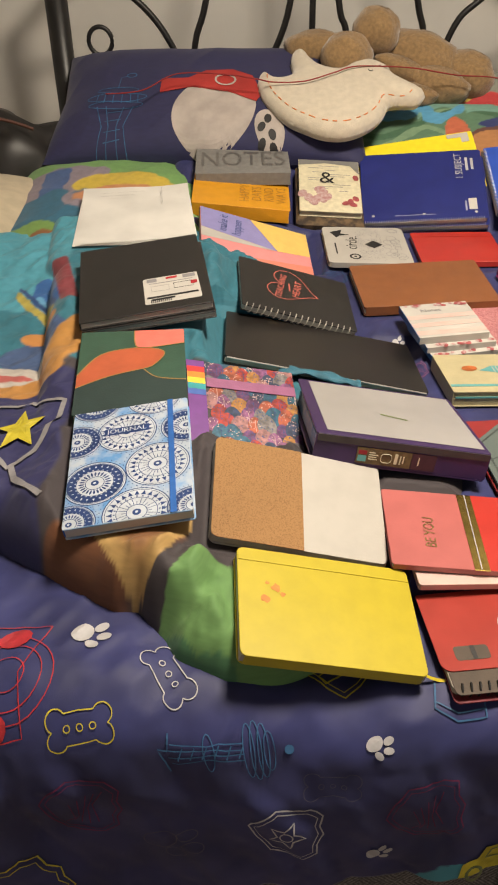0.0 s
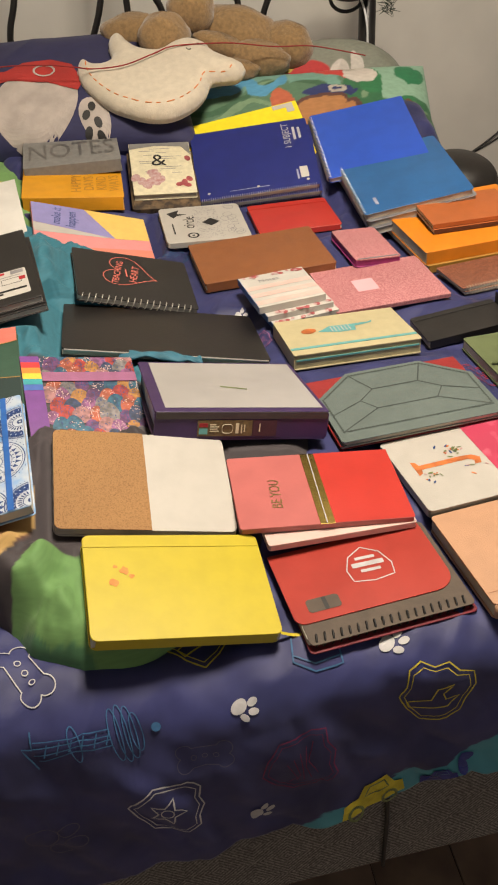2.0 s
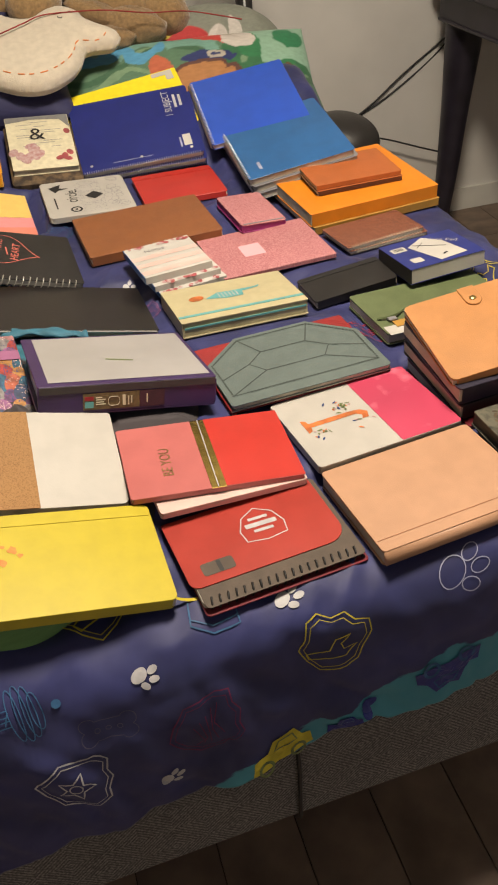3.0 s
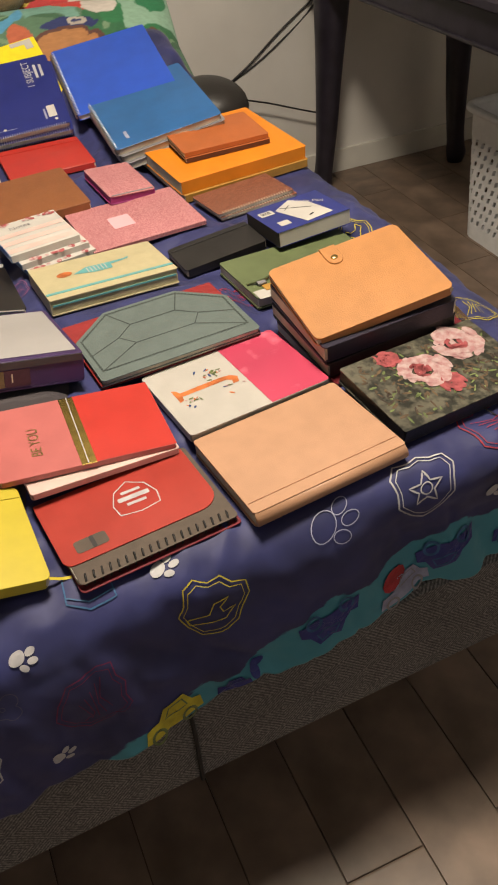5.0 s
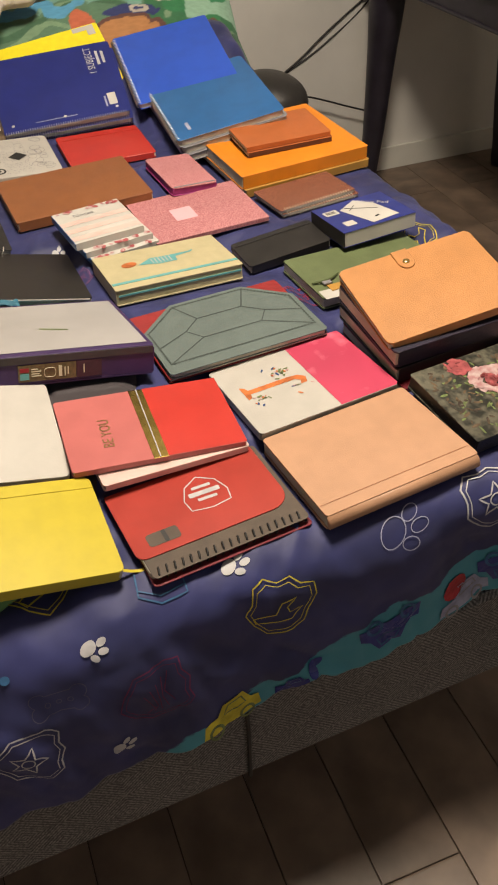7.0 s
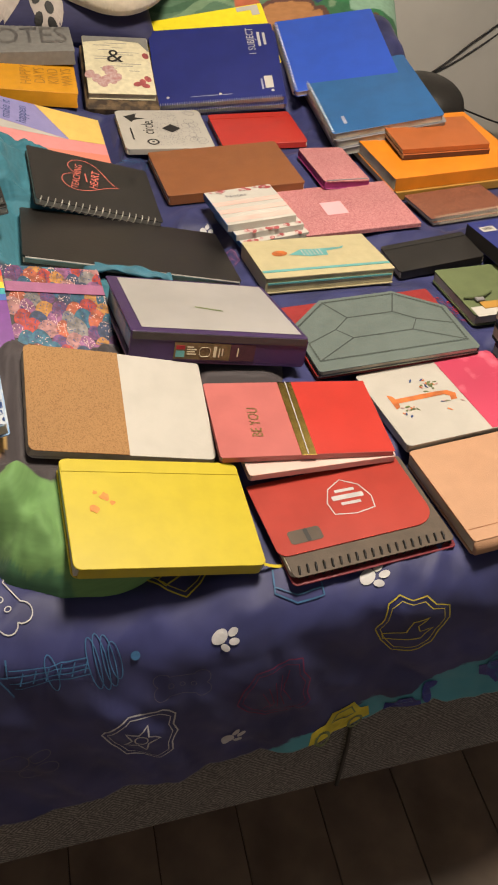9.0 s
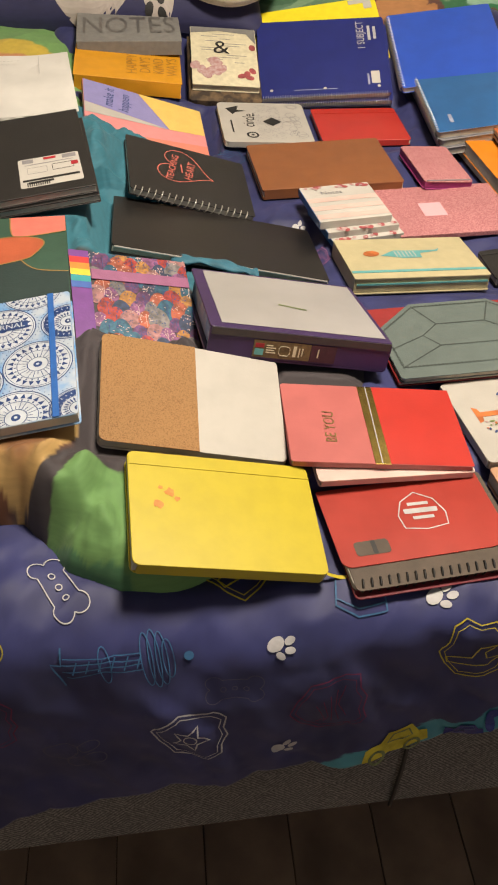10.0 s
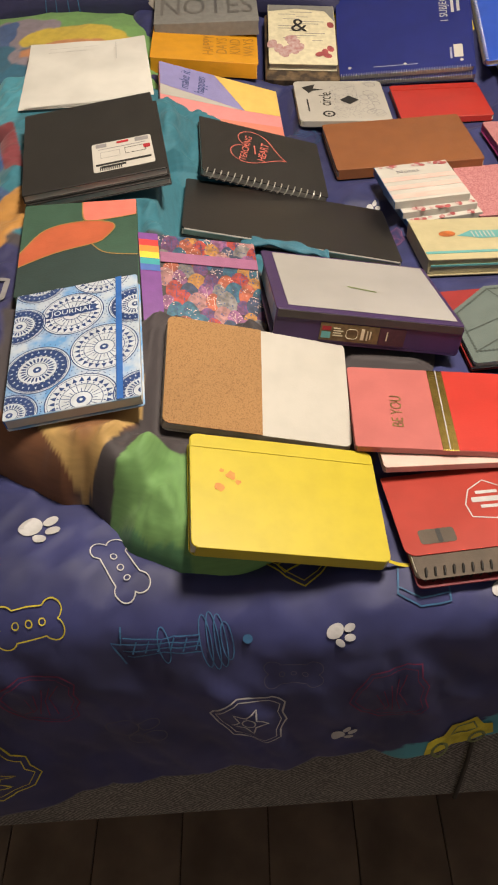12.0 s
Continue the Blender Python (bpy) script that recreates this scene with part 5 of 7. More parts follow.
def build_spirals():
    # dark blue one-subject notebook with a yellow folder behind it
    w, d, th = wd("subject")
    f = thing("folder", lie("subject") @ pose(0.0, 0.062, 0.002, 6, 0, 8), "bright yellow card folder behind a blue notebook", "folder")
    part("back_panel", prism(bmesh.new(), rrect(w + 0.012, d, 0.003), 0, 0.0012, 0.0003), M["yellow_card"], f)
    part("front_panel", prism(bmesh.new(), rrect(w + 0.012, d - 0.012, 0.003, 0, -0.006), 0.0014, 0.0026, 0.0003), M["yellow_card"], f)
    decals(f, "label_print", M["paper"], [rrect(0.05, 0.012, 0.001, w / 2 - 0.03, d / 2 - 0.010), rrect(0.018, 0.02, 0.001, w / 2 - 0.014, d / 2 - 0.022)], 0.0028)
    for k in range(2):
        hgt = 0.013
        e = thing("spiral_notebook", lie("subject", 0.0145 * k) @ pose(0.006 * (1 - k), -0.004 * (1 - k), 0, 0, 0, -1.2 * (1 - k)), "dark blue one-subject spiral notebook" if k else "dark blue spiral notebook under another one", "notebook", "notebooks on the bed")
        part("back_cover", prism(bmesh.new(), rrect(w, d, 0.006), 0, 0.001, 0.0003), M["royal"], e)
        part("page_block", prism(bmesh.new(), rrect(w - 0.003, d - 0.003, 0.006), 0.0012, hgt - 0.0012, 0.0003), M["paper"], e)
        part("front_cover", prism(bmesh.new(), rrect(w, d, 0.006), hgt - 0.001, hgt, 0.0003), M["royal"], e)
        coil(e, (-w / 2 + 0.006, -d / 2 + 0.002, hgt / 2), (w / 2 - 0.006, -d / 2 + 0.002, hgt / 2), 0.0072, 52, M["wire"], 0.0007)
        if k:
            lettering("1 SUBJECT", 0.023, M["white_ink"], e, w / 2 - 0.052, d / 2 - 0.052, hgt + 0.0005, 90, sx=0.78)
            decals(e, "small_print", M["white_ink"], [rrect(0.006, 0.042 - 0.006 * j, 0.0005, w / 2 - 0.034 + 0.012 * j, d / 2 - 0.046) for j in range(2)], hgt)
            decal(e, "sticker", M["paper"], [rrect(0.018, 0.034, 0.001, w / 2 - 0.030, -d / 2 + 0.045)], hgt)
            decals(e, "small_print", M["pale_ink"], [rrect(0.004, 0.03, 0.0005, w / 2 - 0.045, -d / 2 + 0.040), rrect(0.09, 0.0016, 0.0004, -0.02, -d / 2 + 0.018)], hgt)
            for x in (0.025, 0.137, 0.25):
                decal(e, "punched_hole", M["paper"], [ellipse(-w / 2 + x, -d / 2 + 0.020, 0.0034, 0.0034)], hgt)
    # bright blue, spiral at its left
    w, d, th = wd("blue")
    e = thing("spiral_notebook", lie("blue"), "bright cobalt blue plastic spiral notebook leaning on a pillow", "notebook", "notebooks on the bed")
    part("back_cover", prism(bmesh.new(), rrect(w, d, 0.006), 0, 0.001, 0.0003), M["blue"], e)
    part("page_block", prism(bmesh.new(), rrect(w - 0.003, d - 0.003, 0.006), 0.0012, th - 0.0012, 0.0003), M["paper"], e)
    part("front_cover", prism(bmesh.new(), rrect(w, d, 0.006), th - 0.001, th, 0.0003), M["blue"], e)
    coil(e, (-w / 2 + 0.002, -d / 2 + 0.006, th / 2), (-w / 2 + 0.002, d / 2 - 0.006, th / 2), 0.0072, 46, M["wire"], 0.0008)
    # denim blue pile: three notebooks, spiral at the left
    w, d, th = wd("teal")
    for k in range(3):
        hgt = 0.0145
        e = thing("spiral_notebook", lie("teal", 0.0151 * k) @ pose(0.004 * (2 - k), -0.003 * (2 - k), 0, 0, 0, 0.8 * (2 - k)), "denim blue plastic spiral notebook in a pile" if k == 2 else "thick spiral notebook in a pile under a blue one", "notebook", "notebooks on the bed")
        part("back_cover", prism(bmesh.new(), rrect(w, d, 0.008), 0, 0.001, 0.0003), M["line_grey"], e)
        part("page_block", prism(bmesh.new(), rrect(w - 0.004, d - 0.004, 0.008), 0.0012, hgt - 0.0012, 0.0003), M["pages"], e)
        part("front_cover", prism(bmesh.new(), rrect(w, d, 0.008), hgt - 0.001, hgt, 0.0003), M["steel_blue"] if k == 2 else M["line_grey"], e)
        coil(e, (-w / 2 + 0.002, -d / 2 + 0.008, hgt / 2), (-w / 2 + 0.002, d / 2 - 0.008, hgt / 2), 0.0078, 40, M["wire"], 0.0009)
        if k == 2:
            decals(e, "small_print", M["pale_ink"], [rrect(0.006, 0.024, 0.001, 0.02, d / 2 - 0.035), rrect(0.007, 0.030, 0.001, -w / 2 + 0.035, -d / 2 + 0.045)], hgt)
    # black with a pink heart
    w, d, th = wd("heart")
    e = thing("spiral_notebook", lie("heart"), "black spiral notebook with a pink heart outline and lettering", "notebook", "notebooks on the bed")
    part("back_cover", prism(bmesh.new(), rrect(w, d, 0.004), 0, 0.0012, 0.0003), M["black"], e)
    part("page_block", prism(bmesh.new(), rrect(w - 0.003, d - 0.003, 0.004), 0.0014, th - 0.0016, 0.0003), M["paper"], e)
    part("front_cover", prism(bmesh.new(), rrect(w, d, 0.004), th - 0.0014, th, 0.0004), M["black"], e)
    hp = [(16 * math.sin(a) ** 3, 13 * math.cos(a) - 5 * math.cos(2 * a) - 2 * math.cos(3 * a) - math.cos(4 * a)) for a in np.linspace(0, 2 * math.pi, 48, endpoint=False)]
    hp = xf(hp, -0.010, 0.014, 0.0032, 72)
    decal(e, "heart_outline", M["salmon"], stroke_quads(hp, 0.0014, True), th)
    lettering("TEACHING", 0.0165, M["salmon"], e, -0.028, 0.012, th + 0.0006, 78)
    decal(e, "small_print", M["salmon"], [rrect(0.0022, 0.026, 0.0005, -0.013, 0.012)], th, 0.0006)
    lettering("HEART", 0.019, M["salmon"], e, 0.002, 0.010, th + 0.0006, 78)
    coil(e, (-w / 2 + 0.006, -d / 2 + 0.004, th / 2), (w / 2 - 0.006, -d / 2 + 0.004, th / 2), 0.0080, 18, M["wire"], 0.0010)


def build_left_books():
    w, d, th = wd("amp")
    b = LIE["amp"]
    e = thing("pouch", b @ pose(0, -0.014, 0.0), "mottled brown fabric covered book under a floral one", "notebook", "notebooks on the bed")
    part("cover", prism(bmesh.new(), rrect(w + 0.012, d + 0.02, 0.008), 0, th - 0.016, 0.004), M["camo"], e)
    e = cover_book(lie("amp", th - 0.0155), "notebook", "cream newsprint notebook with pink blossoms and an ampersand", w, d, 0.0155, M["newsprint"], "left", 0.003, spine_mat=M["grey_cover"])
    rnd = random.Random(8)
    decals(e, "blossom_print", M["petal"], [ellipse(-0.03 + rnd.gauss(0, 0.018), -0.05 + rnd.gauss(0, 0.014), 0.014, 0.010, rnd.uniform(0, 3), 12) for _ in range(10)], 0.0155, 0.0004)
    decals(e, "blossom_print", M["petal_deep"], [ellipse(x, y, 0.010, 0.007, rnd.uniform(0, 3), 10) for x, y in ((0.045, -0.055), (0.057, -0.045), (0.05, -0.066), (0.06, 0.03), (0.034, -0.062))], 0.0155, 0.0007)
    decal(e, "newsprint_lines", M["line_grey"], [rrect(rnd.uniform(0.02, 0.05), 0.0016, 0.0004, rnd.uniform(-0.035, 0.035), -0.02 + 0.0075 * k) for k in range(13)], 0.0155, 0.0003)
    decal(e, "corner_panel", M["grey_cover"], [[(-w / 2 + 0.001, d / 2 - 0.022), (-0.01, d / 2 - 0.012), (w / 2 - 0.02, d / 2 - 0.018), (w / 2 - 0.001, d / 2 - 0.05), (w / 2 - 0.001, d / 2 - 0.001), (-w / 2 + 0.001, d / 2 - 0.001)]], 0.0155, 0.0005)
    lettering("&", 0.058, M["ink"], e, -0.006, 0.025, 0.0155 + 0.0009, 0)
    w, d, th = wd("notes_grey")
    e = cover_book(lie("notes_grey"), "notebook", "thick grey notebook with large embossed lettering", w, d, th, M["grey_cover"], "near", 0.002, M["paper"])
    lettering("NOTES", 0.120, M["grey_foil"], e, 0.0, 0.0, th + 0.0005, 0, sx=0.52)
    w, d, th = wd("happy")
    e = cover_book(lie("happy"), "notebook", "thick amber yellow notebook with sideways lettering", w, d, th, M["amber"], "near", 0.003)
    for k, s in enumerate(("HAPPY", "DAYS", "KIND", "WAYS")):
        lettering(s, 0.031, M["amber_ink"], e, 0.008 + 0.027 * k, -0.008, th + 0.0005, 90, sx=0.95)
    # folder-like notebook with coloured triangles
    w, d, th = wd("make")
    e = cover_book(lie("make"), "notebook", "spiral notebook with lilac, yellow, white and coral blocks", w, d, th, M["rose_card"], "left", 0.002, board=0.0014)
    X, Y = w / 2 - 0.0008, d / 2 - 0.0008
    decal(e, "lilac_block", M["lavender"], [[(-X, Y), (-0.01, Y), (0.045, -0.022), (-X, 0.0)]], th)
    decal(e, "yellow_block", M["lemon"], [[(-0.0095, Y), (X, Y), (X, -0.010), (0.0455, -0.022)]], th)
    decal(e, "white_block", M["paper"], [[(-X, -0.0005), (0.044, -0.0225), (-X, -0.036)]], th)
    decal(e, "coral_block", M["coral"], [[(-X, -Y), (X, -Y), (X, -0.048), (-0.02, -Y + 0.006)]], th)
    lettering("make it", 0.028, M["indigo"], e, -0.070, 0.036, th + 0.0007, 84, sx=0.8)
    lettering("happen", 0.028, M["indigo"], e, -0.040, 0.030, th + 0.0007, 84, sx=0.8)
    coil(e, (-w / 2 + 0.01, -d / 2 + 0.002, th / 2), (-w / 2 + 0.07, -d / 2 + 0.002, th / 2), 0.006, 9, M["brass"], 0.0008)
    # loose papers
    w, d, th = wd("paper")
    e = thing("paper_stack", lie("paper"), "loose white paper sheets with faint lines", "paper")
    for k in range(4):
        bm = bmesh.new()
        n = 12
        vs = [[bm.verts.new((w * (i / n - 0.5), d * (j / n - 0.5), 0.0012 * k + 0.003 * math.sin(i / n * 3 + k) * (j / n) ** 2 + 0.004 * noise.noise(Vector((i * 0.3, j * 0.3, k))) * (i / n))) for j in range(n + 1)] for i in range(n + 1)]
        for i in range(n):
            for j in range(n):
                bm.faces.new((vs[i][j], vs[i + 1][j], vs[i + 1][j + 1], vs[i][j + 1]))
        part("sheet", bm, M["sheet"], e, smooth=True, local=pose(0.003 * k - 0.004, 0.002 * k, 0.0, 0, 0, 1.2 * k - 2))
    for x0, y0, x1, y1 in ((-0.07, 0.09, 0.02, 0.092), (-0.07, 0.075, 0.0, 0.076), (0.055, 0.105, 0.055, 0.03)):
        decal(e, "pencil_line", M["line_grey"], stroke_quads([(x0, y0), (x1, y1)], 0.0006), 0.0095)
    # black sketchbooks with a sticker
    w, d, th = wd("label")
    cover_book(lie("label") @ pose(0.004, -0.004, 0, 0, 0, -1), "sketchbook", "black hardcover sketchbook under another", w, d, 0.0115, M["black"], "left", 0.002, M["paper"], board=0.002, category="sketchbook")
    e = cover_book(lie("label", 0.012), "sketchbook", "black hardcover sketchbook with a white product sticker", w, d, 0.0125, M["black"], "left", 0.002, M["paper"], board=0.002, category="sketchbook")
    decal(e, "sticker", M["paper"], [rrect(0.088, 0.090, 0.004, w / 2 - 0.058, -d / 2 + 0.068)], 0.0125)
    cx, cy = w / 2 - 0.058, -d / 2 + 0.068
    decal(e, "sticker_print", M["ink"], [rrect(0.036, 0.006, 0.0005, cx - 0.015, cy - 0.032), rrect(0.08, 0.006, 0.0005, cx, cy - 0.024)] + stroke_quads([(cx + 0.004, cy - 0.002), (cx + 0.034, cy - 0.002), (cx + 0.034, cy + 0.016), (cx + 0.004, cy + 0.016)], 0.0014, True) + [rrect(0.0016, 0.012, 0.0002, cx - 0.034 + 0.003 * k, cy - 0.037, 1) for k in range(11)], 0.0125, 0.0007)
    decal(e, "sticker_print", M["line_grey"], stroke_quads([(cx - 0.032, cy - 0.004), (cx - 0.004, cy - 0.004), (cx - 0.004, cy + 0.014), (cx - 0.032, cy + 0.014)], 0.001, True) + [rrect(0.07, 0.002, 0.0004, cx, cy + 0.024), rrect(0.02, 0.012, 0.001, cx + 0.03, cy + 0.036), rrect(0.016, 0.012, 0.001, cx - 0.03, cy + 0.036)], 0.0125, 0.0007)
    decals(e, "sticker_mark", M["red_ink"], [rrect(0.018, 0.007, 0.001, cx + 0.002, cy + 0.038), rrect(0.010, 0.012, 0.002, cx + 0.036, cy + 0.010)], 0.0125, 0.0008)
    # abstract green and terracotta
    w, d, th = wd("abstract")
    e = cover_book(lie("abstract"), "notebook", "green and terracotta abstract shapes on a hardcover notebook", w, d, th, M["forest"], "left", 0.003)
    X, Y = w / 2 - 0.0006, d / 2 - 0.0006
    top = spline([(-X, -0.012, 0), (-0.045, 0.038, 0), (0.0, 0.054, 0), (0.035, 0.050, 0), (0.046, 0.036, 0), (0.030, 0.008, 0), (0.016, 0.000, 0)], 6)
    low = spline([(0.016, 0.000, 0), (-0.03, -0.016, 0), (-X, -0.042, 0)], 6)
    decal(e, "terracotta_shape", M["terracotta"], [[p[:2] for p in top + low[1:]]], th)
    decal(e, "salmon_shape", M["salmon"], [[p[:2] for p in spline([(0.002, Y, 0), (0.004, 0.064, 0), (0.012, 0.054, 0), (0.035, 0.056, 0), (X, 0.064, 0)], 5)] + [(X, Y)]], th)
    decal(e, "dark_shape", M["forest_dark"], [[p[:2] for p in low][::-1] + [(0.016, 0.0)] + [p[:2] for p in spline([(0.018, -0.002, 0), (0.035, -0.022, 0), (X, -0.030, 0)], 5)] + [(X, -Y), (-X, -Y)]], th, 0.0003)
    decal(e, "ochre_outline", M["ochre_line"], stroke_quads([p[:2] for p in top], 0.0018) + stroke_quads([p[:2] for p in low], 0.0018) + stroke_quads([p[:2] for p in spline([(0.016, 0.0, 0), (0.035, -0.022, 0), (X, -0.030, 0)], 5)], 0.0018) + stroke_quads([p[:2] for p in spline([(0.002, Y, 0), (0.004, 0.064, 0), (0.012, 0.054, 0), (0.035, 0.056, 0), (X, 0.064, 0)], 5)], 0.0018), th, 0.0007)
    # blue journal with wheels of pattern
    w, d, th = wd("journal")
    e = cover_book(lie("journal"), "journal", "blue and white tie-dye patterned journal with blue elastic", w, d, th, M["shibori"], "left", 0.004, M["paper"], category="journal", spine_mat=M["elastic_blue"])
    rnd = random.Random(4)

    def clip(polys):
        got = (clip_rect(p, -w / 2 + 0.0008, w / 2 - 0.0008, -d / 2 + 0.0008, d / 2 - 0.0008) for p in polys)
        return [p for p in got if len(p) > 2]
    ind, ice, pale = [], [], []
    for cx, cy, R, dark in ((-0.004, 0.052, 0.037, 0), (-0.040, -0.036, 0.037, 1), (0.034, -0.018, 0.038, 0), (0.010, -0.096, 0.039, 0), (-0.066, 0.046, 0.031, 1), (0.070, 0.048, 0.031, 1), (0.030, 0.116, 0.034, 0), (-0.066, -0.100, 0.030, 1), (-0.045, 0.118, 0.032, 1), (0.074, -0.098, 0.030, 1)):
        ice.append(ellipse(cx, cy, R * 1.0, R * 1.0, 0, 40))
        for r, lw in ((1.0, 0.0012), (0.93, 0.0006), (0.60, 0.0008), (0.30, 0.0009)):
            ind += stroke_quads(ellipse(cx, cy, R * r, R * r, 0, 44), lw, True)
        ind += [ellipse(cx, cy, R * 0.13, R * 0.13, 0, 12)]
        pale += [ellipse(cx, cy, R * 0.05, R * 0.05, 0, 8)]
        n = 24
        for k in range(n):
            a = 2 * math.pi * k / n
            def at(p, q):
                return (cx + R * (math.cos(a) * p - math.sin(a) * q), cy + R * (math.sin(a) * p + math.cos(a) * q))
            if dark:
                ind.append([at(0.66, -0.10), at(0.90, -0.13), at(0.90, 0.13), at(0.66, 0.10), at(0.58, 0)])
                pale.append([at(0.74, -0.03), at(0.84, 0), at(0.74, 0.03)])
                ind.append([at(0.34, -0.02), at(0.46, -0.035), at(0.54, 0), at(0.46, 0.035), at(0.34, 0.02)])
            else:
                ind.append([at(0.72, -0.075), at(0.90, 0), at(0.72, 0.075)])
                ind.append([at(0.63, -0.02), at(0.69, -0.02), at(0.69, 0.02), at(0.63, 0.02)])
                ind += stroke_quads([at(0.32, 0), at(0.58 if k % 3 else 0.45, 0)], 0.0007)
        for k in range(40):
            a = 2 * math.pi * k / 40
            ind.append(ellipse(cx + R * 1.10 * math.cos(a), cy + R * 1.10 * math.sin(a), 0.0007, 0.0007, 0, 5))
    decal(e, "pattern_ground", M["ice"], clip(ice), th, 0.0002)
    decal(e, "wheel_pattern", M["indigo"], clip(ind), th, 0.0005)
    decal(e, "wheel_pattern", M["ice"], clip(pale), th, 0.0007)
    decal(e, "title_plate", M["indigo"], [rrect(0.056, 0.0135, 0.001, -0.004, 0.056)], th, 0.0008)
    lettering("JOURNAL", 0.0115, M["ice"], e, -0.004, 0.056, th + 0.0011, 0)
    elastic(e, M["elastic_blue"], w / 2 - 0.026, w / 2 - 0.019, -d / 2 + 0.0004, d / 2 - 0.0004, th + 0.0006)
    # mushroom cap pattern with a rainbow strip
    w, d, th = wd("mushroom")
    e = cover_book(lie("mushroom"), "notebook", "violet notebook with colourful mushroom cap pattern and rainbow strip", w, d, th, M["plum_dark"], "left", 0.003)
    keys = ("cap_navy", "cap_coral", "cap_mauve", "cap_blue", "cap_grey", "cap_red", "cap_gold", "cap_plum", "cap_rose", "cap_blue")
    spots, dark_spots, n = [], [], 0
    lim = (-w / 2 + 0.027, w / 2 - 0.001, -d / 2 + 0.001, d / 2 - 0.001)
    for j in range(9):
        for i in range(7):
            x, y = -w / 2 + 0.034 + i * 0.0195 + (j % 2) * 0.0095 + rnd.uniform(-0.003, 0.003), d / 2 - 0.004 - j * 0.0178 + rnd.uniform(-0.004, 0.004)
            r = rnd.uniform(0.0105, 0.0165)
            tall = rnd.uniform(0.95, 1.35)
            q = [(x + r * math.cos(a) * (0.9 - 0.2 * math.sin(a)), y + r * tall * math.sin(a)) for a in np.linspace(0, 2 * math.pi, 18, endpoint=False)]
            q = clip_rect(q, *lim)
            if len(q) < 3:
                continue
            decal(e, "mushroom_cap", M[keys[(i * 3 + j * 7 + (i * j) % 3) % 10]], [q], th, 0.0003 + 0.00002 * n)
            n += 1
            mine = []
            for k in range(16):
                a, u = rnd.uniform(0, 6.28), r * 0.8 * math.sqrt(rnd.random())
                mine.append(ellipse(x + u * math.cos(a), y + u * math.sin(a), rnd.uniform(0.0008, 0.0015), 0.0006, a, 6))
            if (i + j) % 2:
                mine += stroke_quads([(x, y - r), (x, y + r * 0.6)], 0.0006)
            mine = [p for p in (clip_rect(p, *lim) for p in mine) if len(p) > 2]
            if (i + 2 * j) % 3:
                dark_spots += mine
            else:
                spots += mine
    tagged(decal(e, "cap_pattern", M["indigo"], dark_spots, th, 0.0017), kind="stuff")
    tagged(decal(e, "cap_pattern", M["pale_pink"], spots, th, 0.0016), kind="stuff")
    decal(e, "violet_strip", M["violet"], [rrect(0.026, d - 0.002, 0.001, -w / 2 + 0.0138, 0)], th, 0.0018)
    for k, m in enumerate(M["rainbow"]):
        decal(e, "rainbow_stripe", m, [rrect(0.0255, 0.0105, 0.0003, -w / 2 + 0.0138, d / 2 - 0.018 - 0.0106 * k, 1)], th, 0.0022)
    elastic(e, M["orchid"], -w / 2 + 0.028, w / 2 - 0.001, 0.026, 0.043, th + 0.0018, "elastic_strip")
    # long black portfolio
    w, d, th = wd("long")
    e = cover_book(lie("long"), "portfolio", "long black vinyl portfolio with a shiny front edge", w, d, th, M["black_gloss"], "far", 0.006, board=0.003, category="portfolio")
    part("shiny_edge", tube(bmesh.new(), [(-w / 2 + 0.004, -d / 2, th - 0.002), (w / 2 - 0.004, -d / 2, th - 0.002)], 0.0016, 6), M["wire"], e)
    # purple binder with clear pocket
    w, d, th = wd("purple")
    e = thing("ring_binder", lie("purple"), "purple ring binder with white cover sheet and spine label", "binder")
    part("lower_board", prism(bmesh.new(), rrect(w, d, 0.004), 0, 0.003, 0.0006), M["plum"], e)
    part("upper_board", prism(bmesh.new(), rrect(w, d, 0.004), th - 0.003, th, 0.0006), M["plum"], e)
    part("spine", box(bmesh.new(), -w / 2, w / 2, -d / 2, -d / 2 + 0.003, 0.0032, th - 0.0032, 0.0008), M["plum"], e)
    part("paper_block", box(bmesh.new(), -w / 2 + 0.006, w / 2 - 0.006, -d / 2 + 0.01, d / 2 - 0.006, 0.0032, th * 0.62, 0.0006), M["shibori"], e)
    part("cover_sheet", box(bmesh.new(), -w / 2 + 0.015, w / 2 - 0.006, -d / 2 + 0.012, d / 2 - 0.006, th + 0.0002, th + 0.0008, 0.0001), M["pocket_sheet"], e, "white cover sheet in a clear pocket")
    decal(e, "small_mark", M["leaf_paint"], stroke_quads([(-0.014, -0.008), (0.022, -0.018)], 0.004), th, 0.0012)
    bm = bmesh.new()
    box(bm, -w / 2 + 0.002, w / 2 - 0.002, -d / 2 - 0.0015, -d / 2, th - 0.010, th - 0.001, 0.0004)
    part("hinge_edge", bm, M["plum_dark"], e)
    bm = bmesh.new()
    box(bm, -0.060, 0.012, -d / 2 - 0.0012, -d / 2, 0.006, th - 0.012, 0.0003)
    part("spine_label", bm, M["label_olive"], e, "printed spine label")
    bm = bmesh.new()
    box(bm, 0.0125, 0.045, -d / 2 - 0.0012, -d / 2, 0.006, th - 0.012, 0.0003)
    part("spine_label", bm, M["label_wine"], e)
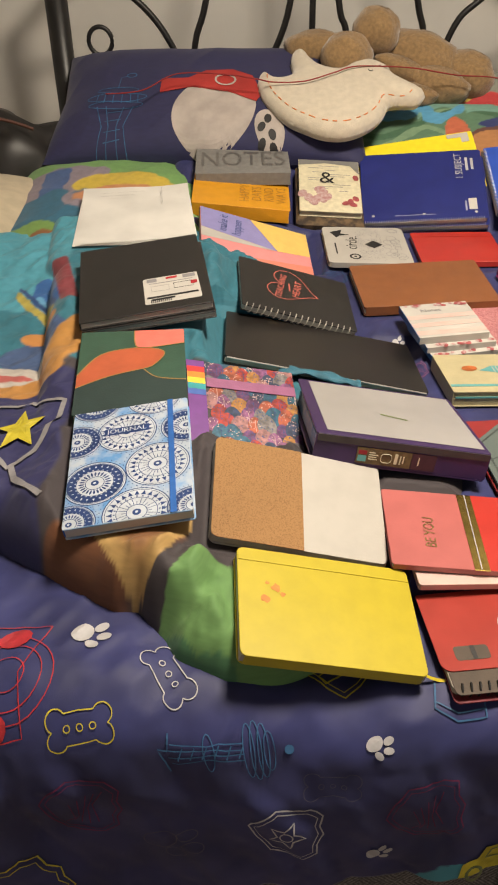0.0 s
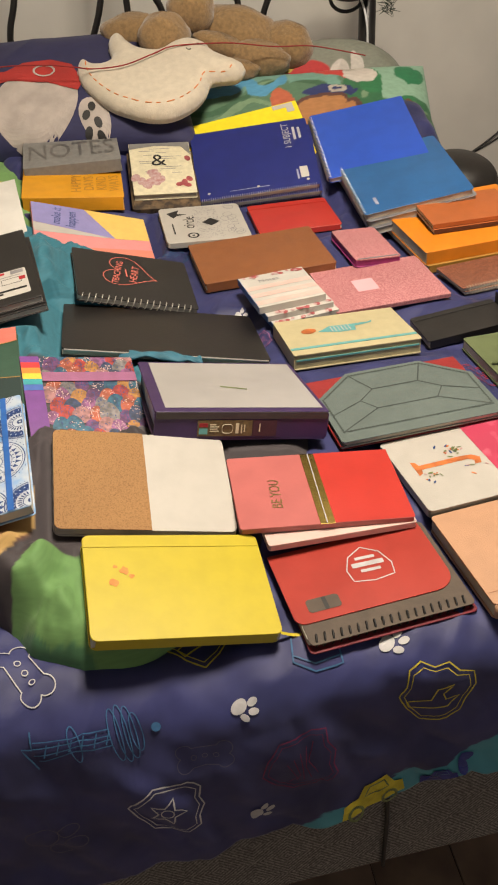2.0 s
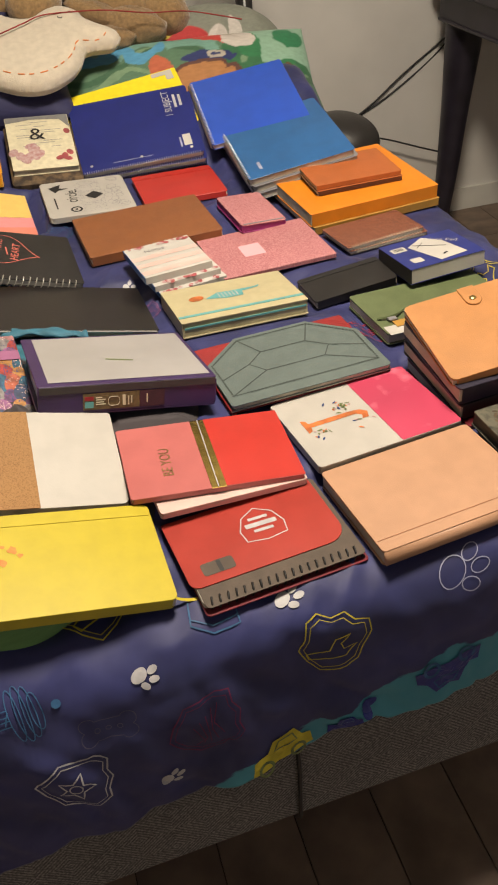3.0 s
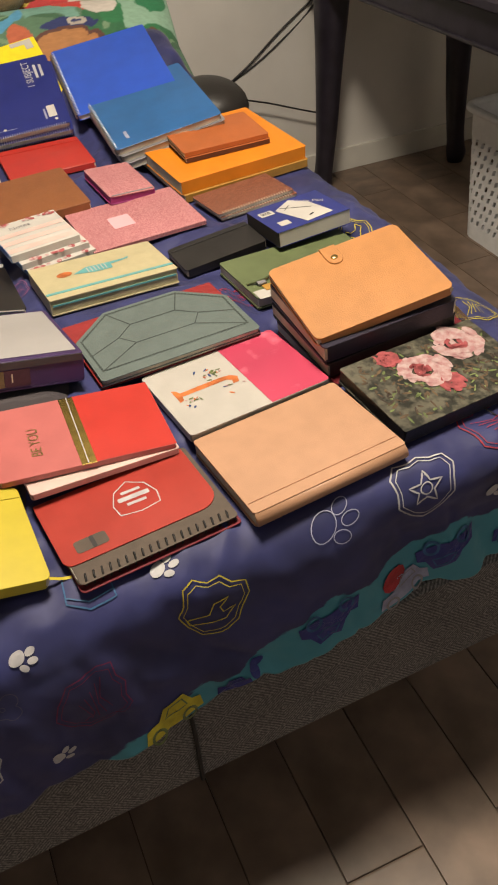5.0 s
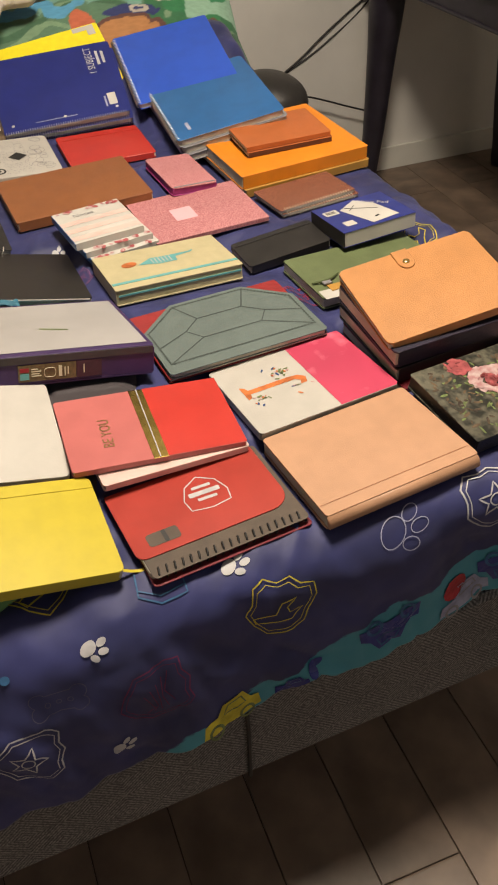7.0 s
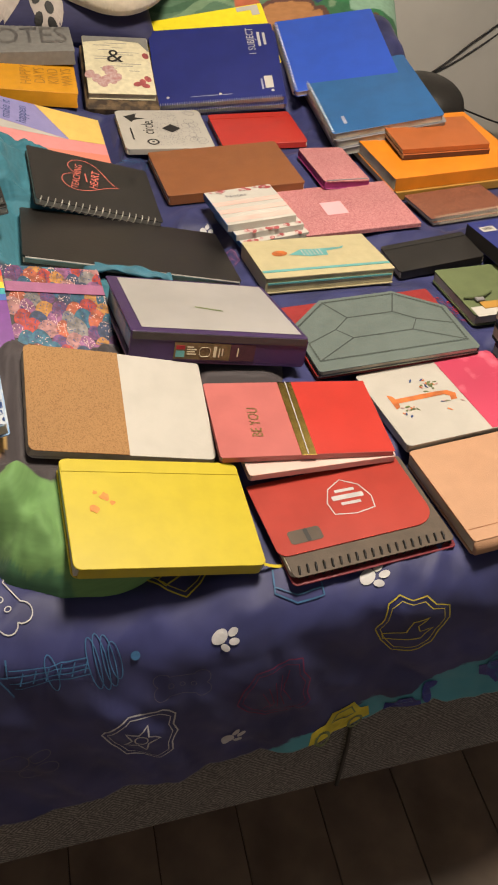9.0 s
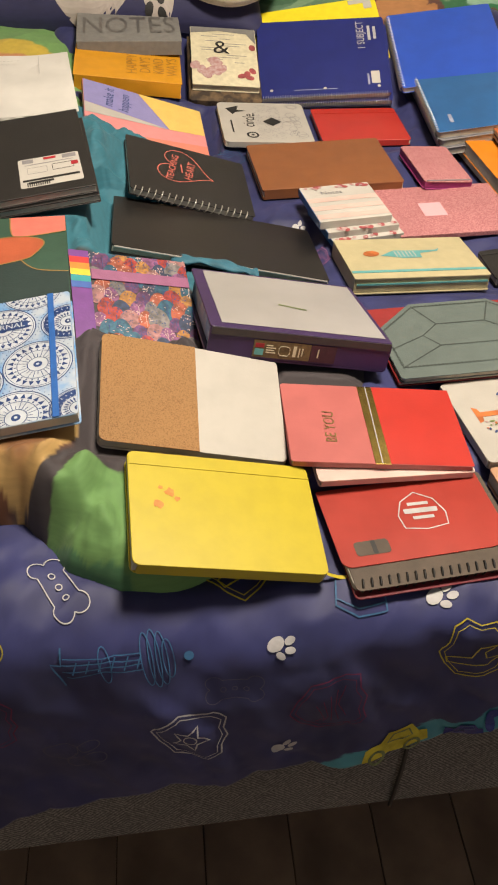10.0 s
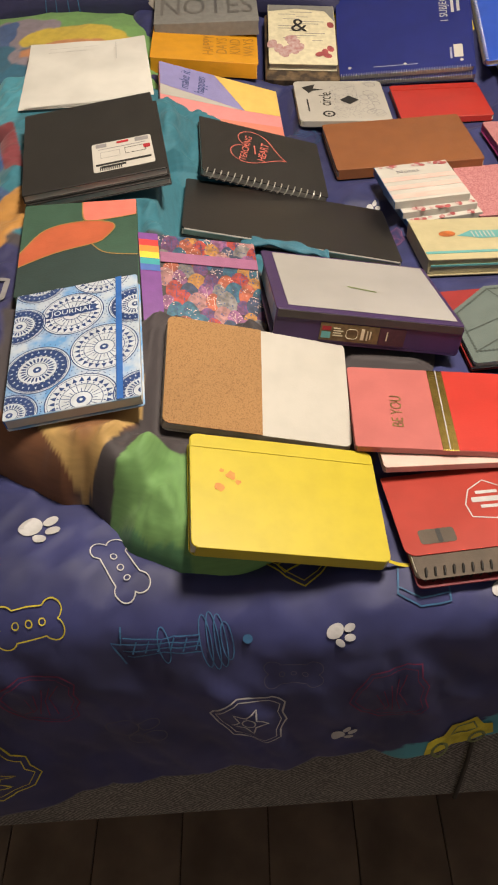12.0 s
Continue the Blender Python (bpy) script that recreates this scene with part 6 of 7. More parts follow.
    for x0, x1, z0, z1, key in ((-0.058, -0.047, 0.019, 0.024, "red_ink"), (-0.058, -0.047, 0.009, 0.017, "aqua"), (-0.044, -0.036, 0.0215, 0.0228, "newsprint"), (-0.044, -0.032, 0.0185, 0.0198, "newsprint"),
                                (-0.044, -0.034, 0.0155, 0.0168, "newsprint"), (-0.044, -0.032, 0.0125, 0.0138, "newsprint"), (-0.010, -0.006, 0.010, 0.024, "newsprint"), (-0.003, -0.0015, 0.010, 0.022, "newsprint"), (0.001, 0.0025, 0.012, 0.022, "newsprint")):
        part("label_print", box(bmesh.new(), x0, x1, -d / 2 - 0.0018, -d / 2 - 0.0012, z0, z1, 0.0001), M[key], e)
    ring = [(-0.021 + x, -d / 2 - 0.0016, 0.0165 + z) for x, z in rrect(0.014, 0.012, 0.004)]
    part("label_print", tube(bmesh.new(), ring, 0.0004, 4, True), M["newsprint"], e)
    one = lettering("1", 0.017, M["newsprint"], e, 0.022, -d / 2 - 0.0016, th / 2 - 0.003)
    one.matrix_basis = pose(0.022, -d / 2 - 0.0016, th / 2 - 0.003, 90, 0, 0)


for build in (build_yellow, build_cork, build_beyou, build_folder, build_initial, build_beige, build_planner, build_rose, build_notepad, build_small_books, build_pads, build_pinks, build_gem, build_olive, build_spirals, build_left_books):
    build()

# ---- rumpled quilt over the left of the bed ----
def sst(a, b, x):
    t = np.clip((x - a) / (b - a), 0, 1)
    return t * t * (3 - 2 * t)


def quilt_at(X, Y, lift=0.0):
    X, Y = np.asarray(X, float), np.asarray(Y, float)
    z, cover, cap = bedding(X, Y)
    left = sst(-0.12, -0.34, X)
    z = z * (1 - left) + np.maximum(z, 0.735 + 0.02 * np.sin(Y * 9)) * left
    ins = inside(QUILT, X, Y)
    edge = np.clip((ins + 0.008) / 0.040, 0, 1)
    soft = 1 - cover
    z = z + soft * (1 - 0.6 * left) * (fold(X, Y, 0.013, 9.0, 2.0) + fold(X, Y, 0.011, 20.0, 9.0) + fold(X, Y, 0.003, 50.0, 3.0) + 0.004)
    z = np.minimum(z, cap)
    floor_z = bedding(X, Y, False)[0] - 0.018
    round_ = np.sqrt(np.clip(1 - (1 - edge) ** 2, 0, 1))
    z = np.minimum(z, floor_z + (z - floor_z) * round_)
    return X, Y, z + lift


def quilt_colours(X, Y):
    n1 = fold(X, Y, 0.014, 8.0, 4.0)
    base = np.array([0.045, 0.036, 0.040])
    c = np.tile(base, (len(X), 1))

    def lay(mask, col):
        nonlocal c
        mask = np.clip((mask - 0.5) * 4.5 + 0.5, 0, 1)
        c = c * (1 - mask[:, None]) + np.array(col) * mask[:, None]
    lay(sst(1.04, 1.08, Y + 0.4 * n1), (0.028, 0.150, 0.205))
    lay(sst(1.30, 1.34, Y + n1) * sst(-0.30, -0.36, X), (0.065, 0.275, 0.36))
    lay(sst(0.008, -0.006, np.hypot((X + 0.352 + 0.25 * (Y - 1.345)) / 1.0, (Y - 1.345) / 2.6) - 0.030), (0.025, 0.10, 0.29))
    lay(sst(0.006, -0.004, np.hypot((X + 0.365 + 0.25 * (Y - 1.33)) / 1.0, (Y - 1.33) / 3.0) - 0.010), (0.10, 0.28, 0.46))
    lay(sst(0.006, 0.0, np.abs(X + 0.322 + 0.29 * (Y - 1.353)) - 0.013) * sst(1.25, 1.27, Y) * sst(1.46, 1.44, Y), (0.20, 0.035, 0.045))
    lay(sst(0.006, 0.0, np.abs((Y - 1.312) + 1.29 * (X + 0.368)) - 0.010) * sst(-0.425, -0.41, X) * sst(-0.318, -0.33, X), (0.36, 0.30, 0.06))
    lay(sst(0.006, 0.0, np.abs((Y - 1.335) + 1.29 * (X + 0.368)) - 0.004) * sst(-0.425, -0.41, X) * sst(-0.318, -0.33, X), (0.02, 0.06, 0.18))
    # navy and orange print on the left
    lay(sst(-0.22, -0.26, X + n1) * sst(1.06, 1.0, Y + n1) * sst(0.66, 0.72, Y), (0.022, 0.022, 0.09))
    lay(sst(0.010, -0.010, np.hypot((X + 0.34) / 1.0, (Y - 1.16) / 0.9) - 0.06), (0.05, 0.09, 0.20))
    lay(sst(0.008, -0.008, np.hypot((X + 0.275 - 0.12 * (Y - 1.12)) / 1.0, (Y - 1.125) / 2.4) - 0.034), (0.42, 0.20, 0.045))
    lay(sst(0.008, -0.008, np.hypot((X + 0.35) / 2.0, (Y - 1.045) / 0.85) - 0.042), (0.42, 0.20, 0.05))
    lay(sst(0.008, -0.006, np.hypot((X + 0.365) / 1.6, (Y - 1.085) / 1.0) - 0.034), (0.46, 0.42, 0.38))
    lay(sst(0.006, -0.006, np.hypot((X + 0.37) / 2.2, (Y - 1.072) / 0.5) - 0.022), (0.42, 0.10, 0.09))
    lay(sst(0.008, -0.006, np.hypot((X + 0.345) / 1.3, (Y - 1.225) / 0.8) - 0.024), (0.50, 0.22, 0.06))
    # brown patches below the blue journal
    lay(sst(0.03, -0.02, np.hypot((X + 0.185) / 1.5, (Y - 0.68) / 0.9) - 0.05 + 0.4 * n1) * sst(-0.25, -0.22, X), (0.15, 0.055, 0.02))
    lay(sst(0.03, -0.03, np.hypot((X + 0.110) / 1.2, (Y - 0.70) / 1.0) - 0.035 + 0.3 * n1), (0.24, 0.085, 0.022))
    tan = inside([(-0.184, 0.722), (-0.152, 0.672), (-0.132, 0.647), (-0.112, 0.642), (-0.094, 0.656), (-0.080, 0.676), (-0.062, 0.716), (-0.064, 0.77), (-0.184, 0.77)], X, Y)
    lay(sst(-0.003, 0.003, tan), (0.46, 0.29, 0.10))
    # dark shading on the tan patch's right, put into the colour as brown
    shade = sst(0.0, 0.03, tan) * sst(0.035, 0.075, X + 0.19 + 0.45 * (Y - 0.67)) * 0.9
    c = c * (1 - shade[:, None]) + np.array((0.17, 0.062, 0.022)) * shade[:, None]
    # green fold at the foot
    g = sst(0.684, 0.674, Y + 0.25 * n1 + 1.7 * np.maximum(0, -0.06 - X)) * sst(-0.122, -0.114, X)
    lay(g, (0.125, 0.255, 0.08))
    lay(g * sst(0.600, 0.590, Y + 0.5 * (X + 0.05) + n1) * sst(0.0, -0.02, X), (0.06, 0.17, 0.075))
    lay(g * sst(0.02, 0.05, X) * sst(0.575, 0.555, Y), (0.03, 0.09, 0.16))
    return np.clip(c, 0.005, 1)


def quilt_fn(a, b):
    U, V = -0.66 + 1.0 * a, 0.50 + 1.18 * b
    x, y, z = quilt_at(U, V)
    return U, V, x, y, z


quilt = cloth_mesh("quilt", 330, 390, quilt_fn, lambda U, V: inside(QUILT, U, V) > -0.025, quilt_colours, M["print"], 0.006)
tagged(quilt, "rumpled second quilt with teal, grey and green print", "quilt")


def build_quilt_fold():
    bm = bmesh.new()
    line = spline([(0.045, 1.094, 0.729), (0.075, 1.090, 0.733), (0.115, 1.084, 0.727), (0.150, 1.078, 0.720), (0.168, 1.074, 0.715)], 8)
    n = len(line)
    rings = []
    for k, (x, y, z) in enumerate(line):
        q = 0.75 + 0.25 * math.sin(k * 0.45)
        rings.append([bm.verts.new((x, y + 0.014 * q * cx, z + 0.0055 * q * cy + 0.001 * math.sin(k + 3 * cx))) for cx, cy in ellipse(0, 0, 1, 1, 0, 14)])
    for a, b in zip(rings, rings[1:]):
        for k in range(14):
            bm.faces.new((a[k], a[(k + 1) % 14], b[(k + 1) % 14], b[k]))
    bm.faces.new(rings[0])
    bm.faces.new(rings[-1][::-1])
    part("fold", bm, M["teal"], quilt, "teal fold of the quilt", smooth=True)


build_quilt_fold()
sh = [(0, 1.0), (0.5, 0.88), (0.95, 0.8), (0.9, 0.1), (0.55, -0.6), (0, -1.0), (-0.55, -0.6), (-0.9, 0.1), (-0.95, 0.8), (-0.5, 0.88)]
motif("badge_outline", M["line_grey"], stroke_quads(dense([(x, 0.900 + (y - 0.914) * 1.45) for x, y in xf(sh, -0.298, 0.914, 0.052, 0)], 0.006), 0.007, True), quilt, surf=quilt_at, lift=0.003)
star = [((0.62 if i % 2 == 0 else 0.27) * math.sin(math.pi * i / 5), (0.62 if i % 2 == 0 else 0.27) * math.cos(math.pi * i / 5)) for i in range(10)]
motif("star_print", M["yellow_ink"], [[(x, 0.902 + (y - 0.917) * 1.5) for x, y in xf(star, -0.298, 0.917, 0.054, 8)]], quilt, surf=quilt_at, lift=0.004)
motif("strap_print", M["line_grey"], stroke_quads(dense([(-0.293, 0.826), (-0.283, 0.80), (-0.24, 0.755)], 0.006, False), 0.008), quilt, surf=quilt_at, lift=0.003)


# ---- pillows ----
def pillow(name, m, w, h, t, colour, label, mat_=None, oval=False):
    """A plump pillow, flat along x and y of its pose; returns it and its surface."""
    def inset(a, b):
        """How far the sides draw in: slightly, or to a full oval."""
        if oval:
            return np.sqrt(1 - b * b / 2), np.sqrt(1 - a * a / 2)
        return 1 - 0.05 * (1 - np.abs(b)) * np.abs(a) ** 4, 1 - 0.05 * (1 - np.abs(a)) * np.abs(b) ** 4

    def surf(U, V, lift=0.0):
        U, V = np.asarray(U, float), np.asarray(V, float)
        a, b = np.clip(2 * U / w, -1, 1), np.clip(2 * V / h, -1, 1)
        k = np.sqrt(np.clip((1 - np.abs(a) ** 3.2) * (1 - np.abs(b) ** 3.2), 0, 1))
        z = t / 2 * k + fold(U, V, 0.006, 7.0, t * 50) * k + lift
        pin, pin2 = inset(a, b)
        R = np.array(m)
        x, y = U * pin, V * pin2
        return tuple(R[i, 0] * x + R[i, 1] * y + R[i, 2] * z + R[i, 3] for i in range(3))
    a, b = np.meshgrid(np.linspace(-1, 1, 170), np.linspace(-1, 1, 120), indexing="ij")
    verts, faces, cols = [], [], []
    for side in (1, -1):
        U, V = a * w / 2, b * h / 2
        if side == 1:
            x, y, z = surf(U, V)
        else:
            mm = m @ Matrix.Diagonal((1, 1, -1, 1))
            k = np.sqrt(np.clip((1 - np.abs(a) ** 3.2) * (1 - np.abs(b) ** 3.2), 0, 1))
            R = np.array(mm)
            zz = t / 2 * k
            pin, pin2 = inset(a, b)
            x, y, z = (R[i, 0] * U * pin + R[i, 1] * V * pin2 + R[i, 2] * zz + R[i, 3] for i in range(3))
        o = len(verts)
        verts += np.stack([x.ravel(), y.ravel(), z.ravel()], 1).tolist()
        idx = o + np.arange(a.size).reshape(a.shape)
        f = np.stack([idx[:-1, :-1], idx[1:, :-1], idx[1:, 1:], idx[:-1, 1:]], -1).reshape(-1, 4)
        faces += (f if side == 1 else f[:, ::-1]).tolist()
        cols.append(colour(U.ravel(), V.ravel()) if callable(colour) else np.tile(colour, (a.size, 1)))
    me = bpy.data.meshes.new(name)
    me.from_pydata(verts, [], faces)
    at = me.color_attributes.new("print", "FLOAT_COLOR", "POINT")
    c = np.concatenate(cols)
    at.data.foreach_set("color", np.concatenate([c, np.ones((len(c), 1))], 1).astype(np.float32).ravel())
    for p in me.polygons:
        p.use_smooth = True
    me.materials.append(mat_ or M["print"])
    ob = tagged(new(name, me), label, "pillow")
    return ob, surf


def local_uv(m, x, y, z):
    q = m.inverted() @ Vector((x, y, z))
    return q.x, q.y


PN = pose(-0.10, 2.195, 0.855, 23.5, 0, -4)
navy_pillow, navy_surf = pillow("pillow", PN, 0.78, 0.42, 0.16, (0.020, 0.020, 0.075), "navy pillow with a light blue tower drawing and colour shapes")


def on_navy(pts):
    return [local_uv(PN, *p) for p in pts]


def build_navy_print():
    mo = lambda n, k, p, l=0.0015: motif(n, M[k], p, navy_pillow, l, navy_surf)
    # tower drawn in light blue lines
    cx, cy = local_uv(PN, -0.325, 2.10, 0.895)
    L = []
    for yy, ww, hh in ((0.055, 0.052, 0.010), (0.030, 0.075, 0.014), (0.005, 0.068, 0.012)):
        L += stroke_quads(ellipse(cx, cy + yy, ww, hh, 0, 28), 0.0022, True)
    for x in (-0.05, -0.03, -0.008, 0.014, 0.036, 0.055):
        L += stroke_quads([(cx + x, cy + 0.012), (cx + x * 0.95, cy + 0.04)], 0.002)
    for x0, x1 in ((-0.045, -0.038), (0.045, 0.038), (-0.022, -0.014), (0.022, 0.014)):
        L += stroke_quads(dense([(cx + x0, cy), (cx + x1 * 0.7, cy - 0.06), (cx + x1, cy - 0.13)], 0.008, False), 0.0022)
    for yy in (-0.02, -0.045, -0.075, -0.1):
        L += stroke_quads([(cx - 0.02, cy + yy), (cx + 0.02, cy + yy + 0.006)], 0.002)
    L += stroke_quads([(cx, cy + 0.065), (cx + 0.002, cy + 0.105), (cx + 0.02, cy + 0.11)], 0.0022)
    L += stroke_quads(ellipse(cx + 0.028, cy + 0.112, 0.012, 0.008, 0, 14), 0.003, True)
    mo("tower_drawing", "blue_ink", L)
    # plain colour shapes: cream disc, red cap, spotted patch
    u, v = local_uv(PN, -0.085, 2.07, 0.885)
    mo("cream_shape", "ivory_flat", [ellipse(u, v, 0.098, 0.118, -0.3, 36)])
    cap = [(-0.135, 0.055), (-0.06, 0.075), (0.03, 0.062), (0.10, 0.025), (0.112, 0.055), (0.085, 0.125), (0.035, 0.152), (-0.03, 0.140), (-0.07, 0.108), (-0.135, 0.105)]
    mo("red_shape", "red_flat", [[(u + x, v + y) for x, y in cap]], 0.003)
    mo("cap_badge", "ivory_flat", stroke_quads(ellipse(u + 0.02, v + 0.108, 0.024, 0.020, 0, 20), 0.005, True), 0.0045)
    mo("cream_patch", "ivory_flat", [ellipse(u + 0.135, v - 0.055, 0.034, 0.055, 0.3, 20)], 0.0015)
    mo("dark_spots", "ink", [ellipse(u + 0.13 + x, v - 0.06 + y, 0.009, 0.013, x * 30, 10) for x, y in ((0, 0.03), (0.012, -0.01), (-0.012, -0.03), (0.016, -0.038), (-0.014, 0.008))], 0.003)


M["ivory_flat"] = mat("ivory_print", (0.44, 0.385, 0.35), 0.7, 0.15, 20)
M["red_flat"] = mat("red_print", (0.40, 0.03, 0.025), 0.7, 0.15, 20)
build_navy_print()


def scenery(U, V):
    n1 = fold(U, V, 0.035, 9.0, 1.0)
    U, V = U + fold(U, V, 0.012, 14.0, 2.0), V + fold(U, V, 0.012, 14.0, 5.0)
    c = np.tile(np.array([0.085, 0.17, 0.10]), (len(U), 1))

    def lay(mask, col):
        nonlocal c
        mask = np.clip((mask - 0.5) * 6 + 0.5, 0, 1)
        c = c * (1 - mask[:, None]) + np.array(col) * mask[:, None]
    for k in range(5):
        lay(0.8 * sst(0.008, 0.0, np.abs(V - 0.14 + 0.06 * k - 0.035 * np.sin(U * (13 + 3 * k) + k * 2)) - 0.007), (0.045, 0.115, 0.06) if k % 2 else (0.16, 0.26, 0.15))
    lay(sst(0.08, 0.11, V + n1), (0.15, 0.30, 0.24))
    lay(sst(0.02, 0.0, np.abs(V - 0.05 + n1) - 0.025) * sst(0.05, 0.1, U), (0.03, 0.13, 0.055))
    lay(sst(0.02, -0.02, np.hypot(U - 0.26, V - 0.10) - 0.07 + n1), (0.025, 0.16, 0.06))
    lay(sst(0.02, 0.0, np.abs(V - 0.12 - n1) - 0.012) * sst(-0.02, -0.06, U), (0.08, 0.28, 0.45))
    lay(sst(0.010, -0.005, np.hypot((U + 0.15) / 1.9, (V + 0.03) / 1.0) - 0.045 + n1 * 0.3), (0.40, 0.30, 0.09))
    lay(sst(0.008, -0.004, np.hypot((U + 0.05) / 0.8, (V - 0.045) / 1.3) - 0.030), (0.45, 0.11, 0.05))
    lay(sst(0.008, -0.004, np.hypot((U - 0.05) / 1.7, (V - 0.0) / 0.9) - 0.045), (0.38, 0.17, 0.06))
    lay(sst(0.008, -0.004, np.hypot((U - 0.07) / 2.0, (V - 0.065) / 0.6) - 0.035), (0.02, 0.03, 0.12))
    lay(sst(0.008, -0.004, np.hypot((U - 0.11) / 1.7, (V - 0.15) / 0.8) - 0.035 + n1 * 0.3), (0.50, 0.04, 0.03))
    lay(sst(0.008, -0.004, np.hypot((U - 0.16) / 1.2, (V - 0.13) / 1.0) - 0.030 + n1 * 0.3), (0.55, 0.50, 0.45))
    lay(sst(0.02, 0.0, np.hypot((U - 0.28) / 0.5, (V + 0.06) / 1.2) - 0.05 + n1), (0.12, 0.06, 0.035))
    lay(sst(0.02, 0.0, np.hypot((U - 0.31) / 0.5, (V + 0.11) / 1.2) - 0.05 + n1), (0.33, 0.36, 0.10))
    for cx, cy in ((-0.11, -0.02), (0.09, 0.07), (0.14, 0.155)):
        lay(sst(0.006, 0.0, np.abs(np.hypot(U - cx, (V - cy) * 1.2) - 0.016) - 0.003), (0.40, 0.36, 0.30))
    lay(sst(0.006, 0.0, np.abs(np.hypot((U - 0.05) / 1.7, V / 0.9) - 0.052) - 0.003), (0.10, 0.04, 0.03))
    lay(sst(0.185, 0.20, U + n1) * sst(0.02, 0.04, V + n1), (0.24, 0.40, 0.29))
    lay(sst(0.012, -0.006, np.hypot((U - 0.30) / 1.3, (V - 0.115) / 0.9) - 0.035 + n1 * 0.4), (0.02, 0.17, 0.07))
    lay(sst(0.012, -0.006, np.hypot((U - 0.30) / 0.7, (V + 0.01) / 0.8) - 0.025 + n1 * 0.4), (0.34, 0.05, 0.04))
    return np.clip(c, 0.005, 1)


pillow("pillow", pose(0.552, 2.10, 0.732, 40, 1, 1), 0.72, 0.34, 0.15, scenery, "pillow printed with green hills and bright colour patches")


def patches(U, V):
    c = np.tile(np.array([0.20, 0.21, 0.17]), (len(U), 1))
    n1 = fold(U, V, 0.010, 14.0, 3.0)
    for cx, cy, rx, ry, col in ((-0.08, 0.02, 0.075, 0.045, (0.42, 0.03, 0.03)), (-0.13, 0.06, 0.04, 0.018, (0.45, 0.33, 0.05)), (0.02, -0.01, 0.035, 0.06, (0.52, 0.48, 0.44)), (0.075, 0.03, 0.022, 0.05, (0.50, 0.46, 0.42)),
                                (0.025, 0.005, 0.012, 0.014, (0.02, 0.02, 0.02)), (0.045, -0.04, 0.010, 0.012, (0.02, 0.02, 0.02)), (-0.10, -0.055, 0.025, 0.04, (0.50, 0.46, 0.42)), (0.10, -0.075, 0.14, 0.022, (0.04, 0.16, 0.08))):
        m = (sst(1.05, 0.95, np.hypot((U - cx + n1) / rx, (V - cy + n1) / ry)))[:, None]
        c = c * (1 - m) + np.array(col) * m
    return c


# the hill pillow's plump fold, added as a separate oval piece
pillow("cushion", pose(0.665, 2.275, 0.790, 58, 0, 0), 0.42, 0.26, 0.13, patches, "rounded cushion with red and white patches, standing for the pillow's fold", oval=True)


def hills(U, V):
    n1 = fold(U, V, 0.03, 9.0, 6.0)
    U, V = U + fold(U, V, 0.010, 14.0, 2.0), V + fold(U, V, 0.010, 14.0, 5.0)
    c = np.tile(np.array([0.16, 0.32, 0.10]), (len(U), 1))

    def lay(mask, col):
        nonlocal c
        mask = np.clip((mask - 0.5) * 6 + 0.5, 0, 1)
        c = c * (1 - mask[:, None]) + np.array(col) * mask[:, None]
    lay(sst(0.25, 0.28, V + n1 * 0.4), (0.05, 0.22, 0.34))
    lay(sst(0.20, 0.16, V + n1) * sst(0.02, -0.02, U), (0.24, 0.20, 0.24))
    lay(sst(0.02, 0.0, np.abs(U + 0.12) - 0.02) * sst(0.2, 0.15, V), (0.05, 0.10, 0.25))
    lay(sst(0.02, -0.01, np.hypot((U - 0.04) / 1.7, (V - 0.06) / 1.0) - 0.06), (0.55, 0.40, 0.05))
    lay(sst(0.02, -0.01, np.hypot((U - 0.03) / 1.7, (V - 0.0) / 0.7) - 0.05), (0.50, 0.22, 0.10))
    lay(sst(0.02, -0.01, np.hypot((U + 0.13) / 1.2, (V + 0.05) / 1.3) - 0.06 + n1), (0.03, 0.12, 0.20))
    lay(sst(0.02, -0.01, np.hypot((U + 0.13) / 1.2, (V + 0.16) / 0.8) - 0.05 + n1), (0.16, 0.28, 0.07))
    lay(sst(0.02, -0.01, np.hypot((U + 0.11) / 0.6, (V + 0.20) / 1.0) - 0.035 + n1), (0.22, 0.09, 0.03))
    return np.clip(c, 0.005, 1)


pillow("pillow", pose(-0.315, 1.79, 0.700, 4, 0, 3), 0.46, 0.68, 0.15, hills, "flat pillow printed with green hill and colour patches")
pillow("pillow", pose(-0.66, 1.74, 0.700, 2, 4, -4), 0.40, 0.62, 0.17, (0.62, 0.53, 0.38), "plain cream cotton pillow on the bed", M["bed_linen"])


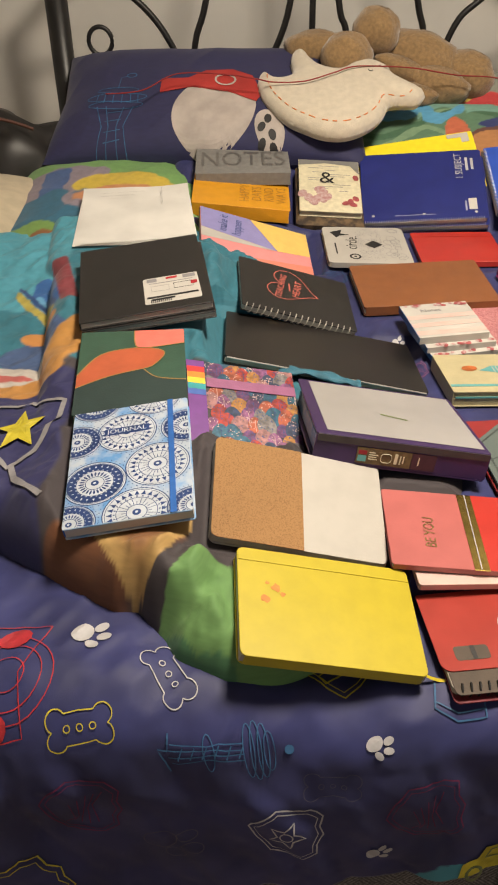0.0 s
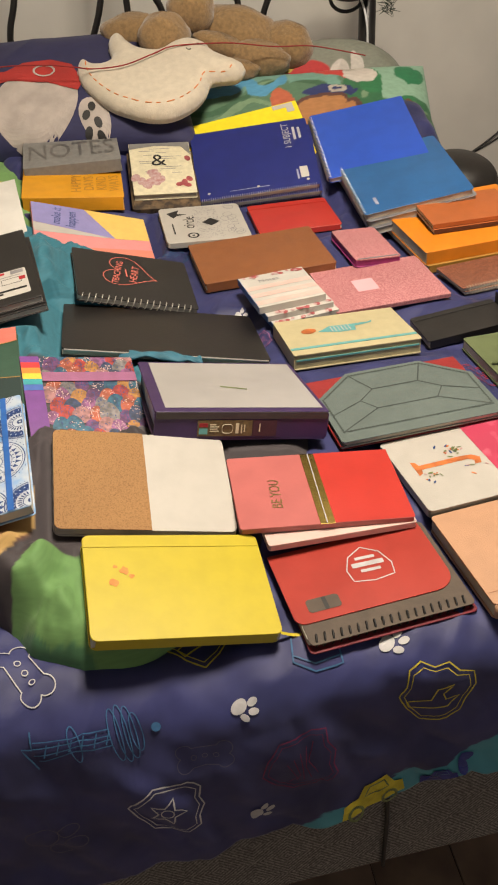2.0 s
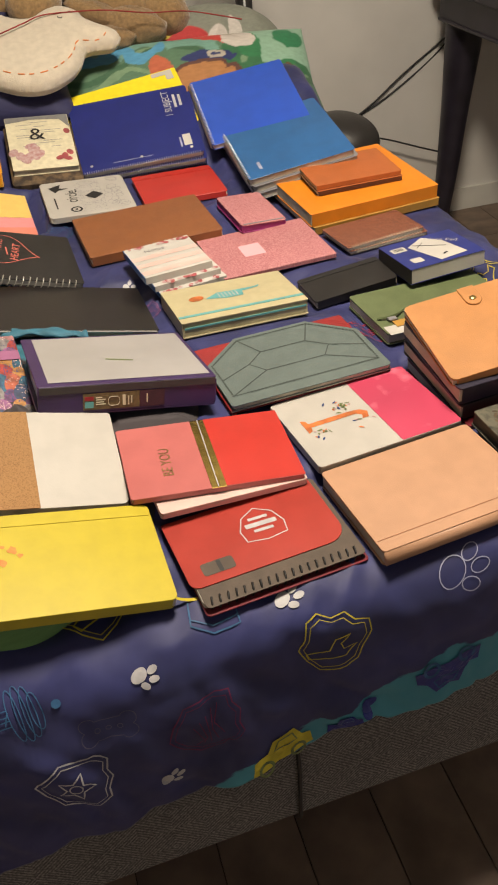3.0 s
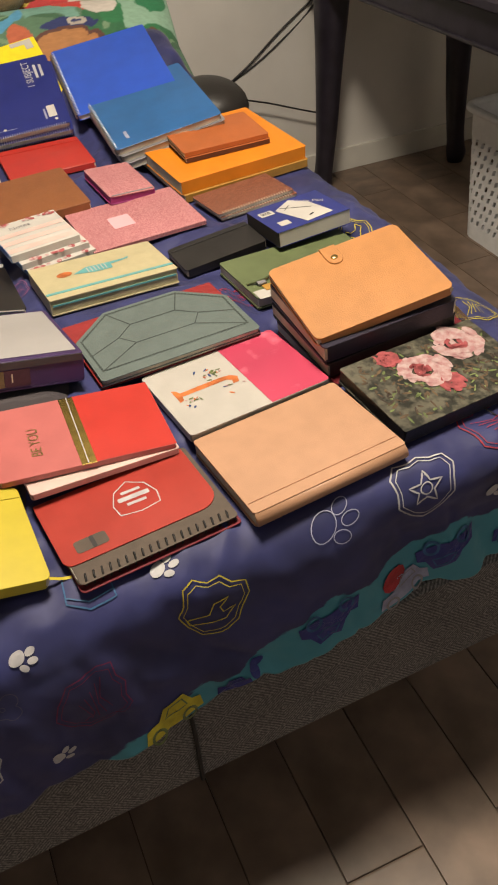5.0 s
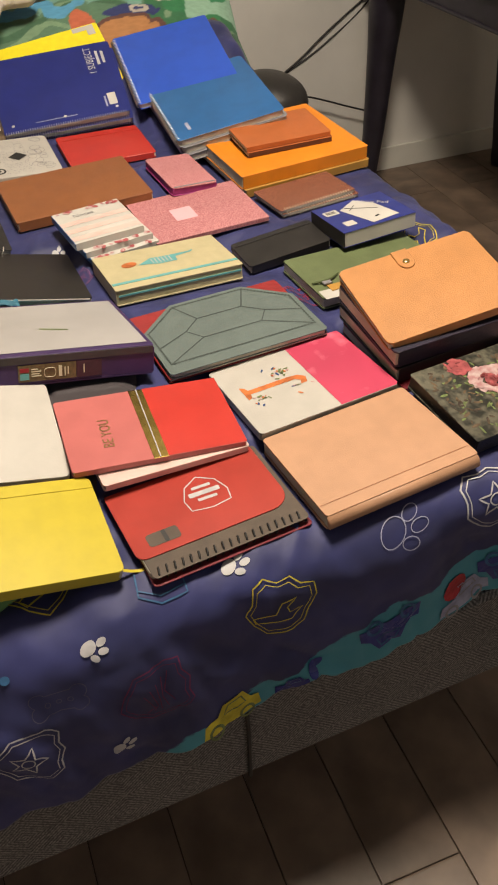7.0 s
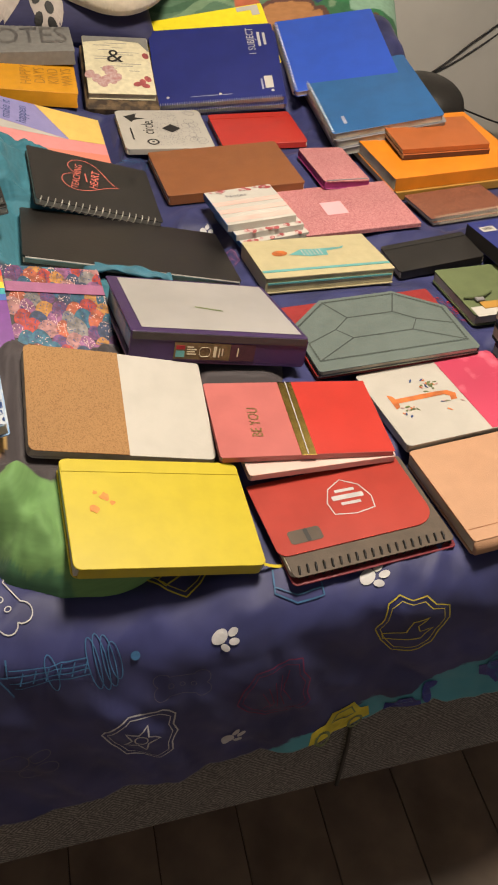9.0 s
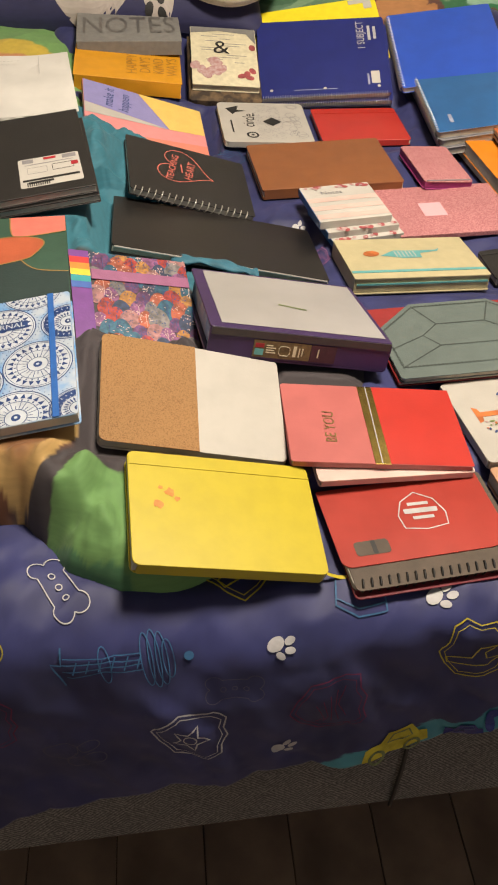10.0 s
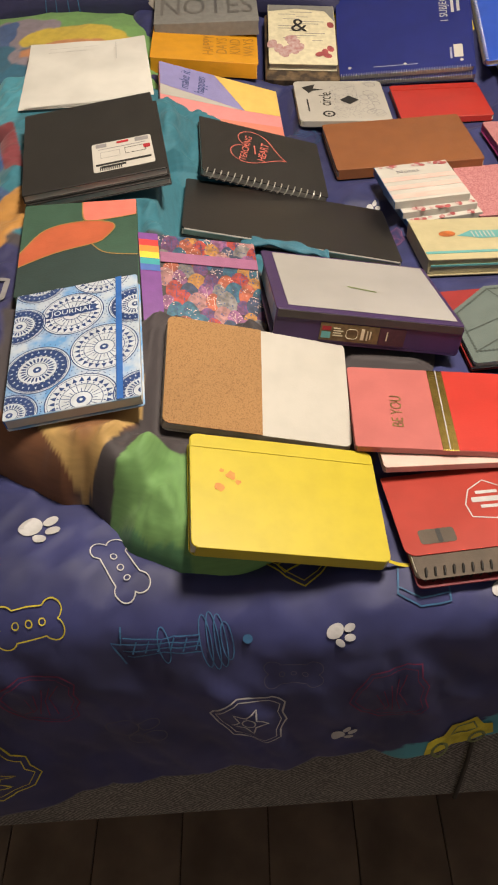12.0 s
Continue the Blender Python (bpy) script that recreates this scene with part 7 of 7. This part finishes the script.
# ---- soft toys ----
def build_dove():
    """Flat stuffed cushion in the shape of a bird."""
    P = [(0.120, 2.252), (0.138, 2.246), (0.150, 2.222), (0.175, 2.192), (0.218, 2.178), (0.255, 2.200), (0.297, 2.209), (0.335, 2.185), (0.353, 2.150), (0.411, 2.100), (0.405, 2.072), (0.385, 2.060), (0.330, 2.058), (0.310, 2.020), (0.284, 1.990), (0.245, 1.966),
         (0.204, 1.957), (0.160, 1.965), (0.127, 1.982), (0.085, 2.010), (0.050, 2.052), (0.028, 2.095), (0.021, 2.138), (0.028, 2.166), (0.045, 2.166), (0.062, 2.150), (0.09, 2.152), (0.106, 2.172), (0.102, 2.205), (0.106, 2.238)]
    m = pose(0.2, 2.1, 0.905, 23.3, 0, 0)
    pts = [((x - 0.2), (y - 2.1) / math.cos(radians(23.3))) for x, y in P]
    pts = [q[:2] for q in spline([(*p, 0) for p in pts + pts[:1]], 3)[:-1]]
    A = np.array(pts)
    g = 170
    xs, ys = np.linspace(A[:, 0].min() - 0.004, A[:, 0].max() + 0.004, g), np.linspace(A[:, 1].min() - 0.004, A[:, 1].max() + 0.004, g)
    X, Y = np.meshgrid(xs, ys, indexing="ij")
    D = inside(pts, X, Y)
    D1 = np.clip(D / 0.045, 0, 1)
    H = 0.030 * np.sqrt(np.clip(1 - (1 - D1) ** 2, 0, 1)) + 0.0015
    me_v, me_f = [], []
    idx = np.arange(g * g).reshape(g, g)
    ok = D > -0.002
    okc = ok[:-1, :-1] & ok[1:, :-1] & ok[1:, 1:] & ok[:-1, 1:]
    f = np.stack([idx[:-1, :-1], idx[1:, :-1], idx[1:, 1:], idx[:-1, 1:]], -1)[okc]
    for s in (1, -1):
        me_v += np.stack([X.ravel(), Y.ravel(), (s * H).ravel()], 1).tolist()
    allf = f.tolist() + (f[:, ::-1] + g * g).tolist()
    edges = {}
    for q in f.tolist():
        for a, b in zip(q, q[1:] + q[:1]):
            edges[(a, b)] = 1
    for a, b in edges:
        if (b, a) not in edges:
            allf.append([b, a, a + g * g, b + g * g])
    me = bpy.data.meshes.new("bird_cushion")
    used = sorted({i for q in allf for i in q})
    mp = {u: i for i, u in enumerate(used)}
    me.from_pydata([me_v[i] for i in used], [], [[mp[i] for i in q] for q in allf])
    for p in me.polygons:
        p.use_smooth = True
    me.materials.append(M["ivory_plush"])
    ob = tagged(new("bird_cushion", me), "ivory bird-shaped stuffed cushion with orange stitching and red yarn", "soft toy")
    ob.matrix_basis = m

    def top(x, y):
        d1 = np.clip(inside(pts, np.array([x]), np.array([y]))[0] / 0.045, 0, 1)
        return 0.030 * math.sqrt(max(0, 1 - (1 - d1) ** 2)) + 0.0015
    # dashes of stitching along the lower rim
    rim = [(x * 0.88, y * 0.88 + 0.004) for x, y in [((px - 0.2), (py - 2.1) / math.cos(radians(23.3))) for px, py in P[10:24]]]
    rim = dense([q[:2] for q in spline([(*p, 0) for p in rim], 4)], 0.0048, False)
    bm = bmesh.new()
    for k in range(0, len(rim) - 3, 4):
        tube(bm, [(x, y, top(x, y) + 0.0008) for x, y in rim[k:k + 3]], 0.0014, 5)
    part("stitching", bm, M["stitch"], ob)
    bm = bmesh.new()
    tube(bm, [(x, y, top(x, y) + 0.0008) for x, y in ((0.083, 0.052), (0.085, 0.046), (0.090, 0.044), (0.094, 0.047))], 0.0009, 5)
    blob(bm, (0.113, 0.068, top(0.113, 0.068)), (0.003, 0.002, 0.001), seg=8)
    part("stitched_mark", bm, M["ink"], ob)


build_dove()
# red yarn lying over the pillows and the cushion
yarn = spline([(-0.335, 2.055, 0.925), (-0.25, 2.065, 0.930), (-0.17, 2.115, 0.955), (-0.05, 2.095, 0.955), (0.02, 2.085, 0.946), (0.06, 2.080, 0.940), (0.13, 2.082, 0.941), (0.20, 2.11, 0.953), (0.25, 2.135, 0.961), (0.33, 2.145, 0.958), (0.40, 2.13, 0.955), (0.50, 2.15, 0.935), (0.60, 2.16, 0.925), (0.72, 2.12, 0.90)], 8)
tagged(part("yarn_string", tube(bmesh.new(), yarn, 0.0016, 6), M["yarn"], smooth=True), "thin dark red yarn lying across the pillows", "yarn")


def build_teddy():
    bm = bmesh.new()
    for c, r, rot in (((0.240, 2.23, 0.968), (0.066, 0.052, 0.054), (0, 0, 20)), ((0.316, 2.285, 1.012), (0.060, 0.056, 0.058), (0, 20, 0)), ((0.17, 2.30, 0.975), (0.085, 0.05, 0.042), (0, 0, -6)),
                      ((0.425, 2.32, 0.935), (0.125, 0.08, 0.075), (0, 12, -12)), ((0.385, 2.24, 0.930), (0.078, 0.036, 0.028), (0, 24, -8)), ((0.47, 2.225, 0.895), (0.085, 0.05, 0.045), (0, 10, -10)), ((0.56, 2.29, 0.905), (0.07, 0.06, 0.06), (0, 28, -20)), ((0.40, 2.20, 0.88), (0.08, 0.045, 0.03), (0, 0, 0))):
        blob(bm, c, r, rot, 28, 0.10)
    rnd = random.Random(1)
    # short pile: many fine tufts
    faces = [f for f in bm.faces]
    tufts = []
    for f in faces:
        for _ in range(3):
            w = [rnd.random() for _ in f.verts]
            s = sum(w)
            p = sum((v.co * (k / s) for v, k in zip(f.verts, w)), Vector())
            f.normal_update()
            tufts.append((p, f.normal.copy()))
    for p, n in tufts:
        t = Vector((rnd.gauss(0, 1), rnd.gauss(0, 1), rnd.gauss(0, 1) - 0.4))
        t = (t - n * t.dot(n)).normalized()
        q = p + n * 0.0018 + t * 0.0045
        s = n.cross(t) * 0.0008
        bm.faces.new([bm.verts.new(v) for v in (p + s, p - s, q)])
    ob = part("teddy_bear", bm, M["plush"], smooth=True)
    tagged(ob, "light brown plush teddy bear lying slumped on the pillows", "soft toy")


build_teddy()


# ---- things round the bed ----
def build_desk():
    e = thing("desk", pose(1.85, 2.1, 0), "dark stained wooden desk with curved legs beside the wall", "desk")
    o = Vector((-1.85, -2.1, 0))
    part("desktop", prism(bmesh.new(), rrect(0.70, 1.46, 0.02, 1.855, 1.96), 0.802, 0.832, 0.006), M["desk"], e, local=Matrix.Translation(o))
    part("apron", box(bmesh.new(), 1.53, 2.16, 1.28, 2.66, 0.712, 0.801, 0.004), M["desk"], e, local=Matrix.Translation(o))
    part("bead", tube(bmesh.new(), [(1.529, 1.285, 0.716), (1.529, 2.655, 0.716)], 0.006, 8), M["desk"], e, local=Matrix.Translation(o))
    prof = [(0.0, 0.715, 0.062), (0.002, 0.62, 0.058), (0.008, 0.5, 0.050), (0.014, 0.38, 0.044), (0.020, 0.25, 0.039), (0.028, 0.14, 0.034), (0.036, 0.075, 0.034), (0.042, 0.035, 0.038), (0.040, 0.0, 0.030)]
    for x, y, sx in ((1.592, 2.60, -1), (2.095, 2.60, 1), (1.592, 1.34, -1), (2.095, 1.34, 1)):
        bm = bmesh.new()
        rings = [[bm.verts.new((x + sx * dx + r * cx, y + r * cy, z)) for cx, cy in ellipse(0, 0, 1, 1, 0, 18)] for dx, z, r in spline(prof, 3)]
        for a, b in zip(rings, rings[1:]):
            for k in range(18):
                bm.faces.new((a[k], a[(k + 1) % 18], b[(k + 1) % 18], b[k]))
        bm.faces.new(rings[0])
        bm.faces.new(rings[-1][::-1])
        part("leg", bm, M["desk"], e, smooth=True, local=Matrix.Translation(o))


def build_basket():
    e = thing("laundry_basket", pose(2.01, 1.93, 0), "white plastic laundry basket with diamond holes", "basket")
    W, D, H = 0.40, 0.30, 0.42
    def ring(z, k=0.0, n=6):
        f = 1 + 0.10 * z / H
        return rrect(W * f + k, D * f + k, 0.05, n=n)
    # solid bands at foot and rim, pierced wall between
    for z0, z1 in ((0.0, 0.05), (0.335, 0.42)):
        bm = bmesh.new()
        a, b = ring(z0), ring(z1)
        a2, b2 = ring(z0, -0.006), ring(z1, -0.006)
        N_ = len(a)
        va, vb = [bm.verts.new((*p, z0)) for p in a], [bm.verts.new((*p, z1)) for p in b]
        wa, wb = [bm.verts.new((*p, z0)) for p in a2], [bm.verts.new((*p, z1)) for p in b2]
        for i in range(N_):
            j = (i + 1) % N_
            for q in ((va[i], va[j], vb[j], vb[i]), (wa[j], wa[i], wb[i], wb[j]), (vb[i], vb[j], wb[j], wb[i]), (va[j], va[i], wa[i], wa[j])):
                bm.faces.new(q)
        part("band", bm, M["plastic"], e)
    part("rim", tube(bmesh.new(), [(*p, 0.42) for p in ring(0.42, 0.012)], 0.012, 8, True), M["plastic"], e, smooth=True)
    part("bottom", prism(bmesh.new(), ring(0, -0.004), 0.002, 0.006), M["plastic"], e)
    def along(q, z):
        """Point on the wall at a share q of the way round."""
        r = ring(z)
        seg = [math.dist(r[k], r[(k + 1) % len(r)]) for k in range(len(r))]
        at = (q % 1) * sum(seg)
        for k, ln in enumerate(seg):
            if at <= ln:
                f = at / ln
                (x0, y0), (x1, y1) = r[k], r[(k + 1) % len(r)]
                return (x0 + (x1 - x0) * f, y0 + (y1 - y0) * f, z)
            at -= ln
        return (*r[0], z)
    # wall of the basket, pierced by slanting diamond holes
    bm = bmesh.new()
    nu, nv, z0, z1 = 44, 9, 0.048, 0.338
    for i in range(nu):
        for k in range(nv):
            def pt(a, b):
                zz = z0 + (z1 - z0) * (k + b) / nv
                return bm.verts.new(along((i + a + 0.5 * (k + b)) / nu, zz))
            cs = [pt(*c) for c in ((0, 0), (1, 0), (1, 1), (0, 1))]
            hs = [pt(*c) for c in ((0.36, 0.14), (0.76, 0.28), (0.64, 0.86), (0.24, 0.72))]
            for a in range(4):
                bm.faces.new((cs[a], cs[(a + 1) % 4], hs[(a + 1) % 4], hs[a]))
    bmesh.ops.remove_doubles(bm, verts=bm.verts, dist=0.0003)
    wall = part("lattice", bm, M["plastic"], e, "pierced plastic wall with diamond holes")
    sol = wall.modifiers.new("thickness", "SOLIDIFY")
    sol.thickness, sol.offset = 0.004, -1


def build_round_case():
    e = thing("round_case", pose(0.850, 1.80, 0.655, 0, 4, 0), "black round zip case lying on the bed edge", "case")
    part("lower_shell", prism(bmesh.new(), ellipse(0, 0, 0.088, 0.105, 0, 40), 0.0, 0.030, 0.006), M["black"], e)
    part("zip", prism(bmesh.new(), ellipse(0, 0, 0.0885, 0.1055, 0, 40), 0.0295, 0.0335, 0.0005), M["black_metal"], e)
    part("upper_shell", blob(bmesh.new(), (0, 0, 0.032), (0.087, 0.104, 0.056), seg=32), M["black"], e, smooth=True)


def build_cables():
    y = WY - 0.008
    c1 = spline([(1.605, y - 0.05, 0.66), (1.58, y, 0.615), (1.45, y, 0.53), (1.35, y, 0.455), (1.24, y, 0.385), (1.16, y, 0.30), (1.12, y - 0.02, 0.0)], 8)
    c2 = spline([(1.13, y, 0.42), (1.20, y - 0.02, 0.43), (1.27, y - 0.05, 0.375), (1.40, y - 0.05, 0.33), (1.52, y - 0.05, 0.285), (1.62, y - 0.05, 0.25)], 8)
    c3 = [(x + 0.012 * math.sin(k * 0.13), yy + 0.006, z - 0.020 + 0.010 * math.cos(k * 0.21)) for k, (x, yy, z) in enumerate(c1[:-6])]
    for c in (c1, c2, c3):
        tagged(part("power_cable", tube(bmesh.new(), c, 0.0032, 6), M["cable"], smooth=True), "black power cable hanging along the wall", "cable")


def build_clip_lamp():
    e = thing("clip_lamp", pose(0.745, 2.40, 1.03), "black and steel clip lamp on the headboard", "lamp")
    part("shade", prism(bmesh.new(), ellipse(0, 0, 0.062, 0.062, 0, 28), 0.0, 0.022, 0.003), M["steel"], e, "brushed steel band", local=pose(0, 0, 0.012, 20, 0, 0))
    part("housing", prism(bmesh.new(), ellipse(0, 0, 0.064, 0.064, 0, 28), 0.0, 0.03, 0.004), M["black_metal"], e, local=pose(0, -0.006, -0.022, 20, 0, 0))
    part("ring", tube(bmesh.new(), [(0.046 * math.cos(a), -0.01, -0.035 + 0.038 * math.sin(a)) for a in np.linspace(0, 6.283, 28, endpoint=False)], 0.005, 7, True), M["black_metal"], e, smooth=True)
    part("lead", tube(bmesh.new(), spline([(0.03, 0, -0.02), (0.05, -0.03, -0.10), (0.055, -0.02, -0.22)], 6), 0.003, 6), M["plastic"], e, smooth=True)


def build_tinsel():
    bm = bmesh.new()
    rnd = random.Random(6)
    for _ in range(260):
        z = rnd.uniform(0.94, 1.10)
        p = Vector((0.862 + rnd.gauss(0, 0.006), 2.40, z))
        q = p + Vector((rnd.gauss(0, 0.012), rnd.gauss(0, 0.012), rnd.gauss(0, 0.008)))
        tube(bm, [p, q], 0.0008, 3)
    tagged(part("tinsel", bm, M["leaf_dark"]), "strand of dark green tinsel hanging on the headboard post", "tinsel")


def build_left_bag():
    e = thing("bag", pose(-0.635, 2.10, 0.60), "black bag standing beside the pillow", "bag")
    bm = bmesh.new()
    blob(bm, (0.03, 0.02, 0.10), (0.19, 0.13, 0.155), (0, 0, 10), 28, 0.35)
    part("body", bm, M["black"], e, smooth=True)
    bm = bmesh.new()
    tube(bm, spline([(-0.10, -0.05, 0.245), (-0.02, -0.06, 0.285), (0.06, -0.05, 0.270), (0.12, -0.05, 0.25)], 6), 0.004, 6)
    part("strap", bm, M["rust_dark"], e, smooth=True)


M["leaf_dark"] = mat("green_foil", (0.012, 0.03, 0.014), 0.3, 0.3, 60, 0)
build_desk()
build_basket()
build_round_case()
build_cables()
build_clip_lamp()
build_tinsel()
build_left_bag()

# ---- floor tiles ----
tile_mesh = bpy.data.meshes.new("tile")
bm = bmesh.new()
TX, TY = 0.1345, 0.60
prism(bm, rrect(TX - 0.0022, TY - 0.0022, 0.001, n=1), -0.0045, 0.0, 0.0006)
bm.to_mesh(tile_mesh)
bm.free()
tile_mesh.materials.append(M["floor"])
for i in range(32):
    for j in range(9):
        x, y = 0.5225 + TX * (i - 15), -2.002 + TY * j + (0.3 if i % 2 else 0.0)
        lo, hi = max(y - TY / 2, -1.6), min(y + TY / 2, WY - 0.014)
        if -1.62 < x < 2.62 and hi - lo > 0.02:
            t = new("tile", tile_mesh)
            t.parent = floor
            t.location, t.scale = (x, (lo + hi) / 2, 0), (1, (hi - lo) / TY, 1)
